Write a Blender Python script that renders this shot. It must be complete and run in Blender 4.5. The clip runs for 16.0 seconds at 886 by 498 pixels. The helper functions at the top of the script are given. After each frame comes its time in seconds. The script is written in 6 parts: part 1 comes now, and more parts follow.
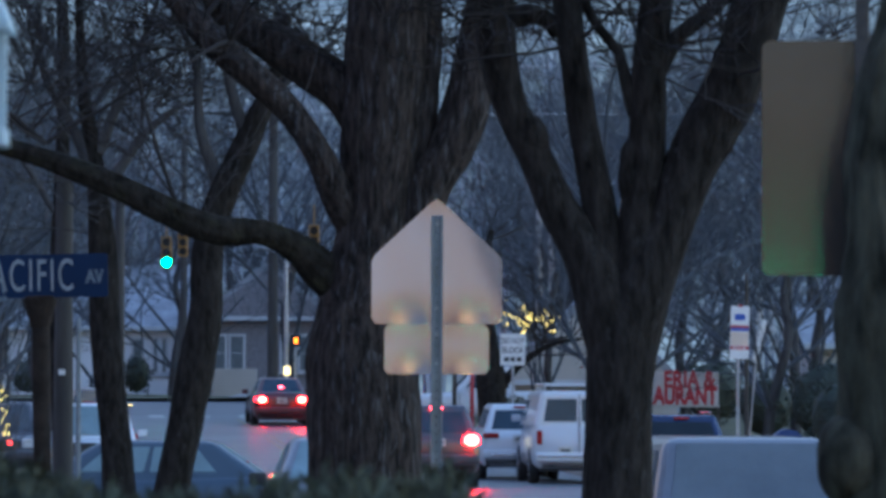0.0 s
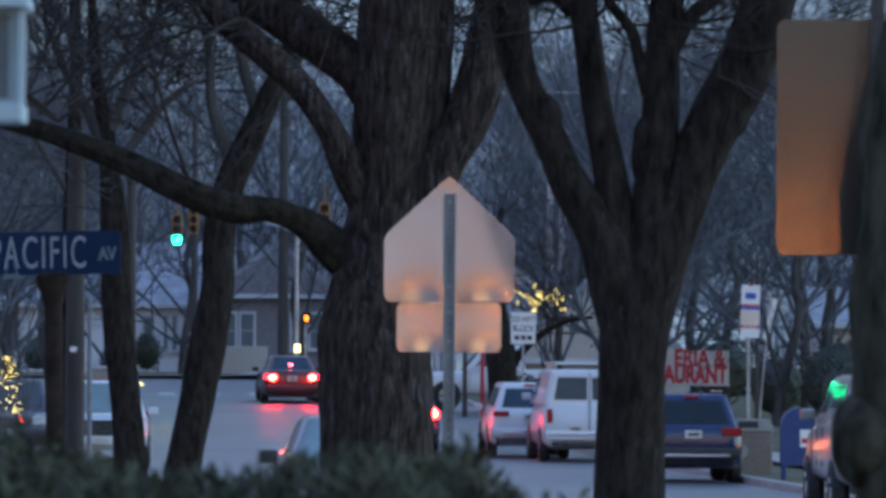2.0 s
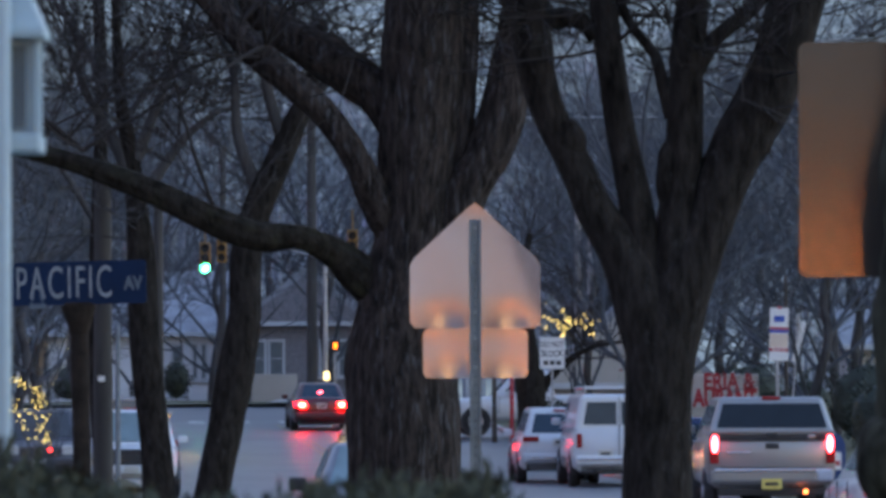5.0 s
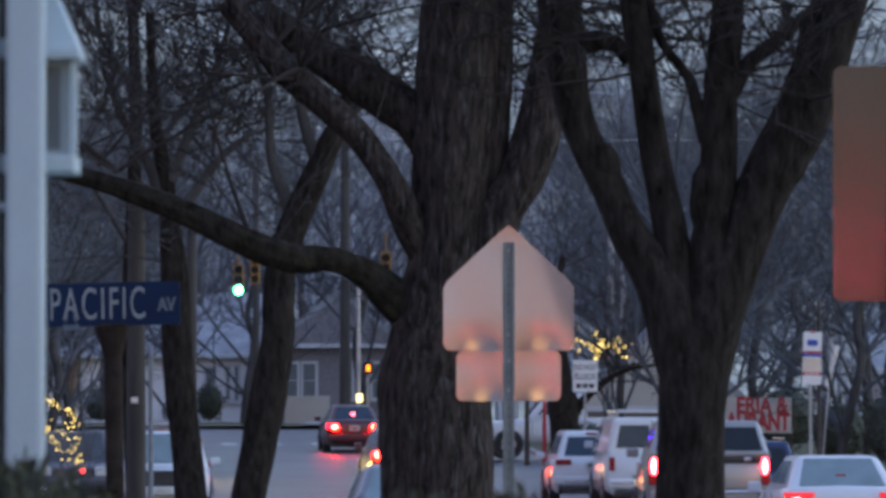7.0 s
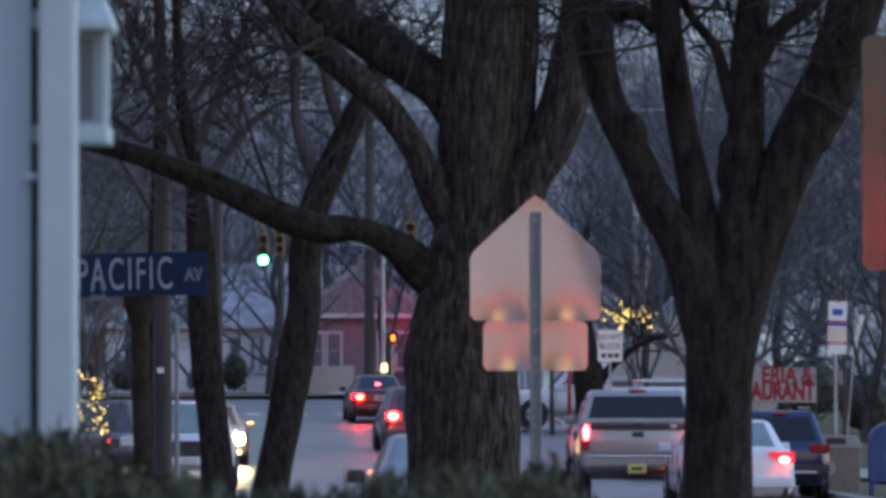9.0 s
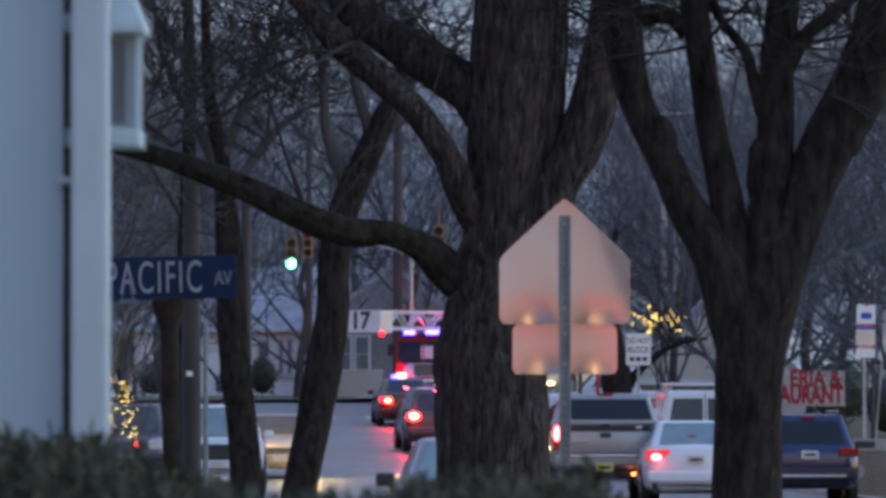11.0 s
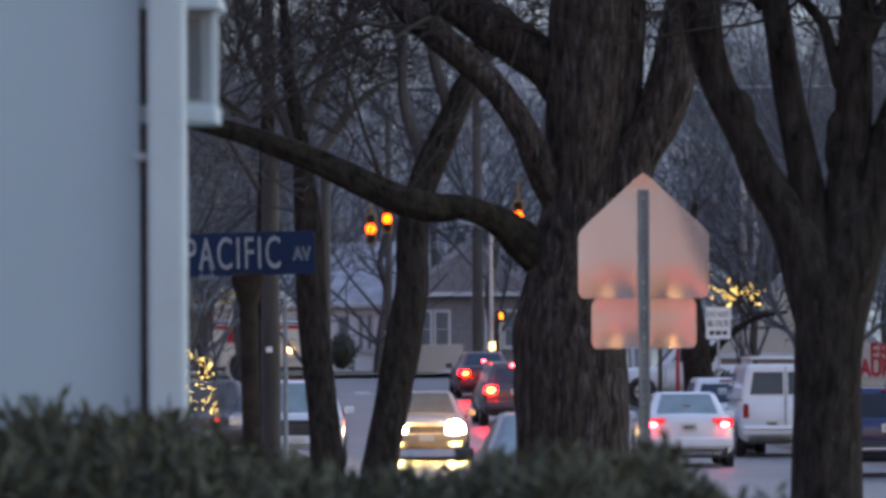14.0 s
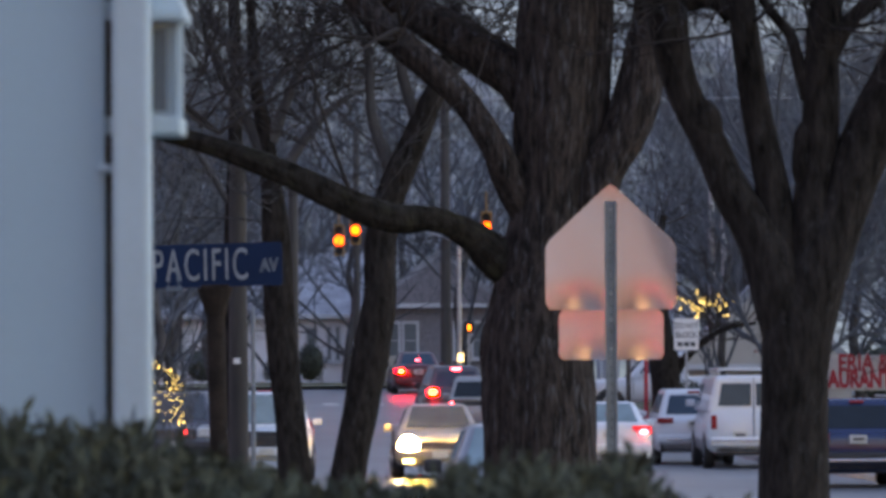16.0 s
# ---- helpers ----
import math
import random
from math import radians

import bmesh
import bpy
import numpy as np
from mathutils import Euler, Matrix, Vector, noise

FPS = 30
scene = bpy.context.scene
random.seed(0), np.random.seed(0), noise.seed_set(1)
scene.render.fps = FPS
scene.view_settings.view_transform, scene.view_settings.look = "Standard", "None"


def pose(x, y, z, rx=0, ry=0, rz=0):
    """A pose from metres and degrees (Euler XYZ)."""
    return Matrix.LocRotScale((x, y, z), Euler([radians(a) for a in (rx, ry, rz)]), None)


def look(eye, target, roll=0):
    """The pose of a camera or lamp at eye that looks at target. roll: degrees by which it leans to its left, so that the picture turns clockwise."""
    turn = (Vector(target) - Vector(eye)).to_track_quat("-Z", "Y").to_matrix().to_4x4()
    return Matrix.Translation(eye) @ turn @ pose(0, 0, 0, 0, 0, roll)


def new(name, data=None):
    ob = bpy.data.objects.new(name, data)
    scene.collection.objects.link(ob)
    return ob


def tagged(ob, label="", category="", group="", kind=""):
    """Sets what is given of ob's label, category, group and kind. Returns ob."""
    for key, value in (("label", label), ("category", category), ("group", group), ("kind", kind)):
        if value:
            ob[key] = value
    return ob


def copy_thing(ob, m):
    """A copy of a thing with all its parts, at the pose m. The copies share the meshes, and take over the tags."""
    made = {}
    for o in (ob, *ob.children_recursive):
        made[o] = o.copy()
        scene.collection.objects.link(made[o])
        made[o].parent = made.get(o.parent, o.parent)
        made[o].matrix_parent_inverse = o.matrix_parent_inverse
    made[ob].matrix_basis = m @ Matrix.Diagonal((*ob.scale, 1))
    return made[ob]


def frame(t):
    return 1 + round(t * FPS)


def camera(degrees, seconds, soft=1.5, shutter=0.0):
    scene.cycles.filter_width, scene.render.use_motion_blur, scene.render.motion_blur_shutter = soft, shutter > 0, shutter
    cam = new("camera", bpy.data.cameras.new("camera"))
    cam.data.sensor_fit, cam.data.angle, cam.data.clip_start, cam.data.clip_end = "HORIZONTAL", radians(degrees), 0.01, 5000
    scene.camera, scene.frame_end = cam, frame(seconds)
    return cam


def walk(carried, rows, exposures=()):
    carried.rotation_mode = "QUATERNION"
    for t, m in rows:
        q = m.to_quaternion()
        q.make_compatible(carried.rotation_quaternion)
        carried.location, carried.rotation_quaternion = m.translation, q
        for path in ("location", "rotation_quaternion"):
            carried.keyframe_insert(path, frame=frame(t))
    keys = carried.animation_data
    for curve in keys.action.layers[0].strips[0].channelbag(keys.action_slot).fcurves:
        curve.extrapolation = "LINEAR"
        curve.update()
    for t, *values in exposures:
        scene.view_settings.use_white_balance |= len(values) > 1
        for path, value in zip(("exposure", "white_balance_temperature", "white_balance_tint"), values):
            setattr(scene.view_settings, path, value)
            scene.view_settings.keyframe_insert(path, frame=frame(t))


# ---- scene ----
# Camera: long lens, hand held on the lawn, panning slowly to the left.
cam = camera(9.827, 16.0, soft=3.6)
cam.data.dof.use_dof = True
cam.data.dof.focus_distance = 70.0
cam.data.dof.aperture_fstop = 15.0

# seconds, sideways sway, heading to the left, tilt upwards, lean
PATH = (
    (0.0, 0.004, -0.2848, 1.5782, -0.175),
    (0.5, 0.004, -0.2461, 1.6277, -0.162),
    (1.0, 0.002, -0.1147, 1.4643, -0.397),
    (1.5, -0.002, -0.1265, 1.4093, -0.252),
    (2.0, -0.010, -0.1729, 1.3344, -0.321),
    (2.5, -0.010, -0.1227, 1.2569, -0.272),
    (3.0, -0.005, -0.1086, 1.2807, 0.149),
    (3.5, 0.000, 0.0000, 1.5015, 0.000),
    (4.0, 0.008, 0.0534, 1.5845, 0.278),
    (6.5, 0.008, 0.4121, 1.7977, 0.008),
    (7.0, 0.006, 0.5159, 1.8752, 0.004),
    (7.5, 0.010, 0.6192, 1.7588, 0.113),
    (8.0, 0.011, 0.7427, 1.6615, 0.289),
    (8.2, 0.004, 0.7994, 1.5999, 0.025),
    (10.3, -0.014, 0.7566, 1.5227, 0.158),
    (10.5, -0.015, 0.8689, 1.5857, 0.003),
    (11.0, -0.016, 1.0974, 1.5798, 0.061),
    (11.5, -0.022, 1.3573, 1.5571, 0.055),
    (12.0, -0.017, 1.4630, 1.5804, 0.268),
    (12.5, -0.016, 1.6048, 1.5919, 0.324),
    (13.0, -0.018, 1.8440, 1.5079, 0.256),
    (13.5, -0.012, 2.0398, 1.3970, 0.282),
    (14.0, -0.011, 1.9826, 1.3032, 0.314),
    (14.5, -0.004, 1.7271, 1.1792, 0.387),
    (15.0, 0.001, 1.5698, 1.2351, 0.275),
    (15.5, -0.001, 1.5843, 1.3817, 0.405),
    (16.0, -0.005, 1.6303, 1.4276, 0.328),
)

EYE_HEIGHT = 2.0
walk(cam, [(t, pose(x, 0, EYE_HEIGHT, 90 + up, 0, left) @ pose(0, 0, 0, 0, 0, -lean)) for t, x, left, up, lean in PATH],
     exposures=[(0.0, 0.5, 6300, -9), (1.5, 0.48, 6600, -7), (3.5, 0.44, 6800, -6), (7.0, 0.46, 7700, 3), (11.0, 0.44, 7700, 2), (12.5, 0.62, 8500, 6), (16.0, 0.58, 8600, 5)])

# World: blue dusk under thin cloud
world = bpy.data.worlds.new("dusk")
scene.world = world
world.use_nodes = True
wn = world.node_tree.nodes
sky = wn.new("ShaderNodeTexSky")
sky.sky_type = "NISHITA"
sky.sun_disc = False
sky.sun_elevation = radians(-2.5)
sky.sun_rotation = radians(95)
sky.air_density = 1.3
sky.dust_density = 1.4
sky.ozone_density = 2.1
wn["Background"].inputs["Strength"].default_value = 12.3
world.node_tree.links.new(sky.outputs["Color"], wn["Background"].inputs["Color"])
sun_data = bpy.data.lights.new("sun", "SUN")
sun_data.energy = 0.12
sun_data.angle = radians(40)
sun_data.color = (1.0, 0.93, 0.86)
sun = new("sun", sun_data)
sun.matrix_basis = look((70, 34, 60), (0, 40, 0))


# ---- materials ----
def mat(name, base, rough=0.6, metal=0.0, vary=0.25, scale=6.0, bump=0.0, bump_scale=40.0, stretch=(1, 1, 1), coat=0.0, tone=None, span=(0.42, 0.92), spec=0.5):
    m = bpy.data.materials.new(name)
    m.use_nodes = True
    n, l = m.node_tree.nodes, m.node_tree.links
    b = n["Principled BSDF"]
    b.inputs["Roughness"].default_value = rough
    b.inputs["Metallic"].default_value = metal
    b.inputs["Coat Weight"].default_value = coat
    b.inputs["Specular IOR Level"].default_value = spec
    tc = n.new("ShaderNodeTexCoord")
    mp = n.new("ShaderNodeMapping")
    mp.inputs["Scale"].default_value = stretch
    l.new(tc.outputs["Object"], mp.inputs["Vector"])
    big = n.new("ShaderNodeTexNoise")
    big.inputs["Scale"].default_value = scale
    big.inputs["Detail"].default_value = 5
    fine = n.new("ShaderNodeTexNoise")
    fine.inputs["Scale"].default_value = bump_scale
    fine.inputs["Detail"].default_value = 3
    l.new(mp.outputs["Vector"], big.inputs["Vector"])
    l.new(mp.outputs["Vector"], fine.inputs["Vector"])
    add = n.new("ShaderNodeMath")
    add.operation = "MULTIPLY_ADD"
    add.inputs[1].default_value = 0.35
    l.new(fine.outputs["Fac"], add.inputs[0])
    l.new(big.outputs["Fac"], add.inputs[2])
    ramp = n.new("ShaderNodeValToRGB")
    ramp.color_ramp.elements[0].position = span[0]
    ramp.color_ramp.elements[1].position = span[1]
    low = tone or tuple(c * (1 - vary) for c in base)
    ramp.color_ramp.elements[0].color = (*low, 1)
    ramp.color_ramp.elements[1].color = (*[min(1, c * (1 + vary)) for c in base], 1)
    l.new(add.outputs[0], ramp.inputs["Fac"])
    l.new(ramp.outputs["Color"], b.inputs["Base Color"])
    if bump:
        bn = n.new("ShaderNodeBump")
        bn.inputs["Strength"].default_value = bump
        bn.inputs["Distance"].default_value = 0.02
        l.new(add.outputs[0], bn.inputs["Height"])
        l.new(bn.outputs["Normal"], b.inputs["Normal"])
    return m


def glow(name, color, strength):
    m = bpy.data.materials.new(name)
    m.use_nodes = True
    b = m.node_tree.nodes["Principled BSDF"]
    b.inputs["Base Color"].default_value = (*[0.5 * c for c in color], 1)
    b.inputs["Emission Color"].default_value = (*color, 1)
    b.inputs["Emission Strength"].default_value = strength
    return m


def glass(name, tint, rough=0.06):
    m = mat(name, tint, rough, 0.0, 0.15, 3.0)
    m.node_tree.nodes["Principled BSDF"].inputs["Specular IOR Level"].default_value = 0.35
    return m


def flecked(m, color, scale, stretch, low, high):
    """Pale lichen flecks over a bark."""
    n, l = m.node_tree.nodes, m.node_tree.links
    b = n["Principled BSDF"]
    tc = n.new("ShaderNodeTexCoord")
    mp = n.new("ShaderNodeMapping")
    mp.inputs["Scale"].default_value = stretch
    spots = n.new("ShaderNodeTexNoise")
    spots.inputs["Scale"].default_value = scale
    spots.inputs["Detail"].default_value = 4
    ramp = n.new("ShaderNodeValToRGB")
    ramp.color_ramp.elements[0].position = low
    ramp.color_ramp.elements[1].position = high
    mix = n.new("ShaderNodeMix")
    mix.data_type = "RGBA"
    l.new(tc.outputs["Object"], mp.inputs["Vector"])
    l.new(mp.outputs["Vector"], spots.inputs["Vector"])
    l.new(spots.outputs["Fac"], ramp.inputs["Fac"])
    l.new(ramp.outputs["Color"], mix.inputs["Factor"])
    l.new(b.inputs["Base Color"].links[0].from_socket, mix.inputs["A"])
    mix.inputs["B"].default_value = (*color, 1)
    l.new(mix.outputs["Result"], b.inputs["Base Color"])
    return m


BARK = flecked(mat("bark", (0.034, 0.027, 0.023), 0.95, 0, 0.9, 26, 1.0, 90, (1, 1, 0.22), tone=(0.010, 0.0086, 0.008), span=(0.5, 0.9), spec=0.12), (0.09, 0.088, 0.088), 40, (1, 1, 0.16), 0.57, 0.72)
KNOT_BARK = mat("knotty_bark", (0.05, 0.047, 0.034), 0.95, 0, 0.8, 14, 1.0, 22, (1, 1, 0.4), spec=0.12)
BARK_SMOOTH = flecked(mat("smooth_bark", (0.022, 0.019, 0.0165), 0.92, 0, 0.8, 20, 0.9, 60, (1, 1, 0.3), spec=0.1), (0.05, 0.048, 0.045), 22, (1, 1, 0.5), 0.6, 0.8)
MOSS_BARK = flecked(mat("mossy_bark", (0.022, 0.019, 0.015), 0.95, 0, 0.8, 14, 1.0, 50, (1, 1, 0.6), spec=0.1), (0.036, 0.034, 0.021), 9, (1, 1, 1), 0.52, 0.74)
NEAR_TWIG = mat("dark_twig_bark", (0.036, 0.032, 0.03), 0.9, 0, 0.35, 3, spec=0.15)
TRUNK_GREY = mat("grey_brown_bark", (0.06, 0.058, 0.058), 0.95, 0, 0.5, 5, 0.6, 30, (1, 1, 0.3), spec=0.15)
# Grey-blue tone lifted to stand for haze over the bare trees.
HAZED_TWIG = mat("twig_bark", (0.078, 0.088, 0.102), 0.9, 0, 0.35, 3, spec=0.2)
# Paler and bluer than bark: distance haze mixed into the colour.
FAR_HAZED_TWIG = mat("far_hazed_twig_bark", (0.31, 0.35, 0.4), 0.95, 0, 0.3, 0.6, spec=0.2)
HILL = mat("hill_with_airlight", (0.085, 0.095, 0.115), 1.0, 0, 0.45, 0.05, 0, 0.5)
ASPHALT = mat("asphalt", (0.115, 0.122, 0.13), 0.42, 0, 0.25, 0.25, 0.12, 60)
CONCRETE = mat("concrete", (0.34, 0.33, 0.31), 0.85, 0, 0.2, 1.2, 0.3, 60)
GRASS = mat("winter_grass", (0.085, 0.085, 0.045), 0.95, 0, 0.5, 0.7, 0.6, 25)
# White paint turned blue in place of dusk light, against the warm lamps.
PAINT_WHITE = mat("blue_cast_house_paint", (0.315, 0.45, 0.515), 0.55, 0, 0.05, 0.8, 0.05, 30)
PAINT_TRIM = mat("blue_cast_trim_paint", (0.385, 0.5, 0.55), 0.5, 0, 0.08, 1.5, 0.08, 30)
ALU = mat("brushed_aluminium", (0.395, 0.393, 0.49), 0.14, 0.82, 0.06, 2.0, 0.03, 14, (1, 1, 0.3))
# Metal made dark to stand for the shade the sign hangs in.
PANEL_BACK = mat("shaded_sign_back", (0.07, 0.073, 0.077), 0.12, 0.75, 0.15, 2.0, 0.05, 20)
POST_STEEL = mat("weathered_galvanised_post", (0.24, 0.27, 0.28), 0.5, 0.6, 0.2, 8, 0.05, 60)
GALV = mat("galvanised_steel", (0.42, 0.44, 0.46), 0.45, 0.7, 0.2, 8, 0.1, 60)
DULL_STEEL = mat("dull_steel", (0.2, 0.225, 0.24), 0.7, 0.2, 0.25, 8, 0.1, 50)
DARK_STEEL = mat("weathered_steel", (0.05, 0.042, 0.036), 0.75, 0.0, 0.4, 8, 0.3, 50)
RUST = mat("rusted_pole", (0.026, 0.02, 0.016), 0.9, 0, 0.6, 9, 0.5, 50, spec=0.15)
SIGN_BLUE = mat("blue_sign_sheeting", (0.0025, 0.017, 0.055), 0.55, 0, 0.2, 3, spec=0.2)
SIGN_WHITE = mat("white_sign_sheeting", (0.78, 0.78, 0.76), 0.45, 0, 0.06, 3)
LETTER_WORN = mat("worn_white_lettering", (0.23, 0.26, 0.275), 0.5, 0, 0.25, 12)
LETTER_FADED = mat("faded_lettering", (0.1, 0.13, 0.16), 0.5, 0, 0.3, 14)
SIGN_CREAM = mat("cream_sign_sheeting", (0.72, 0.6, 0.48), 0.5, 0, 0.1, 3)
GOLD = mat("gold_lettering", (0.5, 0.27, 0.05), 0.4, 0.3, 0.15, 6)
SIGN_BLACK = mat("black_sign_ink", (0.03, 0.03, 0.035), 0.5)
BOARD_PALE = mat("weathered_pale_board", (0.52, 0.5, 0.5), 0.6, 0, 0.12, 2)
SIGN_RED = mat("red_sign_ink", (0.42, 0.03, 0.045), 0.5, 0, 0.2, 3)
SIGN_INKBLUE = mat("blue_sign_ink", (0.04, 0.1, 0.42), 0.5)
RUBBER = mat("tyre_rubber", (0.02, 0.02, 0.021), 0.85, 0, 0.3, 20)
RIM = mat("alloy_rim", (0.45, 0.46, 0.48), 0.3, 0.8, 0.1, 10)
PLASTIC = mat("dark_plastic", (0.025, 0.026, 0.028), 0.6, 0, 0.3, 15)
CHROME = mat("chrome_trim", (0.75, 0.76, 0.78), 0.15, 1.0, 0.05, 10)
CAR_GLASS = glass("car_glass", (0.03, 0.052, 0.075), 0.1)
# Rougher and greyer than the other car glass.
HAZY_GLASS = glass("hazy_grey_car_glass", (0.12, 0.14, 0.155), 0.3)
# Glass tone lifted to stand for the sky reflected in it.
PALE_GLASS = glass("sky_paled_car_glass", (0.17, 0.24, 0.26), 0.15)
TAIL_GATE_GLASS = glass("tinted_cap_glass", (0.012, 0.018, 0.024), 0.12)
GREY_GLASS = glass("grey_car_glass", (0.06, 0.068, 0.075), 0.12)
WINDOW_GLASS = glass("window_glass", (0.14, 0.165, 0.18))
LAMP_RED = mat("red_lamp_lens", (0.28, 0.012, 0.014), 0.15, 0, 0.15, 10)
LAMP_CLEAR = mat("clear_lamp_lens", (0.55, 0.56, 0.56), 0.12, 0, 0.1, 10)
LAMP_AMBER = mat("amber_lamp_lens", (0.5, 0.16, 0.02), 0.2)
YELLOW_PLATE = mat("yellow_number_plate", (0.68, 0.58, 0.16), 0.5, 0, 0.15, 12)
PLATE = mat("number_plate", (0.5, 0.5, 0.46), 0.5, 0, 0.15, 12)
LAMP_DIM = glow("softly_lit_red_lens", (1.0, 0.04, 0.06), 0.5)
BRAKE_ON = glow("lit_brake_lamp", (1.0, 0.04, 0.065), 32)
BRAKE_HOT = glow("lit_brake_core", (1.0, 0.0055, 0.008), 260)
BRAKE_LENS = glow("lit_red_lens", (1.0, 0.008, 0.025), 2.4)
HOT_LENS = glow("bright_red_lens", (1.0, 0.0035, 0.016), 16)
TAIL_ON = glow("lit_tail_lamp", (1.0, 0.03, 0.04), 5)
HEAD_ON = glow("lit_headlamp", (1.0, 0.62, 0.25), 480)
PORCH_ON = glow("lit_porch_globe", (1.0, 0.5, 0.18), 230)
FOG_ON = glow("lit_fog_lamp", (1.0, 0.72, 0.32), 9)
TOW_ON = glow("lit_tow_lamp", (1.0, 0.2, 0.06), 9)
MARKER_ON = glow("lit_marker_lamp", (1.0, 0.55, 0.25), 10)
GREEN_ON = glow("lit_green_signal", (0.05, 1.0, 0.45), 28)
NEAR_GREEN = glow("near_green_signal", (0.02, 1.0, 0.6), 30)
NEAR_AMBER = glow("near_amber_signal", (1.0, 0.26, 0.065), 115)
NEAR_RED = glow("near_red_signal", (1.0, 0.06, 0.16), 62)
AMBER_ON = glow("lit_amber_signal", (1.0, 0.068, 0.009), 11)
ORANGE_ON = glow("lit_orange_hand", (1.0, 0.2, 0.02), 4)
FAIRY_ON = glow("lit_fairy_lamp", (1.0, 0.7, 0.2), 6)
SUNSET_ON = glow("sunset_glow", (1.0, 0.72, 0.25), 1.6)
CREAM_ON = glow("lit_cream_lamp", (1.0, 0.75, 0.4), 2.2)
BLUE_ON = glow("lit_blue_beacon", (0.02, 0.02, 1.0), 36)
RED_ON = glow("lit_red_beacon", (1.0, 0.006, 0.018), 70)
CAR_WHITE = mat("white_car_paint", (0.6, 0.64, 0.67), 0.3, 0, 0.05, 1.5, coat=0.6)
CAR_SILVER = mat("silver_car_paint", (0.31, 0.315, 0.31), 0.34, 0.45, 0.08, 1.5, coat=0.5)
CAR_BEIGE = mat("beige_car_paint", (0.36, 0.3, 0.24), 0.35, 0.3, 0.08, 1.5, coat=0.5)
CAR_BLUE = mat("deep_blue_car_paint", (0.006, 0.018, 0.07), 0.25, 0.2, 0.15, 1.5, coat=0.7)
CAR_TEAL = mat("blue_grey_car_paint", (0.05, 0.075, 0.1), 0.28, 0.3, 0.12, 1.5, coat=0.6)
CAR_RED = mat("dark_red_car_paint", (0.07, 0.01, 0.014), 0.3, 0.1, 0.15, 1.5, coat=0.6)
CAR_GREY = mat("grey_car_paint", (0.16, 0.17, 0.185), 0.3, 0.3, 0.1, 1.5, coat=0.6)
CAR_DARK = mat("dark_grey_car_paint", (0.06, 0.06, 0.07), 0.3, 0.2, 0.15, 1.5, coat=0.6)
FIRE_RED = mat("fire_engine_red", (0.42, 0.018, 0.022), 0.45, 0, 0.12, 1.0, coat=0.1, spec=0.25)
FIRE_WHITE = mat("fire_engine_cream", (0.64, 0.57, 0.46), 0.45, 0, 0.08, 1.0, coat=0.1)
LADDER_CREAM = mat("ladder_cream_paint", (0.5, 0.47, 0.45), 0.5, 0.1, 0.12, 2.0)
PUMP_DARK = mat("pump_panel_dark_red", (0.09, 0.03, 0.03), 0.4, 0.2, 0.3, 4.0)
BOARD_BROWN = mat("dark_brown_board", (0.06, 0.04, 0.035), 0.5, 0, 0.2, 4.0)
STRIPE_GREY = mat("grey_brown_stripe", (0.14, 0.11, 0.1), 0.5, 0, 0.2, 4.0)
STRIP_ON = glow("step_glow", (1.0, 0.7, 0.3), 5)
YELLOW = mat("yellow_stripe", (0.7, 0.48, 0.05), 0.5, 0, 0.1, 3)
# House tones lifted and evened out to stand for haze over the crossing.
BRICK = mat("hazed_brick", (0.18, 0.18, 0.2), 0.9, 0, 0.35, 9, 0.4, 30)
SIDING = mat("hazed_siding", (0.66, 0.7, 0.75), 0.7, 0, 0.1, 0.8)
HOUSE_TRIM = mat("hazed_trim_paint", (0.46, 0.5, 0.54), 0.7, 0, 0.12, 1.0)
ROOFING = mat("hazed_shingles", (0.27, 0.29, 0.32), 0.95, 0, 0.3, 2, 0.4, 20, spec=0.2)
STUCCO = mat("beige_stucco", (0.42, 0.41, 0.38), 0.9, 0, 0.12, 0.6, 0.2, 40)
LEAF = mat("evergreen_leaf", (0.042, 0.05, 0.03), 0.85, 0, 0.5, 9)
SHRUB_DARK = mat("shrub_leaf", (0.03, 0.04, 0.03), 0.8, 0, 0.5, 2)
POLE_WOOD = mat("weathered_pole_wood", (0.055, 0.052, 0.049), 0.9, 0, 0.35, 5, 0.4, 30, (1, 1, 0.15))
SIGNAL_YELLOW = mat("signal_housing_ochre", (0.3, 0.16, 0.04), 0.6, 0, 0.25, 8)
BOX_BLUE = mat("mailbox_blue", (0.02, 0.05, 0.16), 0.5, 0, 0.2, 3)
BIN_STONE = mat("pebbled_bin", (0.2, 0.165, 0.14), 0.9, 0, 0.4, 30, 0.5, 80)
# Cable grey raised to stand for sky light caught along the wires.
PALED_CABLE = mat("cable_sheath", (0.34, 0.36, 0.4), 0.5)
DARK_CABLE = mat("dark_cable_sheath", (0.05, 0.052, 0.055), 0.6)


# ---- building helpers ----
def part(name, bm, material, parent=None, label="", smooth=False, at=None):
    me = bpy.data.meshes.new(name)
    bm.normal_update()
    bm.to_mesh(me)
    bm.free()
    me.materials.append(material)
    if smooth:
        for p in me.polygons:
            p.use_smooth = True
    ob = new(name, me)
    if parent is not None:
        ob.parent = parent
    if at is not None:
        ob.matrix_basis = at
    if label:
        ob["label"] = label
    return ob


def thing(name, m, label, category, group="", kind=""):
    ob = new(name)
    ob.empty_display_size = 0.2
    ob.matrix_basis = m
    return tagged(ob, label, category, group, kind)


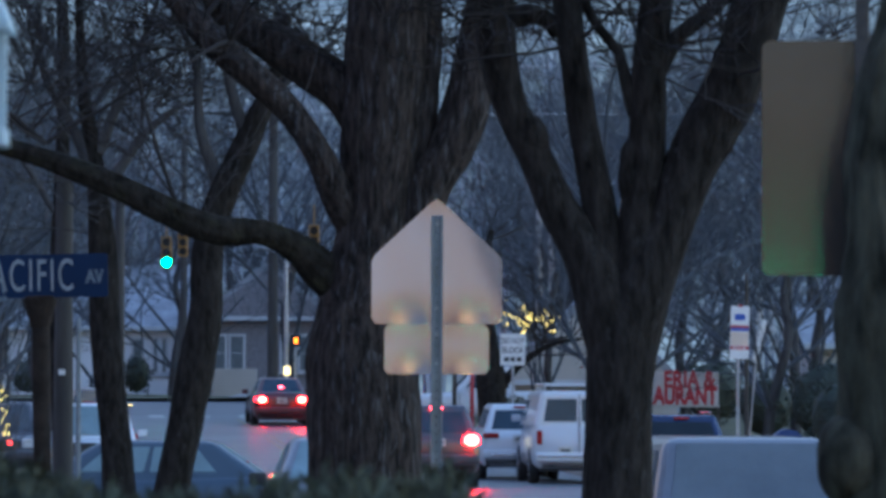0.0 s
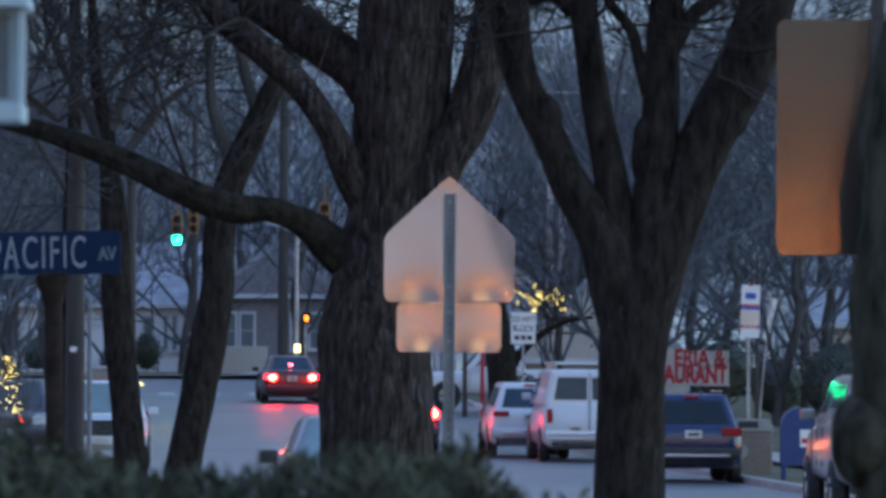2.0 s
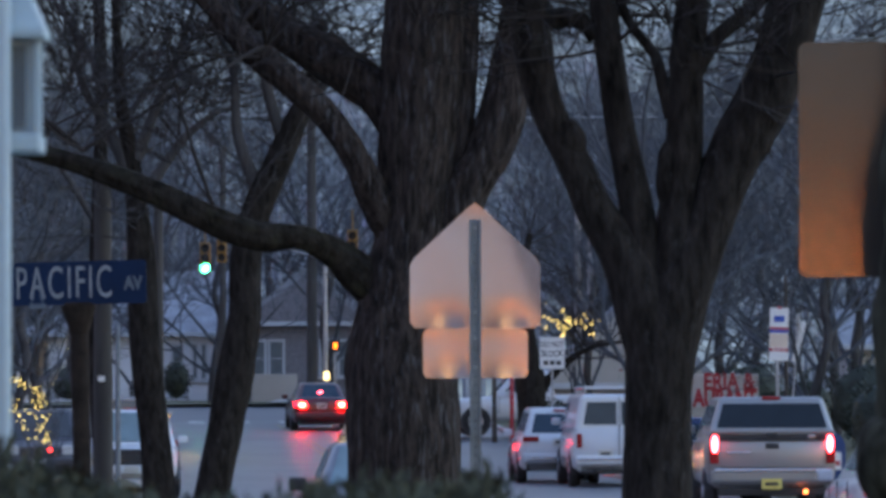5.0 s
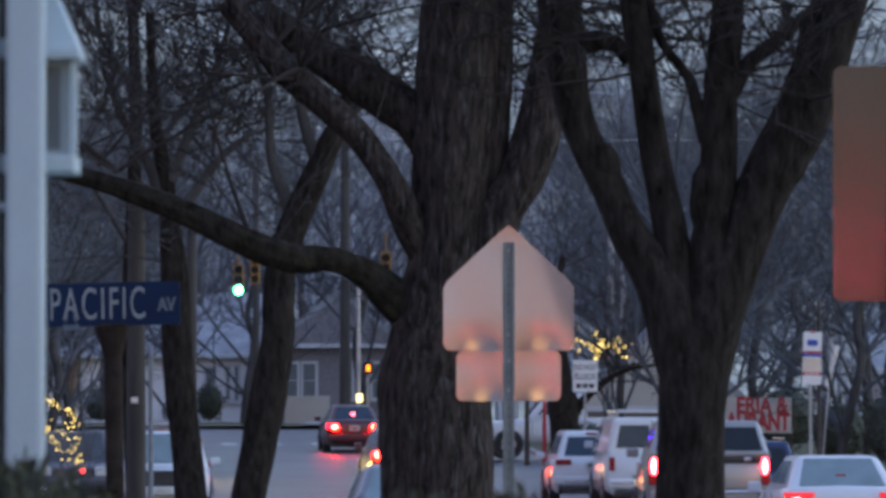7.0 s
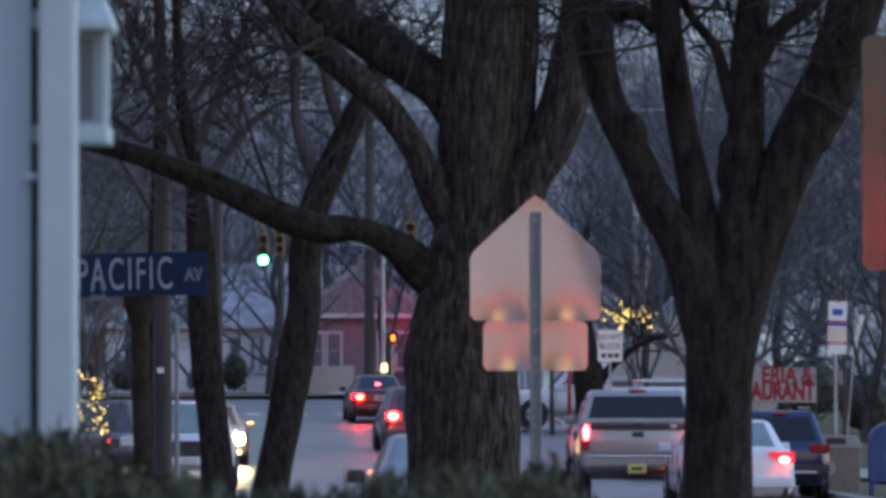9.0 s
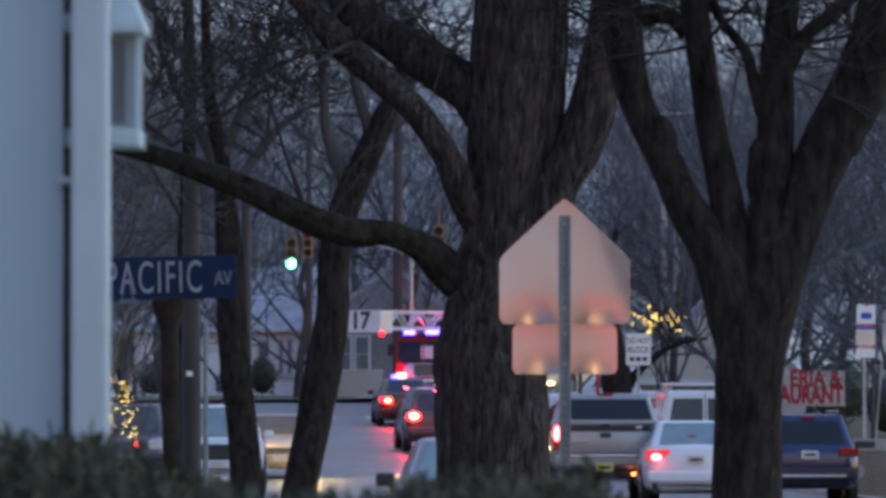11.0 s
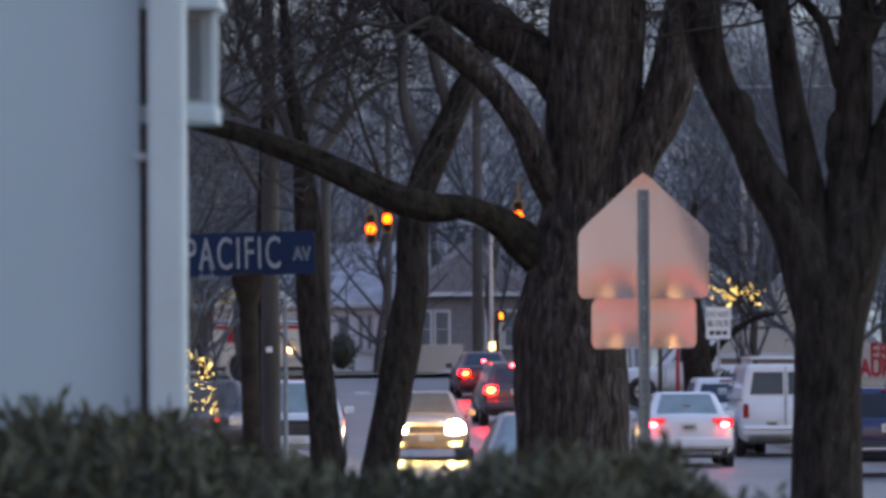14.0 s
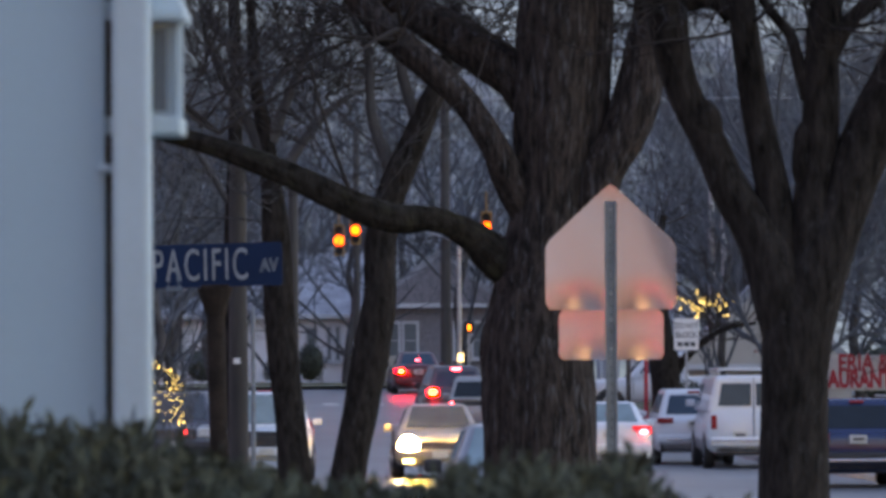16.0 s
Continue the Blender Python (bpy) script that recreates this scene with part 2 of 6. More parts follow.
def box(bm, c, size, bevel=0.0, m=None):
    mm = Matrix.Translation(c) @ (m or Matrix()) @ Matrix.Diagonal((*size, 1))
    r = bmesh.ops.create_cube(bm, size=1, matrix=mm)
    if bevel:
        es = list({e for v in r["verts"] for e in v.link_edges})
        bmesh.ops.bevel(bm, geom=es, offset=bevel, segments=2, affect="EDGES", profile=0.6)
    return bm


def boxed(c, size, bevel=0.0, m=None):
    return box(bmesh.new(), c, size, bevel, m)


def rod(bm, a, b, r0, r1=None, seg=10):
    a, b = Vector(a), Vector(b)
    r1 = r0 if r1 is None else r1
    d = b - a
    q = d.to_track_quat("Z", "Y").to_matrix().to_4x4()
    bmesh.ops.create_cone(bm, cap_ends=True, segments=seg, radius1=r0, radius2=r1, depth=d.length,
                          matrix=Matrix.Translation((a + b) / 2) @ q)
    return bm


def slab(bm, quad, out, thick):
    """A thin plate on four corners, standing proud along out."""
    o = Vector(out).normalized() * thick
    a = [bm.verts.new(Vector(p)) for p in quad]
    b = [bm.verts.new(Vector(p) + o) for p in quad]
    bm.faces.new(b)
    bm.faces.new(a[::-1])
    for i in range(4):
        j = (i + 1) % 4
        bm.faces.new((a[i], a[j], b[j], b[i]))
    return bm


def extrude(bm, outline, y0, y1):
    """An outline in x, z carried from y0 to y1."""
    a = [bm.verts.new((x, y0, z)) for x, z in outline]
    b = [bm.verts.new((x, y1, z)) for x, z in outline]
    n = len(outline)
    bm.faces.new(a)
    bm.faces.new(b[::-1])
    for i in range(n):
        j = (i + 1) % n
        bm.faces.new((a[j], a[i], b[i], b[j]))
    bmesh.ops.recalc_face_normals(bm, faces=bm.faces)
    return bm


def rounded(w, h, r, seg=5, x=0.0, z=0.0):
    pts = []
    for cx, cz, a0 in ((w / 2 - r, h / 2 - r, 0), (-w / 2 + r, h / 2 - r, 90), (-w / 2 + r, -h / 2 + r, 180), (w / 2 - r, -h / 2 + r, 270)):
        for i in range(seg + 1):
            a = radians(a0 + 90 * i / seg)
            pts.append((x + cx + r * math.cos(a), z + cz + r * math.sin(a)))
    return pts


def writing(name, text, size, material, parent, m, depth=0.004, align="CENTER", squeeze=1.0, bold=0.012, spacing=1.0):
    cu = bpy.data.curves.new(name, "FONT")
    cu.body = text
    cu.size = size
    cu.align_x = align
    cu.align_y = "CENTER"
    cu.extrude = depth
    cu.space_character = spacing
    cu.offset = size * bold
    tmp = new(name, cu)
    me = bpy.data.meshes.new_from_object(tmp.evaluated_get(bpy.context.evaluated_depsgraph_get()))
    bpy.data.objects.remove(tmp)
    me.transform(Matrix.Diagonal((squeeze, 1, 1, 1)))
    me.materials.clear()
    me.materials.append(material)
    ob = new(name, me)
    ob.parent = parent
    ob.matrix_basis = m
    return ob


def spline(pts, step):
    """Points of a smooth line through (x, y, z, radius) knots."""
    out = []
    n = len(pts)
    P = [np.array(p, float) for p in pts]
    for i in range(n - 1):
        p0, p1, p2, p3 = P[max(0, i - 1)], P[i], P[i + 1], P[min(n - 1, i + 2)]
        k = max(2, int(np.linalg.norm((p2 - p1)[:3]) / step))
        for j in range(k):
            t = j / k
            out.append(0.5 * (2 * p1 + (p2 - p0) * t + (2 * p0 - 5 * p1 + 4 * p2 - p3) * t * t + (3 * p1 - p0 - 3 * p2 + p3) * t ** 3))
    out.append(P[-1])
    return out


def tube(verts, faces, pts, seg, rough=0.0, seed=0.0):
    """A tapered tube along (x, y, z, r) points, added to lists of points and faces; rough: ridged bark."""
    base = len(verts)
    n = len(pts)
    up = Vector((0.13, 1, 0.05))
    for i, p in enumerate(pts):
        c = Vector(p[:3])
        d = Vector(pts[min(i + 1, n - 1)][:3]) - Vector(pts[max(i - 1, 0)][:3])
        d.normalize()
        u = d.cross(up).normalized()
        v = d.cross(u)
        for k in range(seg):
            a = 2 * math.pi * k / seg
            e = u * math.cos(a) + v * math.sin(a)
            r = p[3]
            if rough:
                q = Vector((e.x * 3 + seed, e.y * 3, (c.z + c.x) * 1.2))
                w = Vector((e.x * 9 * max(0.6, r * 5) + seed, e.y * 9 * max(0.6, r * 5), (c.z + 0.6 * c.x) * 2.6))
                r = r * (1 + 0.07 * noise.noise(q)) + rough * noise.noise(w) + 0.5 * rough * noise.noise(w * 2.3)
            verts.append(c + e * r)
    for i in range(n - 1):
        for k in range(seg):
            a = base + i * seg + k
            b = base + i * seg + (k + 1) % seg
            faces.append((a, b, b + seg, a + seg))
    faces.append(tuple(base + (n - 1) * seg + k for k in range(seg)))


def soup(name, verts, faces, material, parent=None, label="", smooth=True, kind=""):
    me = bpy.data.meshes.new(name)
    me.from_pydata([tuple(v) for v in verts], [], faces)
    me.materials.append(material)
    if smooth:
        me.polygons.foreach_set("use_smooth", [True] * len(me.polygons))
    me.update()
    ob = new(name, me)
    if parent is not None:
        ob.parent = parent
    if label:
        ob["label"] = label
    if kind:
        ob["kind"] = kind
    return ob


def sprout(verts, faces, rng, p, d, r, length, depth, bend=0.35, droop=0.0, rmin=0.004, kids=(2, 4)):
    """A bare branch with its own branches."""
    k = 4 if depth > 1 else 3
    pts = [(*p, r)]
    q, e = Vector(p), Vector(d).normalized()
    for i in range(k):
        e = (e + Vector((rng.uniform(-1, 1), rng.uniform(-1, 1), rng.uniform(-1, 1) - droop)) * bend * 0.5).normalized()
        q = q + e * length / k
        pts.append((*q, max(rmin, r * (1 - 0.6 * (i + 1) / k))))
    tube(verts, faces, pts, 3 if depth < 3 else 5)
    if depth <= 0:
        return
    for i in range(rng.randint(*kids)):
        t = rng.uniform(0.25, 1.0)
        j = min(k - 1, int(t * k))
        a, b = Vector(pts[j][:3]), Vector(pts[j + 1][:3])
        s = a.lerp(b, t * k - j)
        side = Vector((rng.uniform(-1, 1), rng.uniform(-1, 1), rng.uniform(-0.3, 0.9)))
        side = (e + side * 0.95).normalized()
        sprout(verts, faces, rng, s, side, max(rmin, pts[j][3] * 0.62), length * rng.uniform(0.45, 0.75), depth - 1, bend, droop, rmin, kids)

# ---- the ground and the street ----
def rise(y):
    """The street climbs gently towards the crossing."""
    if y < 116:
        return 0.0
    if y < 132:
        return 0.024 * (y - 116) ** 2 / 32
    if y < 186:
        return 0.192 + 0.024 * (y - 132)
    return 1.488 + 0.2 * (1 - math.exp(-(y - 186) / 9))


def left_kerb(y):
    return 4.02 - 0.097 * y


def right_kerb(y):
    return 11.4 - 0.063 * y


def sheet(name, xa, xb, y0, y1, dz, material, nx=6, ny=40, label="", rough=0.0, kind="structure"):
    verts, faces = [], []
    for j in range(ny + 1):
        y = y0 + (y1 - y0) * j / ny
        a, b = xa(y), xb(y)
        for i in range(nx + 1):
            x = a + (b - a) * i / nx
            z = rise(y) + dz + (rough * noise.noise((x * 0.4, y * 0.4, 2.0)) if 0 < i < nx else 0)
            verts.append((x, y, z))
    for j in range(ny):
        for i in range(nx):
            q = j * (nx + 1) + i
            faces.append((q, q + 1, q + nx + 2, q + nx + 1))
    return tagged(soup(name, verts, faces, material), label, kind=kind)


def kerb_strip(name, edge, width, y0, y1, top):
    verts, faces = [], []
    n = max(2, int((y1 - y0) / 3))
    for j in range(n + 1):
        y = y0 + (y1 - y0) * j / n
        x, z = edge(y), rise(y)
        for dx, dz in ((0, -0.05), (0, top - 0.02), (0.02 * np.sign(width), top), (width, top), (width, -0.05)):
            verts.append((x + dx, y, z + dz))
    for j in range(n):
        for i in range(4):
            a = j * 5 + i
            faces.append((a, a + 1, a + 6, a + 5))
    return tagged(soup(name, verts, faces, CONCRETE, smooth=False), "pale concrete kerb along the street", kind="structure")


CROSS_0, CROSS_1 = 174.0, 190.0
ground = sheet("ground", lambda y: -1500, lambda y: 1500, -300, 3000, -0.25, GRASS, 12, 110, "winter-brown grass ground under the neighbourhood")
def far_left(y):
    return -3.35


def far_right(y):
    return 5.2


road = sheet("road", lambda y: left_kerb(y) - 0.3, lambda y: right_kerb(y) + 0.3, -120, CROSS_1, 0.0, ASPHALT, 8, 104, "pale worn blue-grey asphalt street")
sheet("far_road", lambda y: far_left(y) - 0.3, lambda y: far_right(y) + 0.3, CROSS_1, 420, 0.0, ASPHALT, 4, 60, "asphalt street beyond the crossing")
cross = sheet("cross_road", lambda y: -160, lambda y: 160, CROSS_0 - 0.5, CROSS_1 + 0.5, 0.006, ASPHALT, 40, 8, "asphalt cross street at the signals")
side_street = sheet("side_street", lambda y: -160, lambda y: left_kerb(y), 53.0, 67.0, -0.004, ASPHALT, 40, 6, "pale worn asphalt side street")
for a, b, edge in ((-120, 53.0, left_kerb), (67.0, CROSS_0, left_kerb), (CROSS_1, 420, far_left)):
    sheet("verge", lambda y: -300, lambda y, e=edge: e(y) - 0.15, a, b, 0.12, GRASS, 60, 60, "winter grass verge beside the street", 0.12)
    kerb_strip("kerb", edge, -0.16, a, b, 0.13)
    sheet("pavement", lambda y, e=edge: e(y) - 3.6, lambda y, e=edge: e(y) - 2.1, a, b, 0.2, CONCRETE, 2, 60, "pale concrete pavement")
for a, b, edge in ((-120, CROSS_0, right_kerb), (CROSS_1, 420, far_right)):
    sheet("verge", lambda y, e=edge: e(y) + 0.15, lambda y: 300, a, b, 0.12, GRASS, 60, 60, "winter grass verge beside the street", 0.12)
    kerb_strip("kerb", edge, 0.16, a, b, 0.13)
    sheet("pavement", lambda y, e=edge: e(y) + 2.0, lambda y, e=edge: e(y) + 3.5, a, b, 0.2, CONCRETE, 2, 60, "pale concrete pavement")


def lane_mark(x, y, length, width, material):
    bm = bmesh.new()
    n = 4
    for j in range(n):
        ya, yb = y + length * j / n, y + length * (j + 1) / n
        xa, xb = x - 0.08 * (ya - y), x - 0.08 * (yb - y)
        v = [bm.verts.new(p) for p in ((xa - width / 2, ya, rise(ya) + 0.008), (xa + width / 2, ya, rise(ya) + 0.008),
                                       (xb + width / 2, yb, rise(yb) + 0.008), (xb - width / 2, yb, rise(yb) + 0.008))]
        bm.faces.new(v)
    return tagged(part("lane_marking", bm, material), "worn painted line on the asphalt", kind="structure")


LINE_YELLOW = mat("worn_yellow_line", (0.32, 0.29, 0.2), 0.8, 0, 0.4, 4)
LINE_WHITE = mat("worn_white_line", (0.5, 0.5, 0.48), 0.8, 0, 0.35, 4)
for dx in (-0.12, 0.12):
    lane_mark((left_kerb(20) + right_kerb(20)) / 2 + dx, 20, 148, 0.1, LINE_YELLOW)
for k in range(9):
    xx = left_kerb(170.5) + 1.0 + k * 1.5
    lane_mark(xx, 169.5, 2.6, 0.5, LINE_WHITE)

# far wooded hill closing the view
verts, faces = [], []
NX, NY = 60, 16
for j in range(NY + 1):
    for i in range(NX + 1):
        x = -260 + 520 * i / NX
        y = 330 + 260 * j / NY
        z = 1 + 85 * (j / NY) ** 0.8 + 4 * noise.noise((x * 0.03, y * 0.03, 1.0)) + 1.6 * noise.noise((x * 0.25, y * 0.25, 5.0))
        verts.append((x, y, z))
for j in range(NY):
    for i in range(NX):
        q = j * (NX + 1) + i
        faces.append((q, q + 1, q + NX + 2, q + NX + 1))
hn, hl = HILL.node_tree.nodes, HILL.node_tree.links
# Blue-grey glow given to the hill in place of hazy air.
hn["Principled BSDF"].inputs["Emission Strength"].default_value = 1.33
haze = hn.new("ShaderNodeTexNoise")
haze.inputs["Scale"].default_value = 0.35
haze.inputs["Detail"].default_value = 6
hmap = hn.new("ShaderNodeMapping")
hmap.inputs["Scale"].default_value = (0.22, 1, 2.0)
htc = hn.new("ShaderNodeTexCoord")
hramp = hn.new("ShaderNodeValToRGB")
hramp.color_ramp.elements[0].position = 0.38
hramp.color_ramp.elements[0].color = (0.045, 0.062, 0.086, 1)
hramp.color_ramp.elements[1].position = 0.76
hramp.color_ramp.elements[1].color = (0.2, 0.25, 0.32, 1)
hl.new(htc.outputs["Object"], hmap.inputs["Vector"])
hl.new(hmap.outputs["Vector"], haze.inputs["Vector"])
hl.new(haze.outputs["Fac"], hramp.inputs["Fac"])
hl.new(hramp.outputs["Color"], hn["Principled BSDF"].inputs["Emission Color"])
tagged(soup("backdrop_hill", verts, faces, HILL), "wooded hill behind the town, glowing blue-grey in place of haze", kind="structure")


# ---- the trees ----
BIG_LIMBS = [
    [(0.00, 0.00, -0.04, 0.466), (0.00, 0.00, 0.43, 0.414), (0.00, 0.00, 1.33, 0.382), (-0.01, 0.00, 1.93, 0.373), (-0.01, 0.00, 2.30, 0.345), (0.03, 0.00, 2.75, 0.280), (0.07, 0.00, 3.23, 0.233), (0.10, 0.00, 3.79, 0.261), (0.14, 0.00, 4.35, 0.271), (0.16, 0.00, 4.84, 0.252)],
    [(0.30, 0.00, 2.90, 0.120), (0.40, 0.00, 3.31, 0.150), (0.55, 0.00, 3.57, 0.155), (0.66, 0.00, 3.87, 0.155), (0.72, 0.00, 4.16, 0.142), (0.79, 0.00, 4.54, 0.134), (0.86, 0.00, 4.84, 0.125)],
    [(0.00, 0.00, 2.55, 0.150), (-0.16, 0.00, 2.69, 0.149), (-0.31, -0.05, 2.82, 0.130), (-0.42, -0.10, 2.92, 0.104), (-0.57, -0.20, 3.00, 0.085), (-0.73, -0.25, 3.04, 0.084), (-0.94, -0.30, 3.04, 0.097), (-1.13, -0.30, 3.10, 0.097), (-1.35, -0.30, 3.20, 0.092), (-1.57, -0.25, 3.31, 0.085), (-1.83, -0.20, 3.42, 0.077), (-2.10, -0.10, 3.52, 0.067), (-2.36, 0.00, 3.60, 0.060), (-2.58, 0.00, 3.65, 0.052), (-3.00, 0.00, 3.74, 0.044)],
    [(-0.01, 0.00, 2.97, 0.112), (-0.16, -0.10, 3.25, 0.112), (-0.31, -0.20, 3.56, 0.093), (-0.49, -0.20, 3.83, 0.090), (-0.72, -0.20, 4.05, 0.097), (-0.98, -0.10, 4.28, 0.093), (-1.20, 0.00, 4.54, 0.084), (-1.39, 0.00, 4.76, 0.075)],
    [(0.09, 0.00, 3.62, 0.140), (-0.12, 0.08, 3.95, 0.142), (-0.31, 0.14, 4.11, 0.150), (-0.49, 0.20, 4.24, 0.148), (-0.72, 0.25, 4.38, 0.128), (-0.94, 0.30, 4.54, 0.108), (-1.15, 0.30, 4.70, 0.088)],
    [(0.20, 0.05, 3.00, 0.120), (0.29, 0.05, 3.31, 0.127), (0.34, 0.05, 3.60, 0.119), (0.37, 0.05, 3.98, 0.116), (0.39, 0.05, 4.31, 0.114), (0.40, 0.05, 4.84, 0.108)],
]
FORK_LIMBS = [
    [(0.00, 0.00, -0.03, 0.230), (0.00, 0.00, 0.51, 0.195), (0.00, 0.00, 1.42, 0.178), (0.01, 0.00, 1.94, 0.171), (0.03, 0.00, 2.23, 0.176), (0.03, 0.00, 2.40, 0.150), (0.03, 0.00, 2.50, 0.100), (0.03, 0.00, 2.56, 0.030)],
    [(0.00, 0.00, 2.20, 0.150), (-0.05, 0.00, 2.42, 0.158), (-0.12, 0.00, 2.62, 0.135), (-0.20, 0.00, 2.77, 0.115), (-0.31, 0.00, 2.94, 0.100), (-0.40, 0.00, 3.15, 0.090), (-0.52, 0.00, 3.39, 0.088), (-0.59, 0.00, 3.60, 0.095), (-0.64, 0.00, 3.95, 0.115), (-0.67, 0.00, 4.20, 0.112)],
    [(-0.03, 0.00, 2.45, 0.100), (-0.08, 0.00, 2.85, 0.086), (-0.13, 0.00, 3.12, 0.078), (-0.18, 0.00, 3.37, 0.072), (-0.22, 0.00, 3.66, 0.070), (-0.26, 0.00, 3.95, 0.072), (-0.29, 0.00, 4.20, 0.068)],
    [(0.08, 0.00, 2.40, 0.140), (0.12, 0.00, 2.91, 0.109), (0.14, 0.00, 3.14, 0.100), (0.15, 0.00, 3.37, 0.094), (0.16, 0.00, 3.66, 0.086), (0.19, 0.00, 3.95, 0.086), (0.20, 0.00, 4.20, 0.080)],
    [(0.05, 0.00, 2.20, 0.150), (0.10, 0.00, 2.46, 0.165), (0.17, 0.00, 2.64, 0.150), (0.24, 0.00, 2.81, 0.136), (0.33, 0.00, 3.05, 0.134), (0.43, 0.00, 3.27, 0.140), (0.55, 0.00, 3.48, 0.146), (0.64, 0.00, 3.72, 0.140), (0.71, 0.00, 3.95, 0.140), (0.80, 0.00, 4.20, 0.132)],
    [(0.09, 0.00, 3.40, 0.043), (0.04, 0.00, 3.57, 0.034), (0.00, 0.00, 3.72, 0.029), (-0.13, 0.00, 3.89, 0.026), (-0.21, 0.00, 4.12, 0.023)],
    [(0.20, 0.00, 3.63, 0.051), (0.30, 0.00, 3.79, 0.043), (0.46, 0.00, 3.92, 0.037), (0.60, 0.00, 4.05, 0.031)],
    [(0.09, -0.02, 2.92, 0.030), (0.07, -0.02, 2.99, 0.060), (0.065, -0.02, 3.07, 0.068), (0.07, -0.02, 3.15, 0.062), (0.07, -0.02, 3.22, 0.056), (0.09, -0.02, 3.29, 0.025)],
    [(-0.52, -0.02, 3.40, 0.025), (-0.46, -0.02, 3.34, 0.075), (-0.42, -0.02, 3.26, 0.080), (-0.38, -0.02, 3.18, 0.030)],
    [(-0.59, 0.00, 3.87, 0.063), (-0.47, 0.00, 3.91, 0.054), (-0.37, 0.00, 3.89, 0.046), (-0.30, 0.00, 3.80, 0.037)],
    [(0.52, -0.02, 3.44, 0.050), (0.51, -0.02, 3.34, 0.095), (0.48, -0.02, 3.26, 0.100), (0.42, -0.02, 3.14, 0.060)],
]
SLIM_LIMBS = [
    [(0.00, 0.00, -0.06, 0.190), (-0.07, 0.00, 1.00, 0.155), (-0.12, 0.00, 1.65, 0.140), (-0.20, 0.00, 2.40, 0.135), (-0.23, 0.00, 3.15, 0.130), (-0.26, 0.00, 3.55, 0.105), (-0.32, 0.00, 4.10, 0.075), (-0.42, 0.00, 4.70, 0.055), (-0.46, 0.00, 5.60, 0.035)],
    [(-0.24, 0.00, 3.65, 0.075), (-0.47, 0.00, 4.25, 0.050), (-0.72, 0.00, 4.70, 0.035), (-0.88, 0.00, 5.10, 0.020)],
    [(-0.23, 0.00, 3.75, 0.060), (0.12, 0.00, 4.25, 0.040), (0.42, 0.00, 4.50, 0.022), (0.72, 0.00, 4.58, 0.013)],
    [(-0.28, 0.00, 4.10, 0.060), (-0.10, 0.00, 4.55, 0.045), (0.12, 0.00, 5.10, 0.030), (0.28, 0.00, 5.60, 0.020)],
]
LEAN_LIMBS = [
    [(0.00, 0.00, -0.06, 0.210), (0.10, 0.00, 1.05, 0.160), (0.225, 0.00, 1.70, 0.155), (0.32, 0.00, 2.20, 0.168), (0.405, 0.00, 2.70, 0.150), (0.41, 0.00, 2.95, 0.145), (0.42, 0.00, 3.25, 0.140), (0.50, 0.00, 3.60, 0.136), (0.65, 0.00, 3.95, 0.125), (0.85, 0.00, 4.40, 0.105), (1.00, 0.00, 4.75, 0.080), (1.10, 0.00, 5.30, 0.050)],
    [(0.55, 0.00, 3.75, 0.070), (0.35, 0.00, 4.30, 0.050), (0.30, 0.00, 4.90, 0.035), (0.10, 0.00, 5.35, 0.022)],
    [(0.75, 0.00, 4.25, 0.060), (0.60, 0.00, 4.80, 0.045), (0.65, 0.00, 5.30, 0.030), (0.55, 0.00, 5.70, 0.020)],
    [(0.95, 0.00, 4.60, 0.050), (1.30, 0.00, 4.90, 0.030), (1.55, 0.00, 5.10, 0.020)],
]
KNOB_LIMBS = [
    [(0.00, 0.00, -0.03, 0.192), (0.00, 0.00, 0.97, 0.175), (0.00, 0.00, 1.63, 0.158), (-0.01, 0.00, 1.97, 0.154), (-0.04, 0.00, 2.20, 0.138), (-0.03, 0.00, 2.43, 0.121), (-0.05, 0.00, 2.63, 0.113), (-0.03, 0.00, 2.88, 0.100), (0.02, 0.00, 3.13, 0.075), (0.03, 0.00, 3.33, 0.067)],
    [(0.00, 0.00, 1.70, 0.100), (-0.10, 0.00, 1.78, 0.133), (-0.16, 0.00, 1.80, 0.142), (-0.22, 0.00, 1.80, 0.100), (-0.24, 0.00, 1.80, 0.042)],
    [(-0.02, 0.00, 2.07, 0.075), (-0.09, 0.00, 2.15, 0.075), (-0.13, 0.00, 2.17, 0.033)],
    [(-0.03, 0.00, 2.53, 0.067), (-0.08, 0.00, 2.62, 0.063), (-0.11, 0.00, 2.63, 0.025)],
]


def twiggy(rng, limbs, count, length, depth, r=0.012, low=0.0, kids=(2, 4)):
    verts, faces = [], []
    for limb in limbs:
        fine = spline(limb, 0.1)
        for i in range(count):
            p = fine[rng.randrange(len(fine) // 3, len(fine))]
            if p[2] < low:
                continue
            d = Vector((rng.uniform(-1, 1), rng.uniform(-1, 1), rng.uniform(-0.2, 1)))
            sprout(verts, faces, rng, p[:3], d, r * rng.uniform(0.5, 1.3), length * rng.uniform(0.5, 1.2), depth, kids=kids)
    return verts, faces


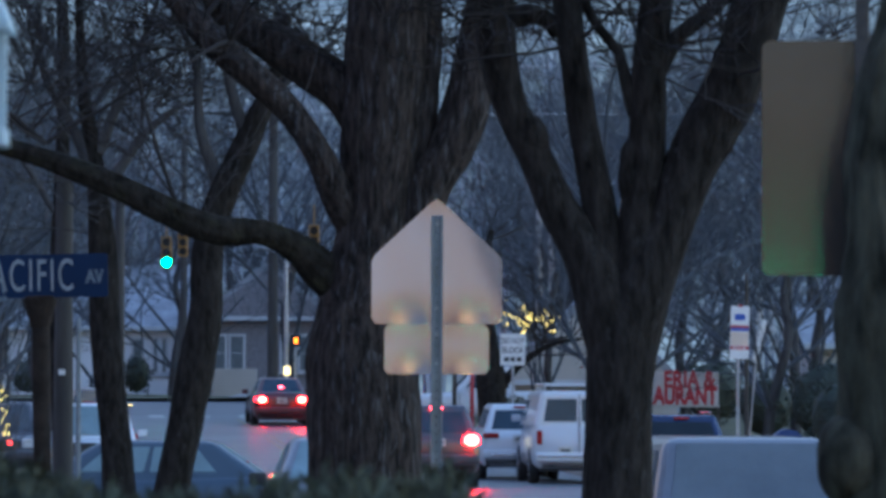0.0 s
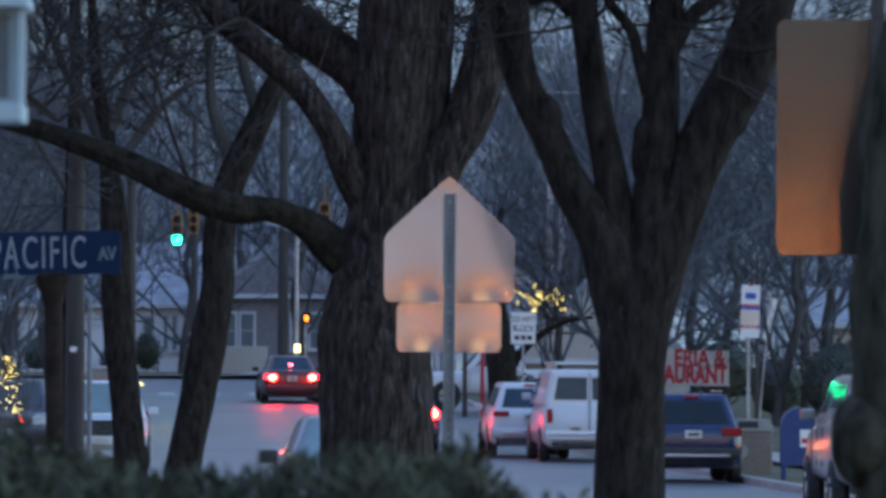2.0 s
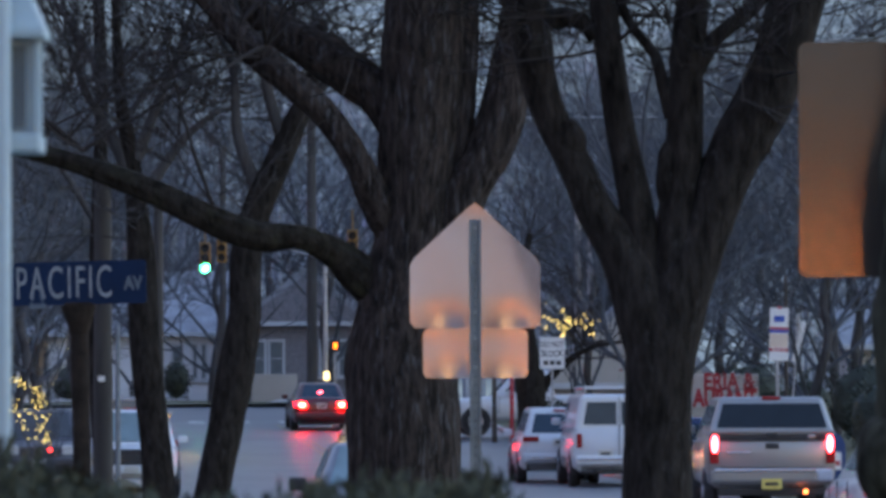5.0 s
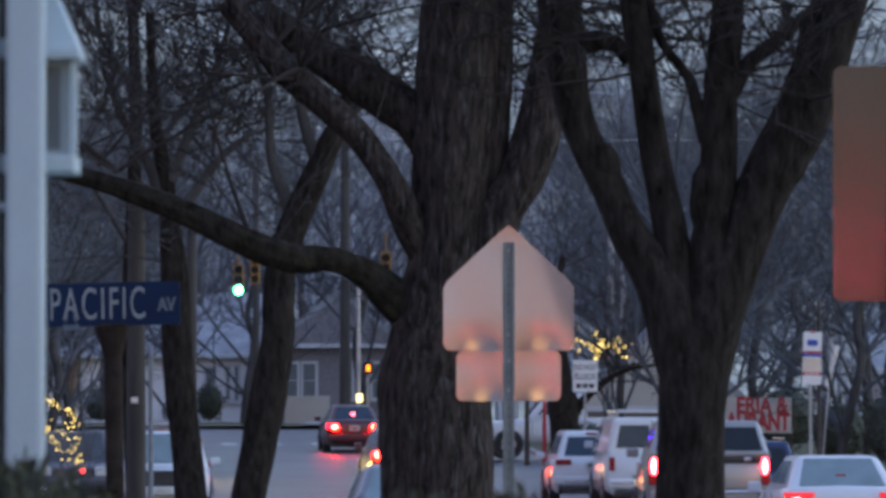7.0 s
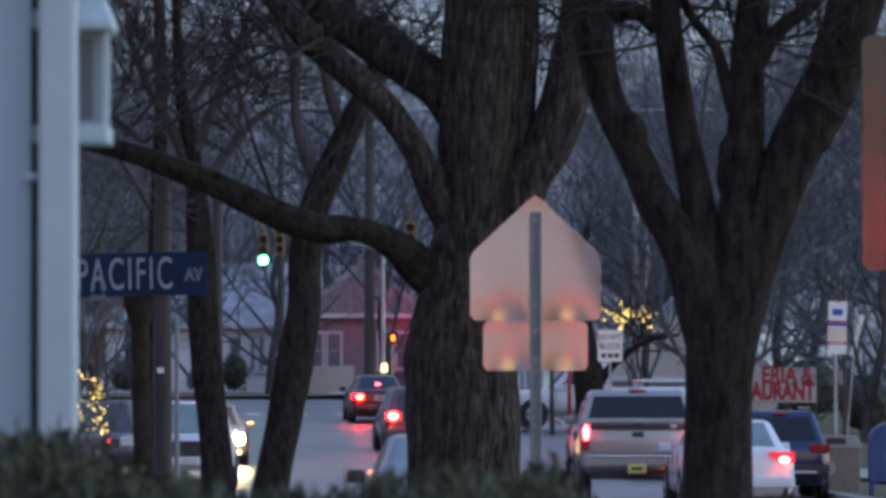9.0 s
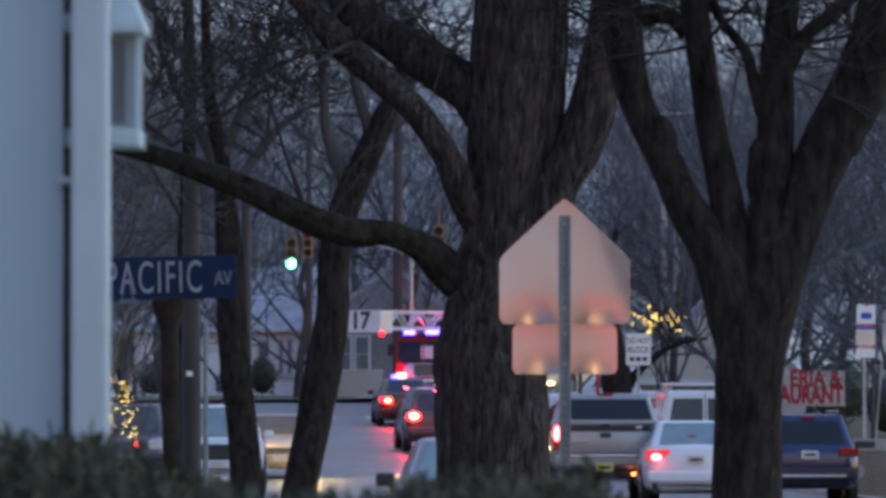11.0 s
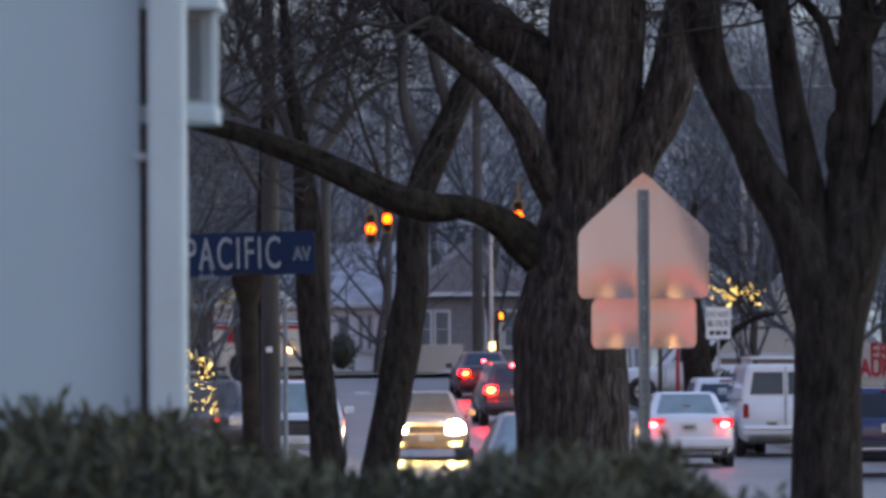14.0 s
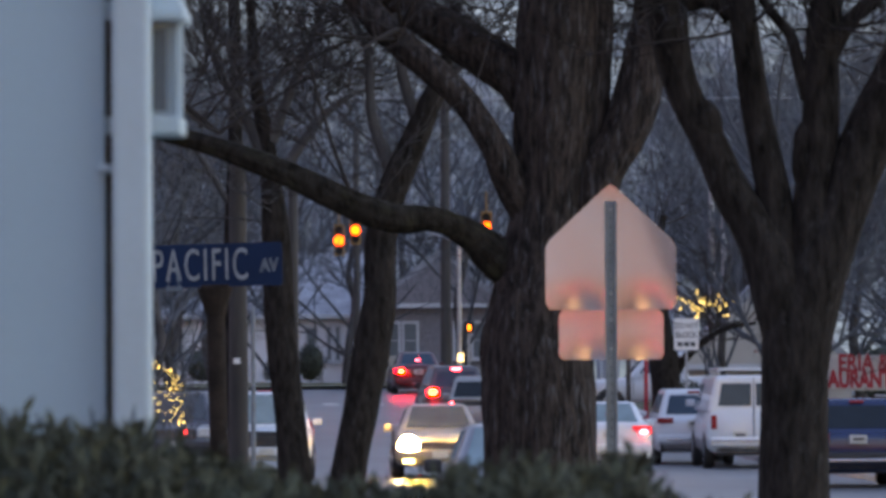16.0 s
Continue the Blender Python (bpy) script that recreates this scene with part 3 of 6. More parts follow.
def street_tree(name, x, y, limbs, label, material, seg, rough, crown, upper=None):
    root = thing(name, pose(x, y, rise(y) + 0.1), label, "tree")
    names = ["trunk"] + ["limb"] * (len(limbs) - 1)
    for i, limb in enumerate(limbs):
        verts, faces = [], []
        pts = [(p[0], p[1], p[2] - 0.1, p[3]) for p in spline(limb, 0.05)]
        tube(verts, faces, pts, seg if i == 0 else max(10, seg // 2), rough if i == 0 else rough * 0.6, 7.0 * i + x)
        soup(names[i], verts, faces, MOSS_BARK if material is BARK and i == 2 else upper or material if i else material, root)
    if crown:
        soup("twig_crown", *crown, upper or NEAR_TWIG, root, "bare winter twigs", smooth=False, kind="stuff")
    return root


rng = random.Random(4)
big_crown = twiggy(rng, [l[3:] for l in BIG_LIMBS[1:]] + [BIG_LIMBS[0][6:]], 13, 1.2, 3, 0.016, 2.9)
street_tree("street_tree", -0.343, 34.0, BIG_LIMBS, "large old bare street tree with ridged dark bark", BARK, 72, 0.022, big_crown)
street_tree("street_tree", 1.017, 26.06, FORK_LIMBS, "smaller bare street tree forking into four smooth dark limbs", BARK_SMOOTH, 40, 0.006,
            twiggy(rng, [l[2:] for l in FORK_LIMBS[1:]], 6, 0.8, 3, 0.009, 3.3))
street_tree("street_tree", -2.545, 45.6, SLIM_LIMBS, "slim bare street tree with a dark trunk", BARK_SMOOTH, 24, 0.006,
            twiggy(rng, [l[1:] for l in SLIM_LIMBS], 20, 1.3, 3, 0.009, 3.0), TRUNK_GREY)
street_tree("street_tree", -2.27, 45.6, LEAN_LIMBS, "slim bare street tree leaning over the verge", BARK_SMOOTH, 24, 0.008,
            twiggy(rng, [l[1:] for l in LEAN_LIMBS], 18, 1.3, 3, 0.009, 3.0), TRUNK_GREY)
street_tree("knotty_tree", 1.427, 15.2, KNOB_LIMBS, "old knotty brown trunk with swollen burls", KNOT_BARK, 48, 0.026, None)


def bare_tree(seed, height, depth=4):
    r = random.Random(seed)
    verts, faces = [], []
    trunk = [(0, 0, -0.3, height * 0.016)]
    q = Vector((0, 0, 0))
    for i in range(5):
        q = q + Vector((r.uniform(-0.25, 0.25), r.uniform(-0.25, 0.25), height * 0.09))
        trunk.append((*q, height * 0.0135 * (1 - 0.09 * i)))
    root = thing("bare_tree", pose(0, 0, 0), "leafless winter tree with dense fine twigs", "tree", "bare trees along the street")
    tv, tf = [], []
    tube(tv, tf, spline(trunk, 0.3), 10, 0.01, seed)
    soup("trunk", tv, tf, TRUNK_GREY, root)
    for i in range(11):
        a = r.uniform(0, 6.28)
        base = trunk[r.randint(1, 5)]
        d = Vector((math.cos(a) * 0.8, math.sin(a) * 0.8, r.uniform(0.5, 1.4)))
        sprout(verts, faces, r, base[:3], d, height * 0.006, height * r.uniform(0.26, 0.42), depth, rmin=0.006, kids=(3, 4))
    soup("crown", verts, faces, HAZED_TWIG, root, "dense bare twigs", smooth=False, kind="stuff")
    return root


# x, y, size, turn, kind
ROWS = ((-9.5, 72, 0.8, 10, 0), (-13.0, 96, 0.9, 80, 1), (-9.0, 88, 0.85, 200, 2), (-16.0, 125, 1.0, 150, 0),
        (-20.0, 140, 1.1, 30, 1), (-13.5, 150, 0.9, 270, 2), (-19.0, 196, 1.1, 100, 0), (-9.5, 200, 1.0, 0, 1),
        (-4.7, 203, 1.1, 60, 2), (4.0, 160, 0.9, 130, 0), (9.5, 140, 0.95, 300, 1), (12.0, 118, 0.85, 210, 2),
        (13.0, 165, 1.1, 20, 0), (6.5, 198, 1.1, 75, 1), (15.5, 190, 1.2, 250, 2), (11.5, 96, 0.7, 160, 0), (6.9, 232, 1.2, 45, 1), (-13, 225, 1.2, 190, 2),
        (-6.0, 232, 1.3, 15, 0), (6.6, 214, 1.2, 140, 1), (8.5, 226, 1.3, 220, 2), (-18.0, 240, 1.4, 70, 0), (12.0, 210, 1.2, 330, 1), (18.0, 236, 1.4, 110, 2), (-25.0, 205, 1.2, 250, 0),
        (-5.2, 256, 1.5, 35, 2), (7.0, 248, 1.5, 180, 0), (-10.0, 252, 1.5, 280, 1), (9.0, 171, 1.05, 95, 2), (11.2, 152, 1.0, 35, 1), (8.0, 193, 1.1, 310, 0), (14.5, 142, 1.0, 65, 2), (-15.0, 170, 1.0, 240, 2), (-10.5, 120, 0.85, 330, 1), (4.95, 126, 1.05, 40, 0), (5.85, 150, 1.2, 200, 1), (9.8, 110, 1.0, 120, 2), (7.6, 205, 1.3, 260, 2),
        (-10.4, 132, 0.8, 20, 2), (-11.6, 143, 0.95, 110, 0), (-12.6, 128, 0.8, 290, 1), (-13.8, 152, 1.0, 45, 2), (-9.9, 160, 0.9, 170, 0), (-14.6, 136, 0.9, 215, 1), (-12.0, 166, 1.0, 80, 2))
TREES = {}
for x, y, s, turn, k in ROWS:
    m = pose(x, y, rise(y) + 0.1, 0, 0, turn)
    if k in TREES:
        ob = copy_thing(TREES[k], m)
    else:
        ob = TREES[k] = bare_tree((3, 5, 8)[k], 12.0)
        ob.matrix_basis = m
    ob.scale = (s, s, s)

# far woods in front of the hill
verts, faces = [], []
rw = random.Random(11)
for i in range(170):
    y = rw.uniform(235, 330)
    x = rw.uniform(-0.105, 0.105) * y
    h = rw.uniform(10, 20)
    p = Vector((x, y, 1.2))
    tube(verts, faces, [(x, y, 0.5, 0.22), (x + rw.uniform(-.5, .5), y, h * 0.5, 0.15), (x + rw.uniform(-1, 1), y, h, 0.05)], 4)
    for k in range(7):
        z = rw.uniform(0.25, 0.95) * h
        sprout(verts, faces, rw, (x, y, z), (rw.uniform(-1, 1), rw.uniform(-0.4, 0.4), rw.uniform(0.1, 1.2)), 0.06, h * rw.uniform(0.15, 0.35), 2, rmin=0.02, kids=(2, 4))
tagged(soup("far_woods", verts, faces, FAR_HAZED_TWIG, smooth=False), "far leafless woods, paled by haze in their colour", "woods", kind="stuff")

# ---- vehicles: x to the right, y forwards, the origin on the road under the middle ----
def loft(stations, zb, crown=0.03):
    """The lower body of a car from (y, half width, top) stations."""
    bm = bmesh.new()
    rings = []
    for y, w, zt in stations:
        h = zt - zb
        half = [(0.0, zb), (w * 0.86, zb), (w * 0.97, zb + 0.10 * h), (w, zb + 0.38 * h), (w, zb + 0.62 * h), (w * 0.965, zb + 0.86 * h),
                (w * 0.90, zt - 0.015), (w * 0.6, zt + crown * 0.6), (0.0, zt + crown)]
        ring = half + [(-x, z) for x, z in half[-2:0:-1]]
        rings.append([bm.verts.new((x, y, z)) for x, z in ring])
    n = len(rings[0])
    for a, b in zip(rings, rings[1:]):
        for i in range(n):
            j = (i + 1) % n
            bm.faces.new((a[i], a[j], b[j], b[i]))
    bm.faces.new(rings[0][::-1])
    bm.faces.new(rings[-1])
    bmesh.ops.recalc_face_normals(bm, faces=bm.faces)
    return bm


def cabin_corners(b0, b1, r0, r1, zb, zr, wb, wr):
    lo = [Vector(p) for p in ((-wb, b0, zb), (wb, b0, zb), (wb, b1, zb), (-wb, b1, zb))]
    hi = [Vector(p) for p in ((-wr, r0, zr), (wr, r0, zr), (wr, r1, zr), (-wr, r1, zr))]
    return lo, hi


def cabin_mesh(lo, hi, bevel=0.07):
    bm = bmesh.new()
    a = [bm.verts.new(p) for p in lo]
    b = [bm.verts.new(p) for p in hi]
    bm.faces.new(b)
    bm.faces.new(a[::-1])
    for i in range(4):
        j = (i + 1) % 4
        bm.faces.new((a[i], a[j], b[j], b[i]))
    es = [e for e in bm.edges if not all(v in a for v in e.verts)]
    bmesh.ops.bevel(bm, geom=es, offset=bevel, segments=3, affect="EDGES", profile=0.5)
    return bm


def pane(quad, u0, u1, v0, v1, thick=0.012):
    """A plate on part of a quad: u from its first to its second corner, v upwards."""
    a, b, c, d = quad

    def p(u, v):
        return a.lerp(b, u).lerp(d.lerp(c, u), v)
    q = [p(u0, v0), p(u1, v0), p(u1, v1), p(u0, v1)]
    nrm = (q[1] - q[0]).cross(q[3] - q[0]).normalized()
    q = [x - nrm * 0.004 for x in q]
    bm = slab(bmesh.new(), q, nrm, thick + 0.004)
    bmesh.ops.bevel(bm, geom=[e for e in bm.edges], offset=0.01, segments=2, affect="EDGES")
    return bm


def wheel_on(car, x, y, r, width=0.22, rim=RIM, hub=0.62):
    bm = bmesh.new()
    side = 1 if x > 0 else -1
    rod(bm, (-width / 2, 0, 0), (width / 2, 0, 0), r, r, 24)
    bmesh.ops.bevel(bm, geom=[e for e in bm.edges if e.calc_length() < r], offset=0.03, segments=2, affect="EDGES")
    w = part("wheel", bm, RUBBER, car, "black rubber tyre on a metal rim", at=pose(x, y, r))
    bm = rod(bmesh.new(), (side * (width / 2 - 0.02), 0, 0), (side * (width / 2 + 0.012), 0, 0), r * hub, r * hub * 0.93, 18)
    part("rim", bm, rim, w)
    for k in range(5):
        a = 2 * math.pi * k / 5
        c = (side * (width / 2 + 0.013), math.cos(a) * r * 0.36, math.sin(a) * r * 0.36)
        part("spoke", boxed(c, (0.02, r * 0.12, r * 0.5), 0, pose(0, 0, 0, math.degrees(a) - 90)), PLASTIC, w)
    return w


def lamp_block(c, size, bevel=0.02):
    return boxed(c, size, bevel)


def bulb(c, size):
    bm = bmesh.new()
    bmesh.ops.create_uvsphere(bm, u_segments=14, v_segments=8, radius=0.5, matrix=pose(*c) @ Matrix.Diagonal((*size, 1)))
    return bm


def wedge(s, x, z, w, h, y):
    """A lamp that narrows towards the middle of the tail and wraps round the corner."""
    pts = [(s * (x + w / 2), z - h * 0.35), (s * (x + w / 2), z + h * 0.5), (s * (x - w / 2), z + h * 0.5), (s * (x - w / 2), z + h * 0.2), (s * x, z - h * 0.5)]
    bm = extrude(bmesh.new(), pts if s < 0 else pts[::-1], y - 0.03, y + 0.2)
    bmesh.ops.bevel(bm, geom=list(bm.edges), offset=0.012, segments=2, affect="EDGES")
    return bm


def vehicle(name, m, label, category, S, paint, win=CAR_GLASS, brake=False, tail=LAMP_RED, head=None, group=""):
    """S: the shape. Builds body, cabins, panes, lamps, bumpers, wheels and small parts."""
    car = thing(name, m, label, category, group)
    part("body", loft(S["stations"], S["zb"]), paint, car, smooth=True)
    L0, L1 = S["stations"][0][0], S["stations"][-1][0]
    W = max(s[1] for s in S["stations"])
    for k, cb in enumerate(S["cabins"]):
        lo, hi = cabin_corners(*cb["box"])
        part(cb.get("name", "cabin"), cabin_mesh(lo, hi, cb.get("bevel", 0.07)), cb.get("paint", paint), car)
        rear = (lo[0], lo[1], hi[1], hi[0])
        front = (lo[2], lo[3], hi[3], hi[2])
        right = (lo[1], lo[2], hi[2], hi[1])
        left = (lo[3], lo[0], hi[0], hi[3])
        for u0, u1, v0, v1 in cb.get("rear", ()):
            part("rear_window", pane(rear, u0, u1, v0, v1), cb.get("glass", win), car, "dark rear window")
        for u0, u1, v0, v1 in cb.get("front", ()):
            part("windscreen", pane(front, u0, u1, v0, v1), win, car)
        for u0, u1, v0, v1 in cb.get("sides", ()):
            part("side_window", pane(right, u0, u1, v0, v1), win, car)
            part("side_window", pane(left, 1 - u1, 1 - u0, v0, v1), win, car)
    # rear lamps
    for x, z, w, h in S["tails"]:
        for s in (-1, 1):
            lens = lamp_block((s * x, L0 + 0.05, z), (w, 0.16, h)) if not S.get("wedge") else wedge(s, x, z, w, h, L0)
            lamp = part("tail_lamp", lens, S.get("lens", BRAKE_LENS) if brake else tail, car, "red tail lamp")
            if brake:
                bw, bh = S.get("brake_size", (min(w * 0.62, 0.17), min(h * 0.8, 0.22)))
                # Bulb widened beyond its size to stand for the lamp's bloom.
                part("brake_lamp", bulb((s * (x + S.get("brake_dx", 0)), L0 - 0.03, z + S.get("brake_dz", 0)), (bw * 1.25, 0.09, bh * 1.25)), S.get("brake_glow", BRAKE_ON), lamp, "glowing red brake lamp")
    if "third" in S:
        y, z, w = S["third"]
        high = brake and S.get("high_lit", True)
        part("high_brake_lamp", lamp_block((0, y, z), (w, 0.06, 0.05 if not high else 0.07), 0.012), BRAKE_ON if high else LAMP_RED, car, "high red brake lamp")
    bz = S["bumper"]
    part("rear_bumper", boxed((0, L0 - 0.03, bz), (2 * W * 0.95, 0.18, 0.2), 0.05), S.get("bumper_paint", paint), car)
    part("rear_valance", boxed((0, L0 + 0.1, bz - 0.2), (2 * W * 0.84, 0.2, 0.2), 0.03), PLASTIC, car)
    if S.get("chrome"):
        part("bumper_trim", boxed((0, L0 - 0.12, bz + S.get("chrome_dz", 0.0)), (2 * W * S.get("chrome_w", 0.7), 0.05, 0.05), 0.012), CHROME, car, "bright chrome strip")
    px, pz = S["plate"]
    pl = part("number_plate", boxed((px, L0 - S.get("plate_out", 0.05), pz), (0.31, 0.03, 0.16), 0.006), S.get("plate_paint", PLATE), car, "pale number plate")
    part("plate_bar", boxed((px, L0 - S.get("plate_out", 0.05) - 0.018, pz), (0.2, 0.006, 0.05), 0.0), DARK_STEEL, pl)
    # front
    for x, z, w, h in S["heads"]:
        for s in (-1, 1):
            hl = part("headlamp", lamp_block((s * x, L1 - 0.05, z), (w, 0.16, h), 0.03), LAMP_CLEAR, car, "clear headlamp")
            if head:
                # Lit headlamps are swollen past the lens to stand for glare.
                wide, tall = (max(w * 1.25, 0.42), 0.4) if head is HEAD_ON else (w, 0.24)
                part("lit_bulb", bulb((s * x, L1 + 0.03, z), (wide, 0.12, tall)), head, hl, "warm headlight, widened for its glare")
    part("grille", boxed((0, L1 - 0.0, S["heads"][0][1] - 0.03), (W * 0.95, 0.06, 0.2), 0.02), PLASTIC, car, "dark grille")
    for k in range(3):
        part("grille_bar", boxed((0, L1 + 0.035, S["heads"][0][1] - 0.09 + 0.06 * k), (W * 0.9, 0.02, 0.016)), CHROME, car)
    part("front_bumper", boxed((0, L1 - 0.02, bz), (2 * W * 0.95, 0.2, 0.2), 0.05), S.get("bumper_paint", paint), car)
    fp = part("number_plate", boxed((0, L1 + 0.09, bz), (0.31, 0.03, 0.15), 0.006), PLATE, car, "pale number plate")
    # mirrors, handles, door seams
    my, mz = S["mirror"]
    for s in (-1, 1):
        part("door_mirror", boxed((s * (W + 0.08), my, mz), (0.2, 0.12, 0.15), 0.035), S.get("mirror_paint", paint), car)
        for y in S.get("seams", ()):
            part("door_seam", boxed((s * W * 0.995, y, S["zb"] + 0.45), (0.012, 0.015, 0.5)), PLASTIC, car)
        for y in S.get("handles", ()):
            part("door_handle", boxed((s * (W + 0.004), y, S["belt"] - 0.1), (0.03, 0.18, 0.035), 0.01), CHROME if S.get("chrome") else paint, car)
    for y in S["axles"]:
        for s in (-1, 1):
            # A dark disc stands for the shaded hollow of the arch.
            bm = rod(bmesh.new(), (s * (W - 0.14), y, S["wheel"]), (s * (W + 0.006), y, S["wheel"]), S["wheel"] * 1.18, S["wheel"] * 1.15, 24)
            part("wheel_arch", bm, PLASTIC, car, "dark disc for the shaded wheel arch")
            wheel_on(car, s * (W - 0.1), y, S["wheel"], 0.23, S.get("rim", RIM))
    return car


SEDAN = dict(
    stations=((-2.40, 0.70, 0.86), (-2.36, 0.80, 0.98), (-2.2, 0.88, 1.02), (-1.6, 0.91, 1.02), (-0.5, 0.91, 0.98), (0.7, 0.91, 0.96), (1.0, 0.90, 0.95), (1.7, 0.88, 0.86), (2.15, 0.82, 0.76), (2.38, 0.66, 0.66)),
    zb=0.24, belt=0.95, bumper=0.48, wheel=0.33, axles=(-1.4, 1.35),
    cabins=(dict(box=(-2.0, 1.15, -1.2, 0.25, 0.93, 1.46, 0.80, 0.58), bevel=0.1, rear=((0.1, 0.9, 0.2, 0.92),), front=((0.08, 0.92, 0.12, 0.92),), sides=((0.2, 0.52, 0.25, 0.85), (0.55, 0.86, 0.25, 0.85))),),
    tails=((0.68, 0.83, 0.36, 0.13),), third=(-1.62, 1.18, 0.14), plate=(0, 0.78), plate_out=0.02, heads=((0.62, 0.66, 0.30, 0.15),),
    mirror=(0.6, 1.0), seams=(-0.95, 0.05, 0.85), handles=(-0.75, 0.25), brake_dx=-0.06, brake_dz=-0.015)
SUV = dict(
    stations=((-2.30, 0.74, 0.90), (-2.27, 0.84, 1.06), (-2.1, 0.91, 1.08), (-1.2, 0.92, 1.06), (0.6, 0.92, 1.04), (0.95, 0.91, 1.04), (1.7, 0.88, 0.98), (2.1, 0.82, 0.88), (2.28, 0.68, 0.76)),
    zb=0.3, belt=1.05, bumper=0.58, wheel=0.36, axles=(-1.35, 1.35),
    cabins=(dict(box=(-2.26, 1.15, -1.95, 0.25, 1.03, 1.70, 0.83, 0.63), bevel=0.08, rear=((0.1, 0.9, 0.16, 0.8),), front=((0.08, 0.92, 0.12, 0.92),), sides=((0.04, 0.3, 0.2, 0.82), (0.33, 0.6, 0.2, 0.82), (0.63, 0.88, 0.2, 0.82))),),
    tails=((0.7, 0.98, 0.36, 0.16),), third=(-2.0, 1.64, 0.26), plate=(0, 0.93), plate_out=0.04, heads=((0.62, 0.84, 0.30, 0.2),),
    mirror=(0.75, 1.12), seams=(-0.9, 0.15, 0.95), handles=(-0.7, 0.35), bumper_paint=None)
VAN = dict(
    stations=((-2.80, 0.96, 1.25), (-2.76, 0.99, 1.28), (-1.2, 1.0, 1.28), (1.3, 1.0, 1.26), (1.75, 0.98, 1.2), (2.3, 0.95, 1.1), (2.7, 0.88, 1.0), (2.78, 0.8, 0.9)),
    zb=0.34, belt=1.25, bumper=0.58, wheel=0.37, axles=(-1.65, 1.75),
    cabins=(dict(box=(-2.79, 1.75, -2.72, 1.0, 1.24, 2.0, 0.985, 0.82), bevel=0.1, rear=((0.1, 0.47, 0.14, 0.78), (0.53, 0.9, 0.14, 0.78)), front=((0.08, 0.92, 0.12, 0.9),), sides=((0.68, 0.92, 0.15, 0.75),)),),
    tails=((0.86, 1.0, 0.12, 0.3),), plate=(-0.3, 0.72), plate_out=0.03, heads=((0.7, 0.86, 0.3, 0.2),),
    mirror=(1.35, 1.4), seams=(0.2, 1.35), handles=(0.4,), chrome=True, chrome_dz=0.02, chrome_w=0.92)
PICKUP = dict(
    stations=((-2.85, 0.92, 1.14), (-2.82, 0.96, 1.17), (-1.5, 0.98, 1.17), (-0.6, 0.98, 1.15), (0.9, 0.98, 1.12), (1.2, 0.97, 1.12), (2.3, 0.95, 1.06), (2.75, 0.88, 0.98), (2.85, 0.8, 0.9)),
    zb=0.42, belt=1.12, bumper=0.62, wheel=0.39, axles=(-1.75, 1.8),
    cabins=(dict(name="bed_cap", box=(-2.82, -0.62, -2.62, -0.66, 1.13, 1.93, 0.94, 0.76), bevel=0.09, rear=((0.08, 0.92, 0.14, 0.78),), sides=((0.12, 0.88, 0.25, 0.75),)),
            dict(name="cab", box=(-0.58, 1.3, -0.45, 0.6, 1.1, 1.9, 0.92, 0.7), bevel=0.09, front=((0.08, 0.92, 0.12, 0.92),), sides=((0.1, 0.45, 0.2, 0.82), (0.5, 0.86, 0.2, 0.82)))),
    tails=((0.88, 0.98, 0.14, 0.44),), brake_dz=0.1, third=(-2.62, 1.9, 0.5), plate=(-0.08, 0.56), plate_out=0.13, heads=((0.7, 0.9, 0.32, 0.22),),
    mirror=(0.8, 1.25), seams=(-0.5, 0.3, 1.1), handles=(0.45,), chrome=True, chrome_dz=0.09, chrome_w=0.9)
CAPPED = dict(
    stations=((-2.95, 0.93, 1.36), (-2.92, 0.97, 1.40), (-1.5, 0.99, 1.40), (-0.6, 0.99, 1.38), (0.9, 0.99, 1.34), (1.2, 0.98, 1.34), (2.3, 0.96, 1.24), (2.75, 0.9, 1.12), (2.88, 0.8, 1.0)),
    zb=0.55, belt=1.34, bumper=0.74, wheel=0.4, axles=(-1.8, 1.85),
    cabins=(dict(name="bed_cap", box=(-2.94, -0.62, -2.72, -0.66, 1.37, 1.95, 0.97, 0.79), bevel=0.07, rear=((0.05, 0.95, 0.18, 0.82),), sides=((0.12, 0.88, 0.25, 0.75),), glass=TAIL_GATE_GLASS),
            dict(name="cab", box=(-0.58, 1.3, -0.45, 0.6, 1.3, 1.93, 0.93, 0.74), bevel=0.08, front=((0.08, 0.92, 0.12, 0.92),), sides=((0.1, 0.45, 0.2, 0.82), (0.5, 0.86, 0.2, 0.82)))),
    lens=LAMP_RED, tails=((0.89, 1.14, 0.14, 0.42),), brake_dz=0.09, brake_dx=-0.01, third=(-2.72, 1.93, 0.28), plate=(-0.02, 0.62), plate_out=0.13, heads=((0.7, 1.0, 0.32, 0.22),),
    mirror=(0.8, 1.42), seams=(-0.5, 0.3, 1.1), handles=(0.45,), chrome=True, chrome_dz=0.09, chrome_w=0.9)
OPEN_PICKUP = dict(PICKUP, cabins=(PICKUP["cabins"][1],))
SUV["bumper_paint"] = CAR_SILVER


def on_road(x, y, heading=0.0):
    """On the street at x, y; heading: degrees to the left of straight away."""
    slope = math.degrees(math.atan((rise(y + 1) - rise(y - 1)) / 2)) * math.cos(radians(heading))
    return pose(x, y, rise(y) + 0.004, 0, 0, heading) @ pose(0, 0, 0, slope)


AWAY, TOWARDS = 2.8, 183.0
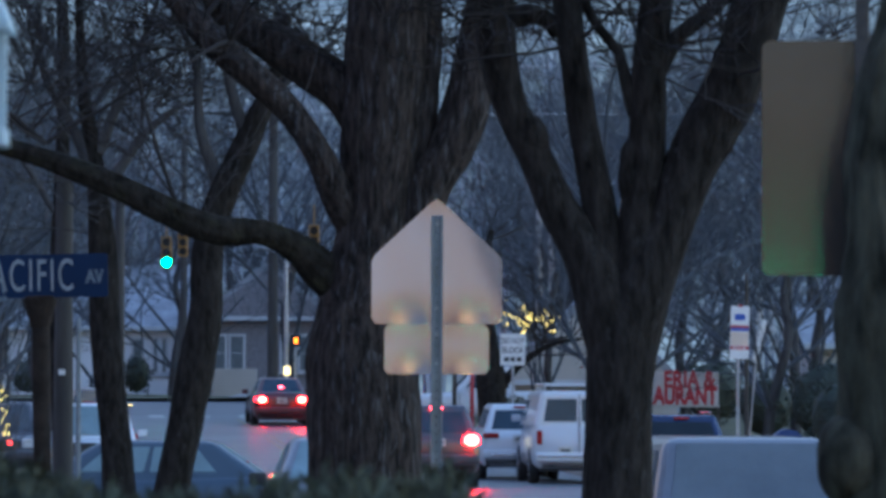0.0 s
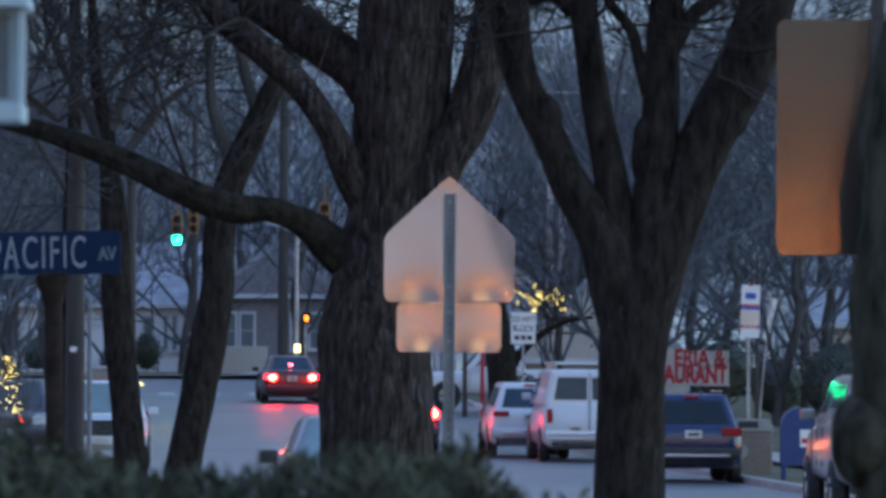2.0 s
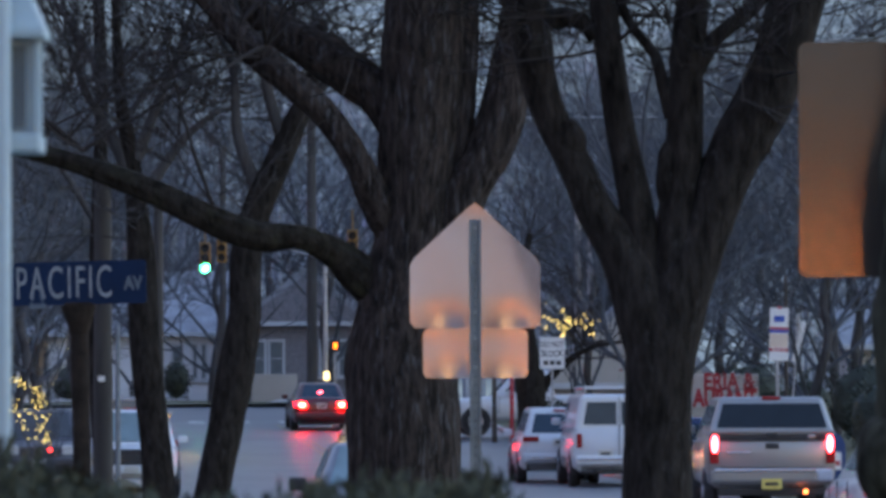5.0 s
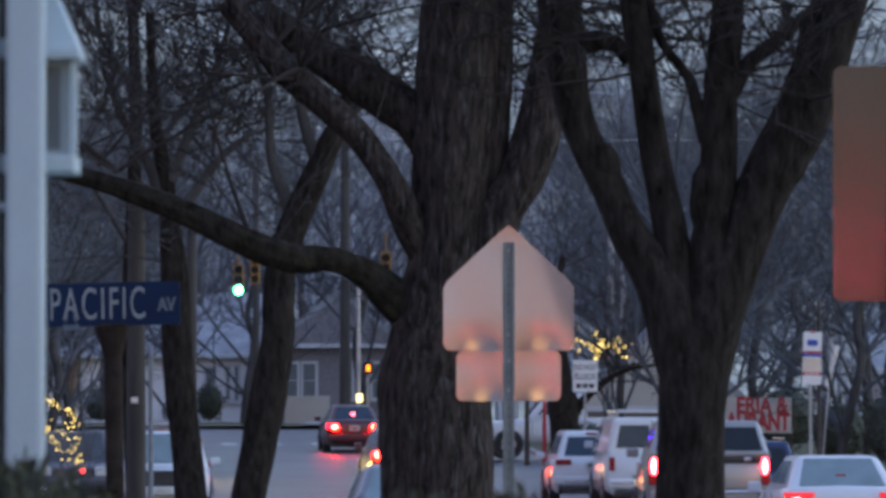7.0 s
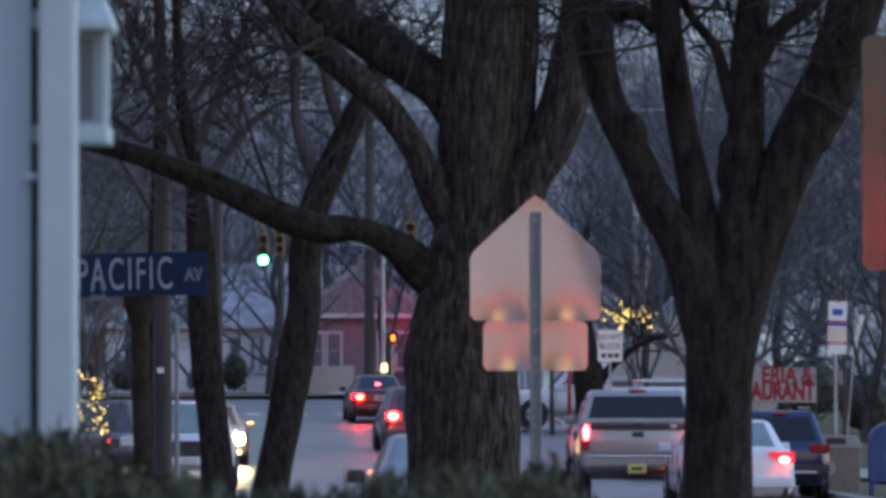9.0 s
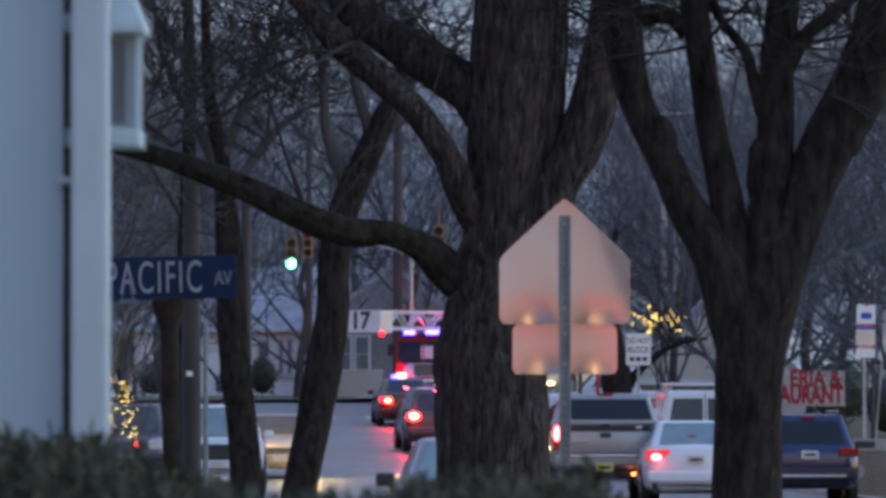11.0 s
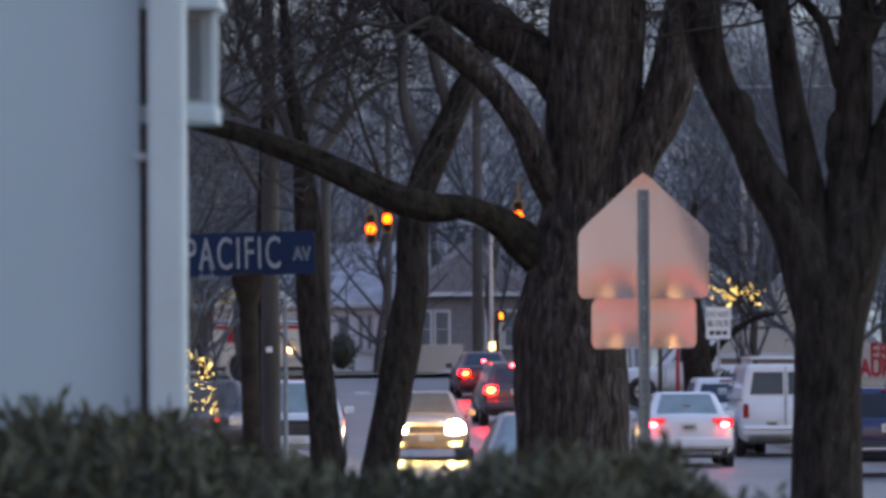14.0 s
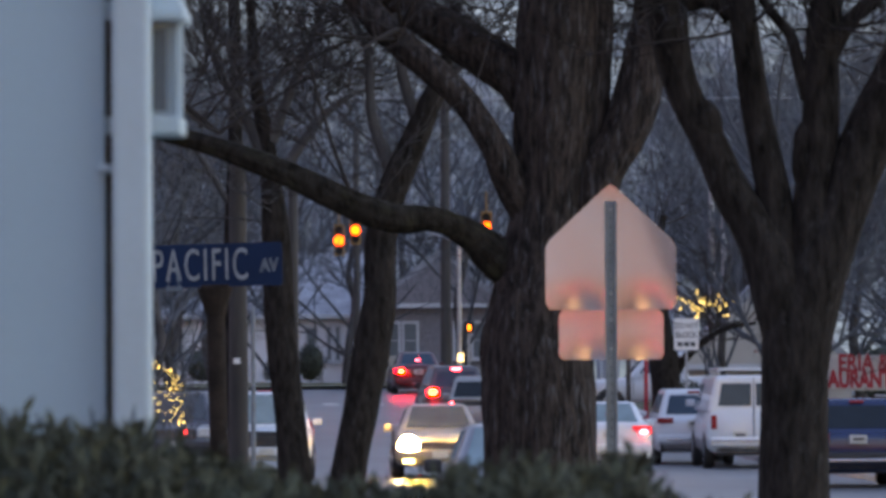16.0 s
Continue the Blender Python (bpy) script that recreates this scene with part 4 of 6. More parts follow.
# parked along the far kerb
white_suv = vehicle("parked_suv", on_road(2.22, 118.6, AWAY), "white sport utility car parked at the kerb", "car", dict(SUV, bumper_paint=CAR_WHITE, chrome=True, tails=((0.66, 1.0, 0.36, 0.12),)), CAR_WHITE, group="cars parked along the kerb")
white_van = vehicle("white_van", on_road(3.37, 114.0, AWAY), "white panel van with roof rack parked at the kerb", "van", VAN, CAR_WHITE)
for y in (-2.4, -1.2, 0.0):
    part("rack_bar", boxed((0, y, 2.14), (1.5, 0.06, 0.06), 0.01), CAR_WHITE, white_van)
for s in (-1, 1):
    part("rack_rail", boxed((s * 0.72, -1.2, 2.13), (0.06, 2.8, 0.05), 0.01), GALV, white_van)
    for y in (-2.4, -1.2, 0.0):
        part("rack_foot", boxed((s * 0.72, y, 2.05), (0.06, 0.08, 0.14), 0.01), GALV, white_van)
part("door_seam", boxed((0, -2.815, 1.3), (0.014, 0.03, 1.3)), PLASTIC, white_van)
blue_suv = vehicle("parked_suv", on_road(4.6, 93.4, AWAY), "deep blue sport utility car parked at the kerb", "car", dict(SUV, bumper_paint=PLASTIC, chrome=True, chrome_dz=-0.05), CAR_BLUE, TAIL_GATE_GLASS, group="cars parked along the kerb")
blue_suv.scale = (0.98, 0.98, 0.93)
for s in (-1, 1):
    part("roof_rail", boxed((s * 0.56, -0.9, 1.75), (0.04, 1.8, 0.04), 0.01), GALV, blue_suv)
# parked along the near kerb, noses towards the viewer
white_truck = vehicle("parked_pickup", on_road(-6.5, 103.6, TOWARDS), "pale old pickup truck parked nose to the viewer", "pickup truck", OPEN_PICKUP, CAR_WHITE, PALE_GLASS)
white_truck.scale = (0.94, 1, 0.91)
part("front_grille_panel", boxed((0, 2.87, 0.86), (1.15, 0.05, 0.4), 0.02), PLASTIC, white_truck, "dark front grille")
part("side_lamp", boxed((0.86, 2.86, 0.74), (0.34, 0.08, 0.22), 0.03), SIGN_CREAM, white_truck, "cream corner lamp")
shade_suv = vehicle("parked_suv", on_road(-9.1, 113.5, TOWARDS), "dark sport utility car parked nose to the viewer", "car", dict(SUV, bumper_paint=CAR_DARK), CAR_DARK, GREY_GLASS, group="cars parked along the kerb")
near_car = vehicle("parked_sedan", on_road(-0.83, 58.8, TOWARDS), "pale grey sedan standing behind the big tree", "car", dict(SEDAN, mirror_paint=PLASTIC), CAR_GREY, PALE_GLASS, group="cars parked along the kerb")
far_truck = vehicle("parked_pickup", pose(2.3, 154.0, rise(154) + 0.1, 0, 0, 94), "white pickup truck standing side-on in a yard", "pickup truck", OPEN_PICKUP, CAR_WHITE)
# moving
teal_sedan = vehicle("blue_sedan", on_road(-3.55, 62.6, 90), "dark blue-grey sedan turning into the side street", "car", SEDAN, CAR_TEAL, PALE_GLASS)
teal_sedan.scale = (1, 0.92, 0.95)
silver_pickup = vehicle("silver_pickup", on_road(9, 80, AWAY), "silver pickup truck with a bed cap, braking", "pickup truck", dict(CAPPED, high_lit=False, plate_paint=YELLOW_PLATE), CAR_SILVER, brake=True)
part("tailgate_handle", boxed((0, -2.97, 1.2), (0.2, 0.04, 0.08), 0.015), PLASTIC, silver_pickup)
part("cap_ledge", boxed((0, -2.96, 1.42), (1.9, 0.07, 0.06), 0.015), CAR_SILVER, silver_pickup)
part("tailgate_strip", boxed((0, -2.965, 1.31), (1.62, 0.03, 0.07), 0.01), PLASTIC, silver_pickup)
part("tailgate_badge", boxed((-0.52, -2.97, 1.1), (0.36, 0.02, 0.03), 0.008), CHROME, silver_pickup)
part("tailgate_badge", boxed((0.6, -2.97, 1.34), (0.12, 0.03, 0.06), 0.01), CHROME, silver_pickup)
part("cap_latch", boxed((0, -2.985, 1.36), (0.16, 0.04, 0.07), 0.01), PLASTIC, silver_pickup)
for z in (0.87, 1.36):
    part("tailgate_seam", boxed((0, -2.955, z), (1.6, 0.02, 0.016)), PLASTIC, silver_pickup)
part("tow_lamp", lamp_block((0.5, -3.05, 0.5), (0.06, 0.05, 0.05), 0.015), TOW_ON, silver_pickup, "small lit amber lamp")
white_sedan = vehicle("white_sedan", on_road(5, 75, AWAY), "white sedan with lit brake lamps", "car", dict(SEDAN, lens=LAMP_DIM, high_lit=False, wedge=True, tails=((0.66, 0.86, 0.42, 0.2),), brake_size=(0.16, 0.1), brake_dx=0.04, brake_dz=-0.03), CAR_WHITE, PALE_GLASS, brake=True)
red_sedan = vehicle("red_sedan", on_road(-4.6, 168, 5), "dark red sedan waiting with bright brake lamps", "car", dict(SEDAN, brake_glow=BRAKE_HOT, lens=HOT_LENS, brake_size=(0.2, 0.15)), CAR_RED, brake=True)
dark_suv = vehicle("dark_suv", on_road(0.2, 109, AWAY), "dark grey sport utility car with lit brake lamps", "car", dict(SUV, bumper_paint=CAR_DARK, brake_glow=BRAKE_HOT, lens=HOT_LENS, brake_size=(0.24, 0.18)), CAR_DARK, brake=True)
grey_car = vehicle("grey_suv", on_road(2.83, 45.0, TOWARDS), "pale grey sport utility car driving towards the viewer", "car",
                   dict(SUV, bumper_paint=CAR_GREY, cabins=(dict(SUV["cabins"][0], box=(-2.26, 1.0, -1.95, 0.45, 1.03, 1.70, 0.86, 0.72), bevel=0.12),)), CAR_GREY, HAZY_GLASS, head=FOG_ON)
grey_car.scale = (1, 1, 0.94)
beige_sedan = vehicle("beige_sedan", on_road(-6, 120, TOWARDS), "beige sedan with glaring headlights", "car", SEDAN, CAR_BEIGE, GREY_GLASS, head=HEAD_ON)
for s in (-1, 1):
    part("fog_lamp", lamp_block((s * 0.62, 2.42, 0.36), (0.22, 0.05, 0.1), 0.02), FOG_ON, beige_sedan, "lit yellow fog lamp")


# ---- the ladder fire engine ----
def half_drum(r, h, side):
    """Half of an upright drum, the lit face of a turning beacon."""
    pts = [(r * math.cos(radians(a)), r * math.sin(radians(a))) for a in range(0, 181, 20)]
    bm = bmesh.new()
    lo = [bm.verts.new((px, side * py, -h / 2)) for px, py in pts]
    hi = [bm.verts.new((px, side * py, h / 2)) for px, py in pts]
    n = len(pts)
    for i in range(n):
        j = (i + 1) % n
        bm.faces.new((lo[i], lo[j], hi[j], hi[i]))
    bm.faces.new(lo)
    bm.faces.new(hi)
    bmesh.ops.recalc_face_normals(bm, faces=bm.faces)
    return bm


BEACONS = []


def turning_beacon(e, x, y, z, r, h):
    drum = part("beacon", rod(bmesh.new(), (0, 0, -h / 2 - 0.03), (0, 0, h / 2 + 0.02), r * 0.5, r * 0.5, 12), CHROME, e, "turning beacon, red on one face and blue on the other", at=pose(x, y, z))
    part("red_face", half_drum(r, h, -1), RED_ON, drum, "glowing red face")
    part("blue_face", half_drum(r, h, 1), BLUE_ON, drum, "glowing blue face")
    BEACONS.append(drum)


def fire_engine(m):
    e = thing("fire_engine", m, "red ladder fire engine with a cream aerial ladder and flashing beacons", "fire engine")
    # long crew cab
    cab_bm = bmesh.new()
    outline = [(-1.25, 0.55), (1.25, 0.55), (1.25, 1.55), (1.2, 2.42), (-1.2, 2.42), (-1.25, 1.55)]
    extrude(cab_bm, outline, 1.95, 5.6)
    bmesh.ops.bevel(cab_bm, geom=list(cab_bm.edges), offset=0.08, segments=2, affect="EDGES")
    part("cab", cab_bm, FIRE_RED, e, "glossy red crew cab")
    part("windscreen", boxed((0, 5.62, 1.88), (2.2, 0.05, 0.8), 0.02), CAR_GLASS, e)
    part("wiper_post", boxed((0, 5.66, 1.88), (0.07, 0.04, 0.8), 0.01), FIRE_RED, e)
    part("notice", boxed((-0.15, 5.665, 1.86), (0.5, 0.02, 0.46)), SIGN_WHITE, e, "pale paper behind the windscreen")
    part("badge", rod(bmesh.new(), (0.6, 5.6, 1.2), (0.6, 5.64, 1.2), 0.26, 0.26, 20), FIRE_WHITE, e, "round pale badge")
    part("front_bumper", boxed((0, 5.85, 0.7), (2.5, 0.5, 0.32), 0.06), CHROME, e)
    part("grille", boxed((0, 5.62, 1.2), (0.9, 0.06, 0.5), 0.02), CHROME, e)
    for s in (-1, 1):
        part("headlamp", boxed((s * 0.95, 5.64, 1.0), (0.36, 0.08, 0.22), 0.03), CREAM_ON, e, "lit headlamp")
        part("low_lamp", boxed((s * 0.95, 6.1, 0.62), (0.5, 0.06, 0.12), 0.02), CREAM_ON, e)
        for y, w in ((5.05, 0.75), (4.1, 0.7), (2.75, 0.85)):
            part("side_window", boxed((s * 1.235, y, 1.9), (0.05, w, 0.66), 0.03), CAR_GLASS, e)
        part("door_stripe", boxed((s * 1.258, 3.8, 1.42), (0.02, 3.5, 0.07)), GOLD, e)
        part("door_emblem", rod(bmesh.new(), (s * 1.25, 4.9, 1.15), (s * 1.265, 4.9, 1.15), 0.2, 0.2, 16), FIRE_WHITE, e, "pale door emblem")
        part("door_mirror", boxed((s * 1.5, 5.5, 1.95), (0.2, 0.14, 0.45), 0.03), PLASTIC, e)
        part("grab_rail", rod(bmesh.new(), (s * 1.29, 2.12, 0.95), (s * 1.29, 2.12, 2.0), 0.02, seg=8), CHROME, e)
        for y in (2.28, 3.3, 3.62, 4.55):
            part("door_seam", boxed((s * 1.262, y, 1.45), (0.015, 0.03, 1.6)), PLASTIC, e)
        for y in (3.45, 4.7):
            part("door_handle", boxed((s * 1.275, y, 1.3), (0.03, 0.16, 0.05), 0.01), CHROME, e)
    # beacons
    part("light_bar", boxed((0, 5.1, 2.47), (2.2, 0.4, 0.1), 0.02), PLASTIC, e)
    part("light_bar", boxed((0, 2.75, 2.47), (2.2, 0.4, 0.1), 0.02), PLASTIC, e)
    # Drums a little oversized in place of their bloom.
    for x, y in ((-0.92, 5.1), (0.0, 5.1), (0.92, 5.1), (-0.92, 2.75), (0.92, 2.75)):
        turning_beacon(e, x, y, 2.63, 0.2, 0.22)
    for s in (-1, 1):
        turning_beacon(e, s * 1.05, 5.95, 0.95, 0.12, 0.14)
        part("rear_beacon", boxed((s * 1.0, -5.7, 1.95), (0.35, 0.1, 0.22), 0.03), TAIL_ON, e, "red rear lamp")
    # pump bay
    part("pump_bay", boxed((0, 1.2, 1.35), (2.36, 1.5, 1.5), 0.03), PUMP_DARK, e, "dark red pump panel")
    for s in (-1, 1):
        for k in range(4):
            for j in range(3):
                gauge = rod(bmesh.new(), (s * 1.17, 0.7 + 0.33 * k, 1.0 + 0.36 * j), (s * 1.215, 0.7 + 0.33 * k, 1.0 + 0.36 * j), 0.1 if (k + j) % 2 else 0.07, seg=12)
                part("gauge", gauge, CHROME if (k + j) % 3 else FIRE_WHITE, e)
        for z in (0.78, 1.18, 1.55):
            part("pump_lamp", boxed((s * 1.22, 1.75, z), (0.04, 0.09, 0.07), 0.01), TAIL_ON, e, "small lit red lamp")
        part("hose_bed", boxed((s * 1.2, 1.2, 2.0), (0.06, 1.4, 0.1), 0.02), CHROME, e)
    # body
    part("body", boxed((0, -2.6, 1.35), (2.45, 6.1, 1.5), 0.05), FIRE_WHITE, e, "cream equipment body")
    part("under_body", boxed((0, -0.5, 0.62), (2.2, 10.2, 0.3), 0.03), DARK_STEEL, e)
    part("top_rail", boxed((0, -2.6, 2.15), (2.5, 6.2, 0.1), 0.03), CHROME, e)
    for s in (-1, 1):
        for y, w, z, h, mt in ((-0.15, 0.95, 1.4, 1.2, FIRE_WHITE), (-1.2, 0.98, 1.4, 1.2, FIRE_WHITE), (-2.1, 0.6, 1.62, 0.76, FIRE_WHITE), (-3.2, 1.4, 1.72, 0.5, FIRE_RED), (-4.75, 1.5, 1.72, 0.5, FIRE_WHITE), (-4.85, 1.3, 1.1, 0.6, FIRE_WHITE)):
            part("locker_door", boxed((s * 1.235, y, z), (0.05, w, h), 0.02), mt, e, "closed locker door")
            part("locker_handle", boxed((s * 1.27, y, z - h * 0.3), (0.03, w * 0.5, 0.035), 0.01), CHROME, e)
        for y0, z0, y1, z1 in ((0.2, 1.7, -0.25, 1.7), (-0.25, 1.7, 0.05, 1.3), (0.05, 1.3, -0.6, 1.3), (-0.6, 1.3, -0.6, 1.62), (-0.6, 1.62, -1.7, 1.62), (-0.9, 1.5, -1.7, 1.5)):
            part("zigzag_stripe", rod(bmesh.new(), (s * 1.262, y0, z0), (s * 1.262, y1, z1), 0.045, seg=6), STRIPE_GREY, e)
        part("red_band", boxed((s * 1.25, -2.6, 2.0), (0.04, 6.0, 0.12)), FIRE_RED, e, "red band along the side")
        # Two yellow patches along each step, made to glow.
        for y in (0.2, -1.75):
            part("step_lamp", boxed((s * 1.25, y, 0.66), (0.06, 0.55, 0.12), 0.01), STRIP_ON, e, "glowing yellow patch along the step")
        part("side_lamp", boxed((s * 1.28, -4.7, 1.2), (0.04, 0.3, 0.16), 0.02), MARKER_ON, e)
        part("fender", rod(bmesh.new(), (s * 1.1, -3.2, 0.62), (s * 1.29, -3.2, 0.62), 0.74, 0.74, 24), FIRE_WHITE, e)
        part("fender", rod(bmesh.new(), (s * 1.1, 3.3, 0.6), (s * 1.29, 3.3, 0.6), 0.68, 0.68, 24), FIRE_WHITE, e)
        # Black discs in place of the shadow inside the wheel openings.
        part("fender_shade", rod(bmesh.new(), (s * 1.1, -3.2, 0.6), (s * 1.3, -3.2, 0.6), 0.63, 0.63, 24), RUBBER, e)
        part("fender_shade", rod(bmesh.new(), (s * 1.1, 3.3, 0.6), (s * 1.3, 3.3, 0.6), 0.6, 0.6, 24), RUBBER, e)
        for y in (3.3, -3.2):
            wheel_on(e, s * 1.18, y, 0.54, 0.32, CHROME, 0.5)
    part("turntable", rod(bmesh.new(), (0, -3.6, 2.1), (0, -3.6, 2.6), 0.8, 0.7, 20), CHROME, e)
    bm = bmesh.new()
    bmesh.ops.create_uvsphere(bm, u_segments=14, v_segments=10, radius=0.34, matrix=pose(0.5, -4.3, 2.95))
    part("hose_reel", bm, FIRE_WHITE, e, "round white reel cover", smooth=True)
    # ladder: two trussed sides, rungs and solid rear panels
    y0, y1, z0, z1 = -4.2, 10.0, 2.72, 3.32
    for s in (-1, 1):
        x = s * 0.55
        for z in (z0, z1):
            part("ladder_rail", boxed((x, (y0 + y1) / 2, z), (0.1, y1 - y0, 0.12), 0.01), LADDER_CREAM, e)
        n = 18
        for k in range(n):
            ya, yb = y0 + (y1 - y0) * k / n, y0 + (y1 - y0) * (k + 1) / n
            bm = rod(bmesh.new(), (x, ya, z0 if k % 2 else z1), (x, yb, z1 if k % 2 else z0), 0.045, seg=6)
            part("ladder_brace", bm, LADDER_CREAM, e)
        part("ladder_panel", boxed((s * 0.6, -0.9, 3.0), (0.04, 6.4, 0.62), 0.01), LADDER_CREAM, e, "solid cream ladder panel")
        nm = part("name_board", boxed((s * 0.64, 0.1, 3.06), (0.04, 3.7, 0.44), 0.01), BOARD_BROWN, e, "dark board with yellow lettering")
        writing("lettering", "NOTTINGHAM", 0.42, GOLD, nm, pose(s * 0.664, 0.1, 3.1, 90, 0, 90 * s), squeeze=1.28, bold=0.02)
        part("gold_line", boxed((s * 0.664, 0.1, 2.88), (0.01, 2.4, 0.05)), GOLD, nm)
        for z in (2.9, 3.2):
            part("yellow_stripe", boxed((s * 0.63, -3.0, z), (0.03, 1.5, 0.1)), YELLOW, e)
    for k in range(20):
        y = y0 + (y1 - y0) * (k + 0.5) / 20
        part("rung", rod(bmesh.new(), (-0.55, y, z0 + 0.05), (0.55, y, z0 + 0.05), 0.025, seg=6), LADDER_CREAM, e)
    part("bucket", boxed((0, 9.7, 2.95), (1.66, 0.9, 0.82), 0.08), FIRE_WHITE, e, "white rescue bucket at the ladder tip")
    board = part("number_board", boxed((0, 10.18, 2.98), (1.7, 0.05, 0.8), 0.01), SIGN_WHITE, e, "white board with the engine number")
    writing("number", "17", 0.86, BOARD_BROWN, board, pose(0, 10.21, 2.98, 90, 0, 180), squeeze=0.95, bold=0.03)
    for s in (-1, 1):
        part("tip_lamp", boxed((s * 0.9, 10.2, 2.52), (0.16, 0.08, 0.12), 0.02), HOT_LENS, e, "red lamp under the bucket")
    return e


engine = fire_engine(pose(-1.5, 200, rise(200), 0, 0, 187))

# ---- signs and posts on the near verge ----
def bowed(w, foot, roof, y0, reach, lift, nx=32, nz=24):
    """A thin sheet held at its middle, with its lower edge and its tip bent a little."""
    bm = bmesh.new()
    sides = []
    for back in (0, 1):
        grid = []
        for i in range(nx + 1):
            px = w * (i / nx - 0.5)
            za, zb_ = foot(px), roof(px)
            col = []
            for j in range(nz + 1):
                pz = za + (zb_ - za) * j / nz
                low = max(0.0, 1 - (pz - foot(0)) / reach)
                high = max(0.0, 1 - (roof(0) - pz) / 0.13)
                wave = 0.35 + 0.65 * math.sin(2 * math.pi * px / w) ** 2
                col.append(bm.verts.new((px, y0 + 0.0016 * back + lift * low ** 2 * wave + 0.05 * (pz - foot(0)) - 0.002 * high ** 2 + 0.0006 * math.sin(px * 17 + 5 * pz), pz)))
            grid.append(col)
        for i in range(nx):
            for j in range(nz):
                q = (grid[i][j], grid[i + 1][j], grid[i + 1][j + 1], grid[i][j + 1])
                bm.faces.new(q if not back else q[::-1])
        sides.append(grid)
    # a rim of its own keeps the faces' edges crisp
    for (ga, gb) in (sides,):
        ring = [(ga[i][0], gb[i][0]) for i in range(nx + 1)] + [(ga[nx][j], gb[nx][j]) for j in range(1, nz + 1)]
        ring += [(ga[i][nz], gb[i][nz]) for i in range(nx - 1, -1, -1)] + [(ga[0][j], gb[0][j]) for j in range(nz - 1, 0, -1)]
        rim = [(bm.verts.new(a.co), bm.verts.new(b.co)) for a, b in ring]
        for (a, b), (c, d) in zip(rim, rim[1:] + rim[:1]):
            bm.faces.new((a, b, d, c))
    return bm


def school_sign(x, y):
    g = rise(y) + 0.1
    s = thing("school_sign", pose(x, y, g), "back of a five-sided aluminium road sign with plaque, steel post", "road sign")
    top = 3.03
    w, h, sh = 0.762, 0.74, 0.40
    def roof_line(px):
        edge = max(0.0, abs(px) - (w / 2 - 0.035))
        return top - abs(px) * 0.355 / (w / 2) - 0.010 * math.exp(-(px / 0.02) ** 2) - 0.02 * (edge / 0.035) ** 2

    def foot_line(px):
        edge = max(0.0, abs(px) - (w / 2 - 0.035))
        return top - h + (0.035 - math.sqrt(max(0, 0.035 ** 2 - edge ** 2)))

    def square_edge(px):
        edge = max(0.0, abs(px) - (0.305 - 0.03))
        return 0.03 - math.sqrt(max(0, 0.03 ** 2 - edge ** 2))

    part("plate", bowed(w, foot_line, roof_line, 0.0, 0.22, 0.0067), ALU, s, "dull bare aluminium back of the sign", smooth=True)
    pz = top - h - 0.003
    part("plaque", bowed(0.61, lambda px: pz - 0.29 + square_edge(px), lambda px: pz - square_edge(px), 0.002, 0.19, 0.0057), ALU, s, "dull bare aluminium plaque", smooth=True)
    # u-channel post with holes
    bm = bmesh.new()
    z0, z1 = -0.3, top - 0.11
    prof = ((-0.034, -0.03), (-0.022, -0.03), (-0.014, -0.012), (0.014, -0.012), (0.022, -0.03), (0.034, -0.03), (0.034, -0.022), (0.026, -0.022), (0.018, -0.004), (-0.018, -0.004), (-0.026, -0.022), (-0.034, -0.022))
    lo = [bm.verts.new((px, py - 0.022, z0)) for px, py in prof]
    hi = [bm.verts.new((px, py - 0.022, z1)) for px, py in prof]
    for i in range(len(prof)):
        j = (i + 1) % len(prof)
        bm.faces.new((lo[i], lo[j], hi[j], hi[i]))
    bm.faces.new(hi)
    bmesh.ops.recalc_face_normals(bm, faces=bm.faces)
    post = part("post", bm, POST_STEEL, s, "galvanised channel post")
    for k in range(40):
        z = z1 - 0.05 - k * 0.0508
        part("hole", rod(bmesh.new(), (0, -0.0365, z), (0, -0.034, z), 0.005, seg=8), PLASTIC, post)
    for z in (top - 0.16, top - h + 0.09, top - h - 0.06, top - h - 0.23):
        part("bolt", rod(bmesh.new(), (0, -0.05, z), (0, -0.03, z), 0.011, seg=6), GALV, s)
    return s


school_sign(0.118, 30.0)


